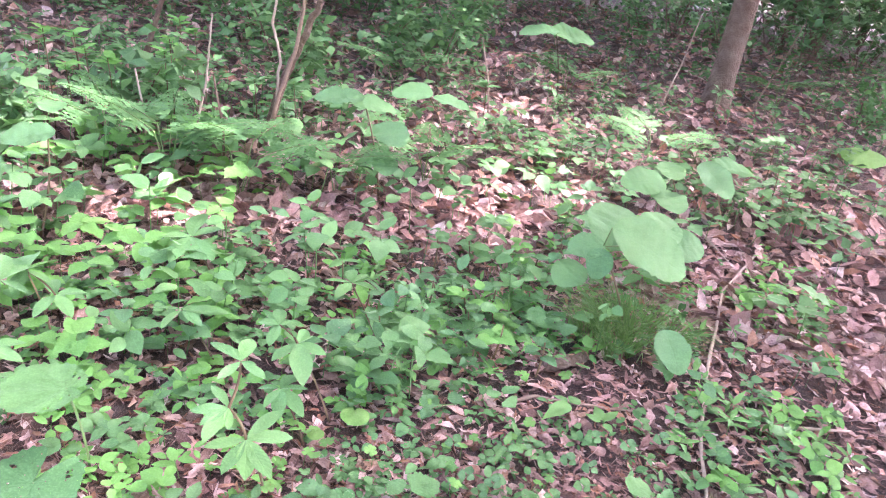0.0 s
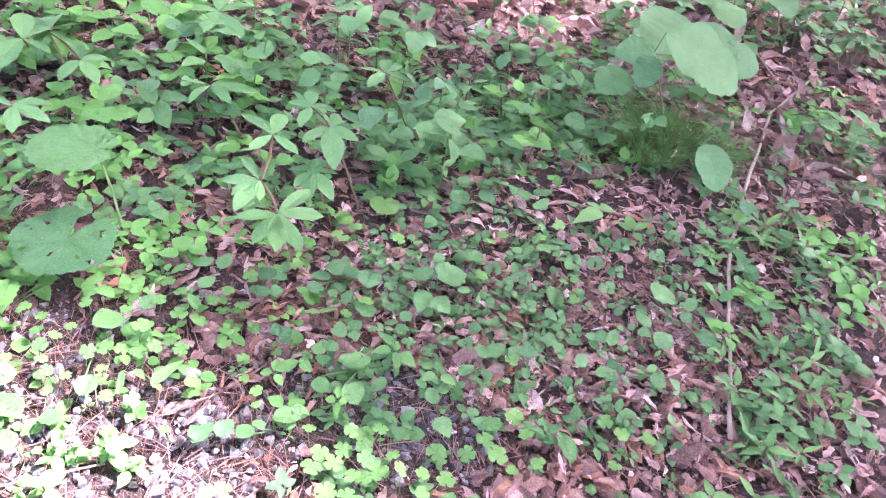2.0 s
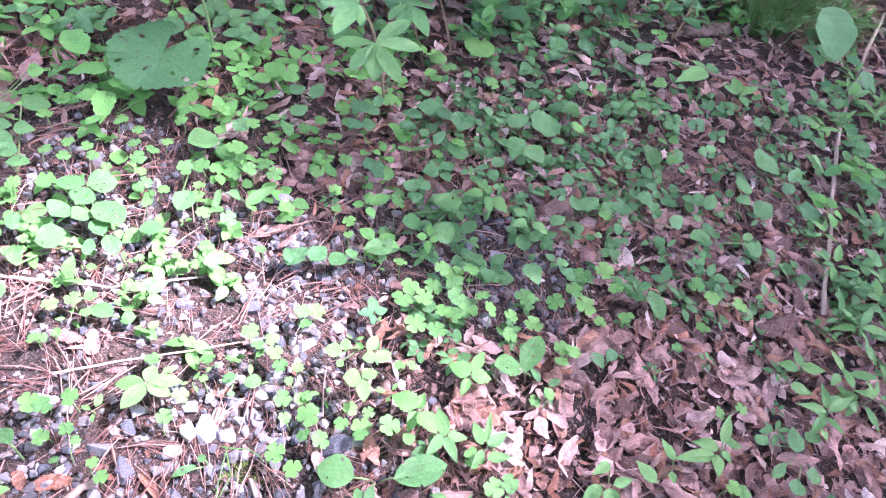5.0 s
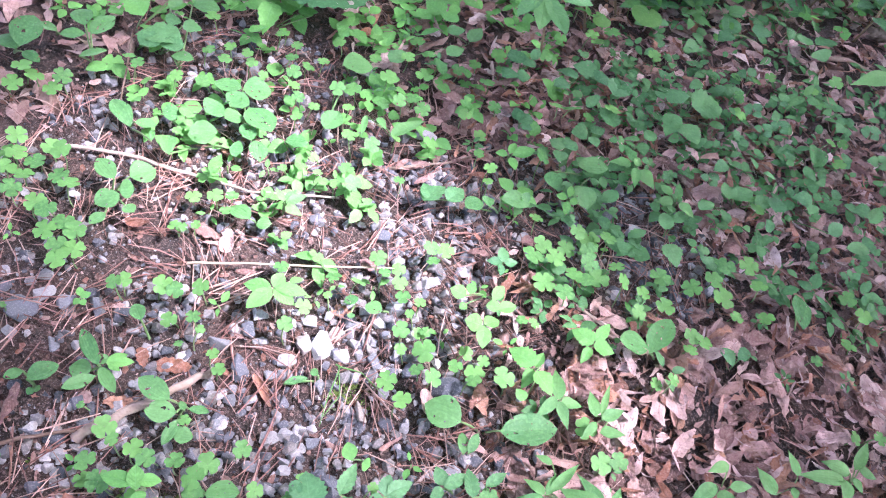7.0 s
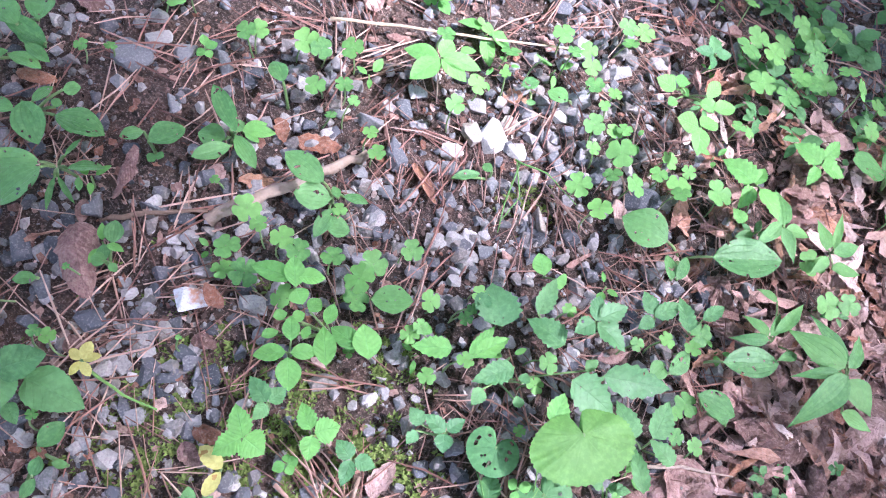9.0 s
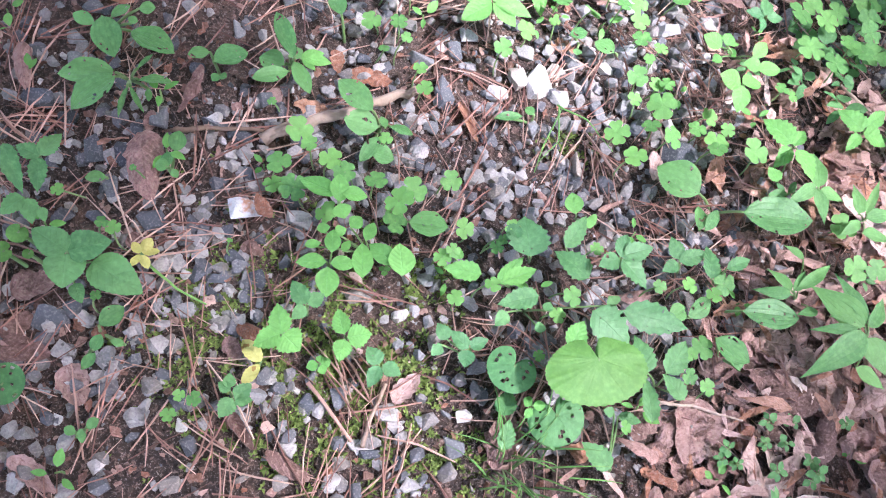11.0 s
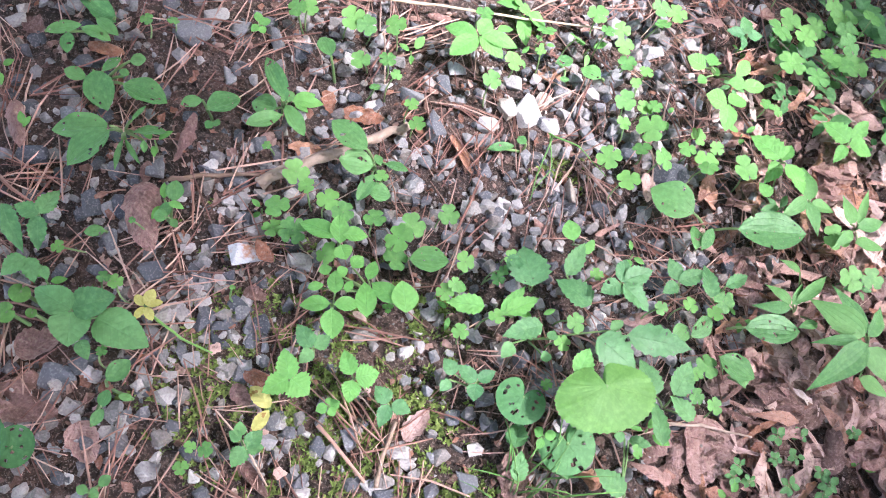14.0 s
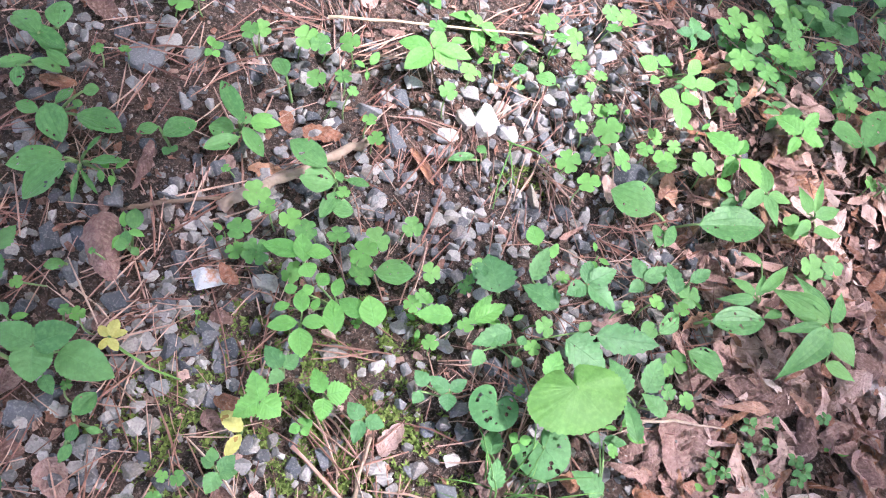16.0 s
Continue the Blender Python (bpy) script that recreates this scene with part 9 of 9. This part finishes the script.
for _ in range(14500):
    x, y = RS.uniform(-1.5, 2.6), RS.uniform(-0.5, 3.6)
    if RS.random() < stony(x, y) * 0.95:
        continue
    near = -0.4 < x < 1.35 and y < 1.6
    (rows if near else mid_rows).append((x, y, lift(x, y) + RS.uniform(-0.003, 0.012), RS.uniform(0.030, 0.088) * (1.0 - 0.55 * stony(x, y)), RS.normal(0, 0.26), RS.normal(0, 0.30), RS.uniform(0, 6.28), int(RS.integers(8 if near and y < 1.0 else 14))))
PLAIN = [long_leaf(w, 0.45, 0.85, 0.6, 3, 1, f, d, 0.5, 0, 0, tw, seed=150 + i) for i, (w, f, d, tw) in enumerate([
    (0.55, 0.7, 0.8, 0.6), (0.42, 1.0, -0.6, -0.7), (0.6, -0.7, 0.9, 0.5), (0.4, 0.9, 0.4, 1.0), (0.55, 0.4, -0.5, -0.5), (0.5, -1.0, 0.6, 0.8)])]
near_rows, rows = rows, []
for _ in range(19500):
    d, a = 3.0 + 14.0 * RS.random() ** 1.6, RS.uniform(-0.8, 0.85)
    x, y = d * math.sin(a), d * math.cos(a)
    rows.append((x, y, lift(x, y) + RS.uniform(0.002, 0.02), RS.uniform(0.06, 0.11) * (1 + 0.055 * d), RS.normal(0, 0.28), RS.normal(0, 0.28), RS.uniform(0, 6.28), int(RS.integers(6))))
for _ in range(11500):
    d, a = 9.5 * RS.random() ** 0.7, RS.uniform(0, 6.28)
    x, y = 0.2 + d * math.sin(a), d * math.cos(a)
    if -1.5 < x < 2.6 and -0.5 < y < 3.6:
        continue
    rows.append((x, y, lift(x, y) + RS.uniform(0.002, 0.015), RS.uniform(0.05, 0.12), RS.normal(0, 0.28), RS.normal(0, 0.28), RS.uniform(0, 6.28), int(RS.integers(6))))
scatter("leaf_litter", FINE, near_rows, LITTER, "thick litter of dry brown and pinkish leaves", "leaf litter")
scatter("leaf_litter", FLAT, mid_rows, LITTER, "litter of curled dry brown leaves between low herbs", "leaf litter")
scatter("leaf_litter", PLAIN, rows, LITTER, "litter of dry brown leaves through the wood", "leaf litter")


def shard(seed):
    """A small torn piece of a leaf."""
    r = np.random.default_rng(seed)
    k = int(r.integers(5, 8))
    ring = [(0.5 * q * math.cos(a), 0.5 * q * math.sin(a) * 0.7, 0.12 * r.normal()) for a, q in ((6.283 * (i + r.uniform(-0.3, 0.3)) / k, r.uniform(0.5, 1.1)) for i in range(k))]
    return Shape([(0, 0, 0.05)] + ring, [(0, 1 + i, 1 + (i + 1) % k) for i in range(k)], [(0.5, 0.5)] + [(0.4, 0.3)] * k)


BITS = [shard(90 + i) for i in range(4)]
STRIPS = [dry_leaf(130 + i, w, k, b, tw, 5, 1, 0.03, 0.2) for i, (w, k, b, tw) in enumerate([(0.22, 1.6, 0.5, 0.7), (0.28, -1.3, -0.4, -0.7), (0.16, 1.9, 0.8, 1.1), (0.3, 1.0, -0.6, -0.5), (0.2, -1.8, 0.3, 0.8)])]
rows = []
for k in range(8200):
    x, y = (RS.uniform(-0.1, 1.35), RS.uniform(-0.3, 1.5)) if k < 3800 else (RS.uniform(-1.0, 2.0), RS.uniform(1.2, 3.0))
    if RS.random() < stony(x, y) * 0.97:
        continue
    rows.append((x, y, lift(x, y) + RS.uniform(0.004, 0.02), RS.uniform(0.025, 0.06), RS.normal(0, 0.22), RS.normal(0, 0.3), RS.uniform(0, 6.28), int(RS.integers(5))))
russet = rows[::3]
rows = [q for k, q in enumerate(rows) if k % 3]
scatter("curled_litter", STRIPS, russet, RUST_LEAF, "russet curled leaf scraps lying among the litter", "leaf litter")
scatter("curled_litter", STRIPS, rows, LITTER, "curled and torn dry leaves lying on the litter", "leaf litter")
rows = []
for _ in range(19000):
    x, y = RS.uniform(-0.95, 1.2), RS.uniform(-0.4, 1.5)
    if RS.random() < 0.2 * stony(x, y):
        continue
    rows.append((x, y, lift(x, y) + RS.uniform(0.001, 0.005), 0.004 + 0.016 * RS.random() ** 1.7, RS.normal(0, 0.5), RS.normal(0, 0.5), RS.uniform(0, 6.28), int(RS.integers(4))))
for _ in range(5200):
    x, y = RS.uniform(-0.1, 1.4), RS.uniform(-0.2, 1.7)
    if RS.random() < stony(x, y):
        continue
    rows.append((x, y, lift(x, y) + RS.uniform(0.008, 0.022), 0.008 + 0.022 * RS.random() ** 1.5, RS.normal(0, 0.4), RS.normal(0, 0.4), RS.uniform(0, 6.28), int(RS.integers(4))))
scatter("leaf_crumbs", BITS, rows, CRUMB, "small broken pieces of dry brown leaves", "leaf litter")

# ---- crumbs of soil ----
GRIT = [rock(340 + i, 1.0, RS.uniform(0.7, 0.95), RS.uniform(0.6, 0.8), 8, 0.0) for i in range(6)]
rows = []
for _ in range(7500):
    x, y = RS.uniform(-0.95, 0.5), RS.uniform(-0.4, 1.2)
    if RS.random() > 0.2 + 0.8 * stony(x, y):
        continue
    s = 0.003 + 0.007 * RS.random() ** 2
    rows.append((x, y, lift(x, y) + 0.2 * s, s, RS.normal(0, 0.6), RS.normal(0, 0.6), RS.uniform(0, 6.28), int(RS.integers(6))))
scatter("soil_crumbs", GRIT, rows, SOIL, "dark crumbs of soil and grit between the stones", "soil", False)

# ---- pine needles ----
def needle(bow):
    """A dry needle along y, three-sided."""
    v, f = [], []
    for x, y, z, q in [(0, -0.5, 0, 0.010), (bow, 0, 0.03, 0.014), (0, 0.5, 0, 0.008)]:
        v += [(x - q, y, z), (x + q, y, z), (x, y, z + 1.6 * q)]
    for k in (0, 3):
        f += [(k, k + 1, k + 4, k + 3), (k + 1, k + 2, k + 5, k + 4), (k + 2, k, k + 3, k + 5)]
    return Shape(v, f)


PIN = [needle(b) for b in (0.0, 0.015, -0.03, 0.05)]
rows = []
for _ in range(2900):
    x, y = RS.uniform(-0.95, 1.1), RS.uniform(-0.35, 1.7)
    if RS.random() > 0.30 + 0.70 * max(stony(x, y), 0.3 if x < 0.1 else 0.0):
        continue
    # needles fall in loose sheaves
    turn, long = RS.normal(0.4, 0.9), RS.uniform(0.045, 0.095)
    for _ in range(int(RS.integers(1, 6))):
        px, py = x + RS.normal(0, 0.012), y + RS.normal(0, 0.012)
        rows.append((px, py, lift(px, py) + RS.uniform(0.003, 0.014), long * RS.uniform(0.6, 1.1), RS.normal(0, 0.06), 0, turn + RS.normal(0, 0.25), int(RS.integers(4))))
scatter("pine_needles", PIN, rows, NEEDLE, "scattered reddish-brown dry pine needles", "pine needles", False)
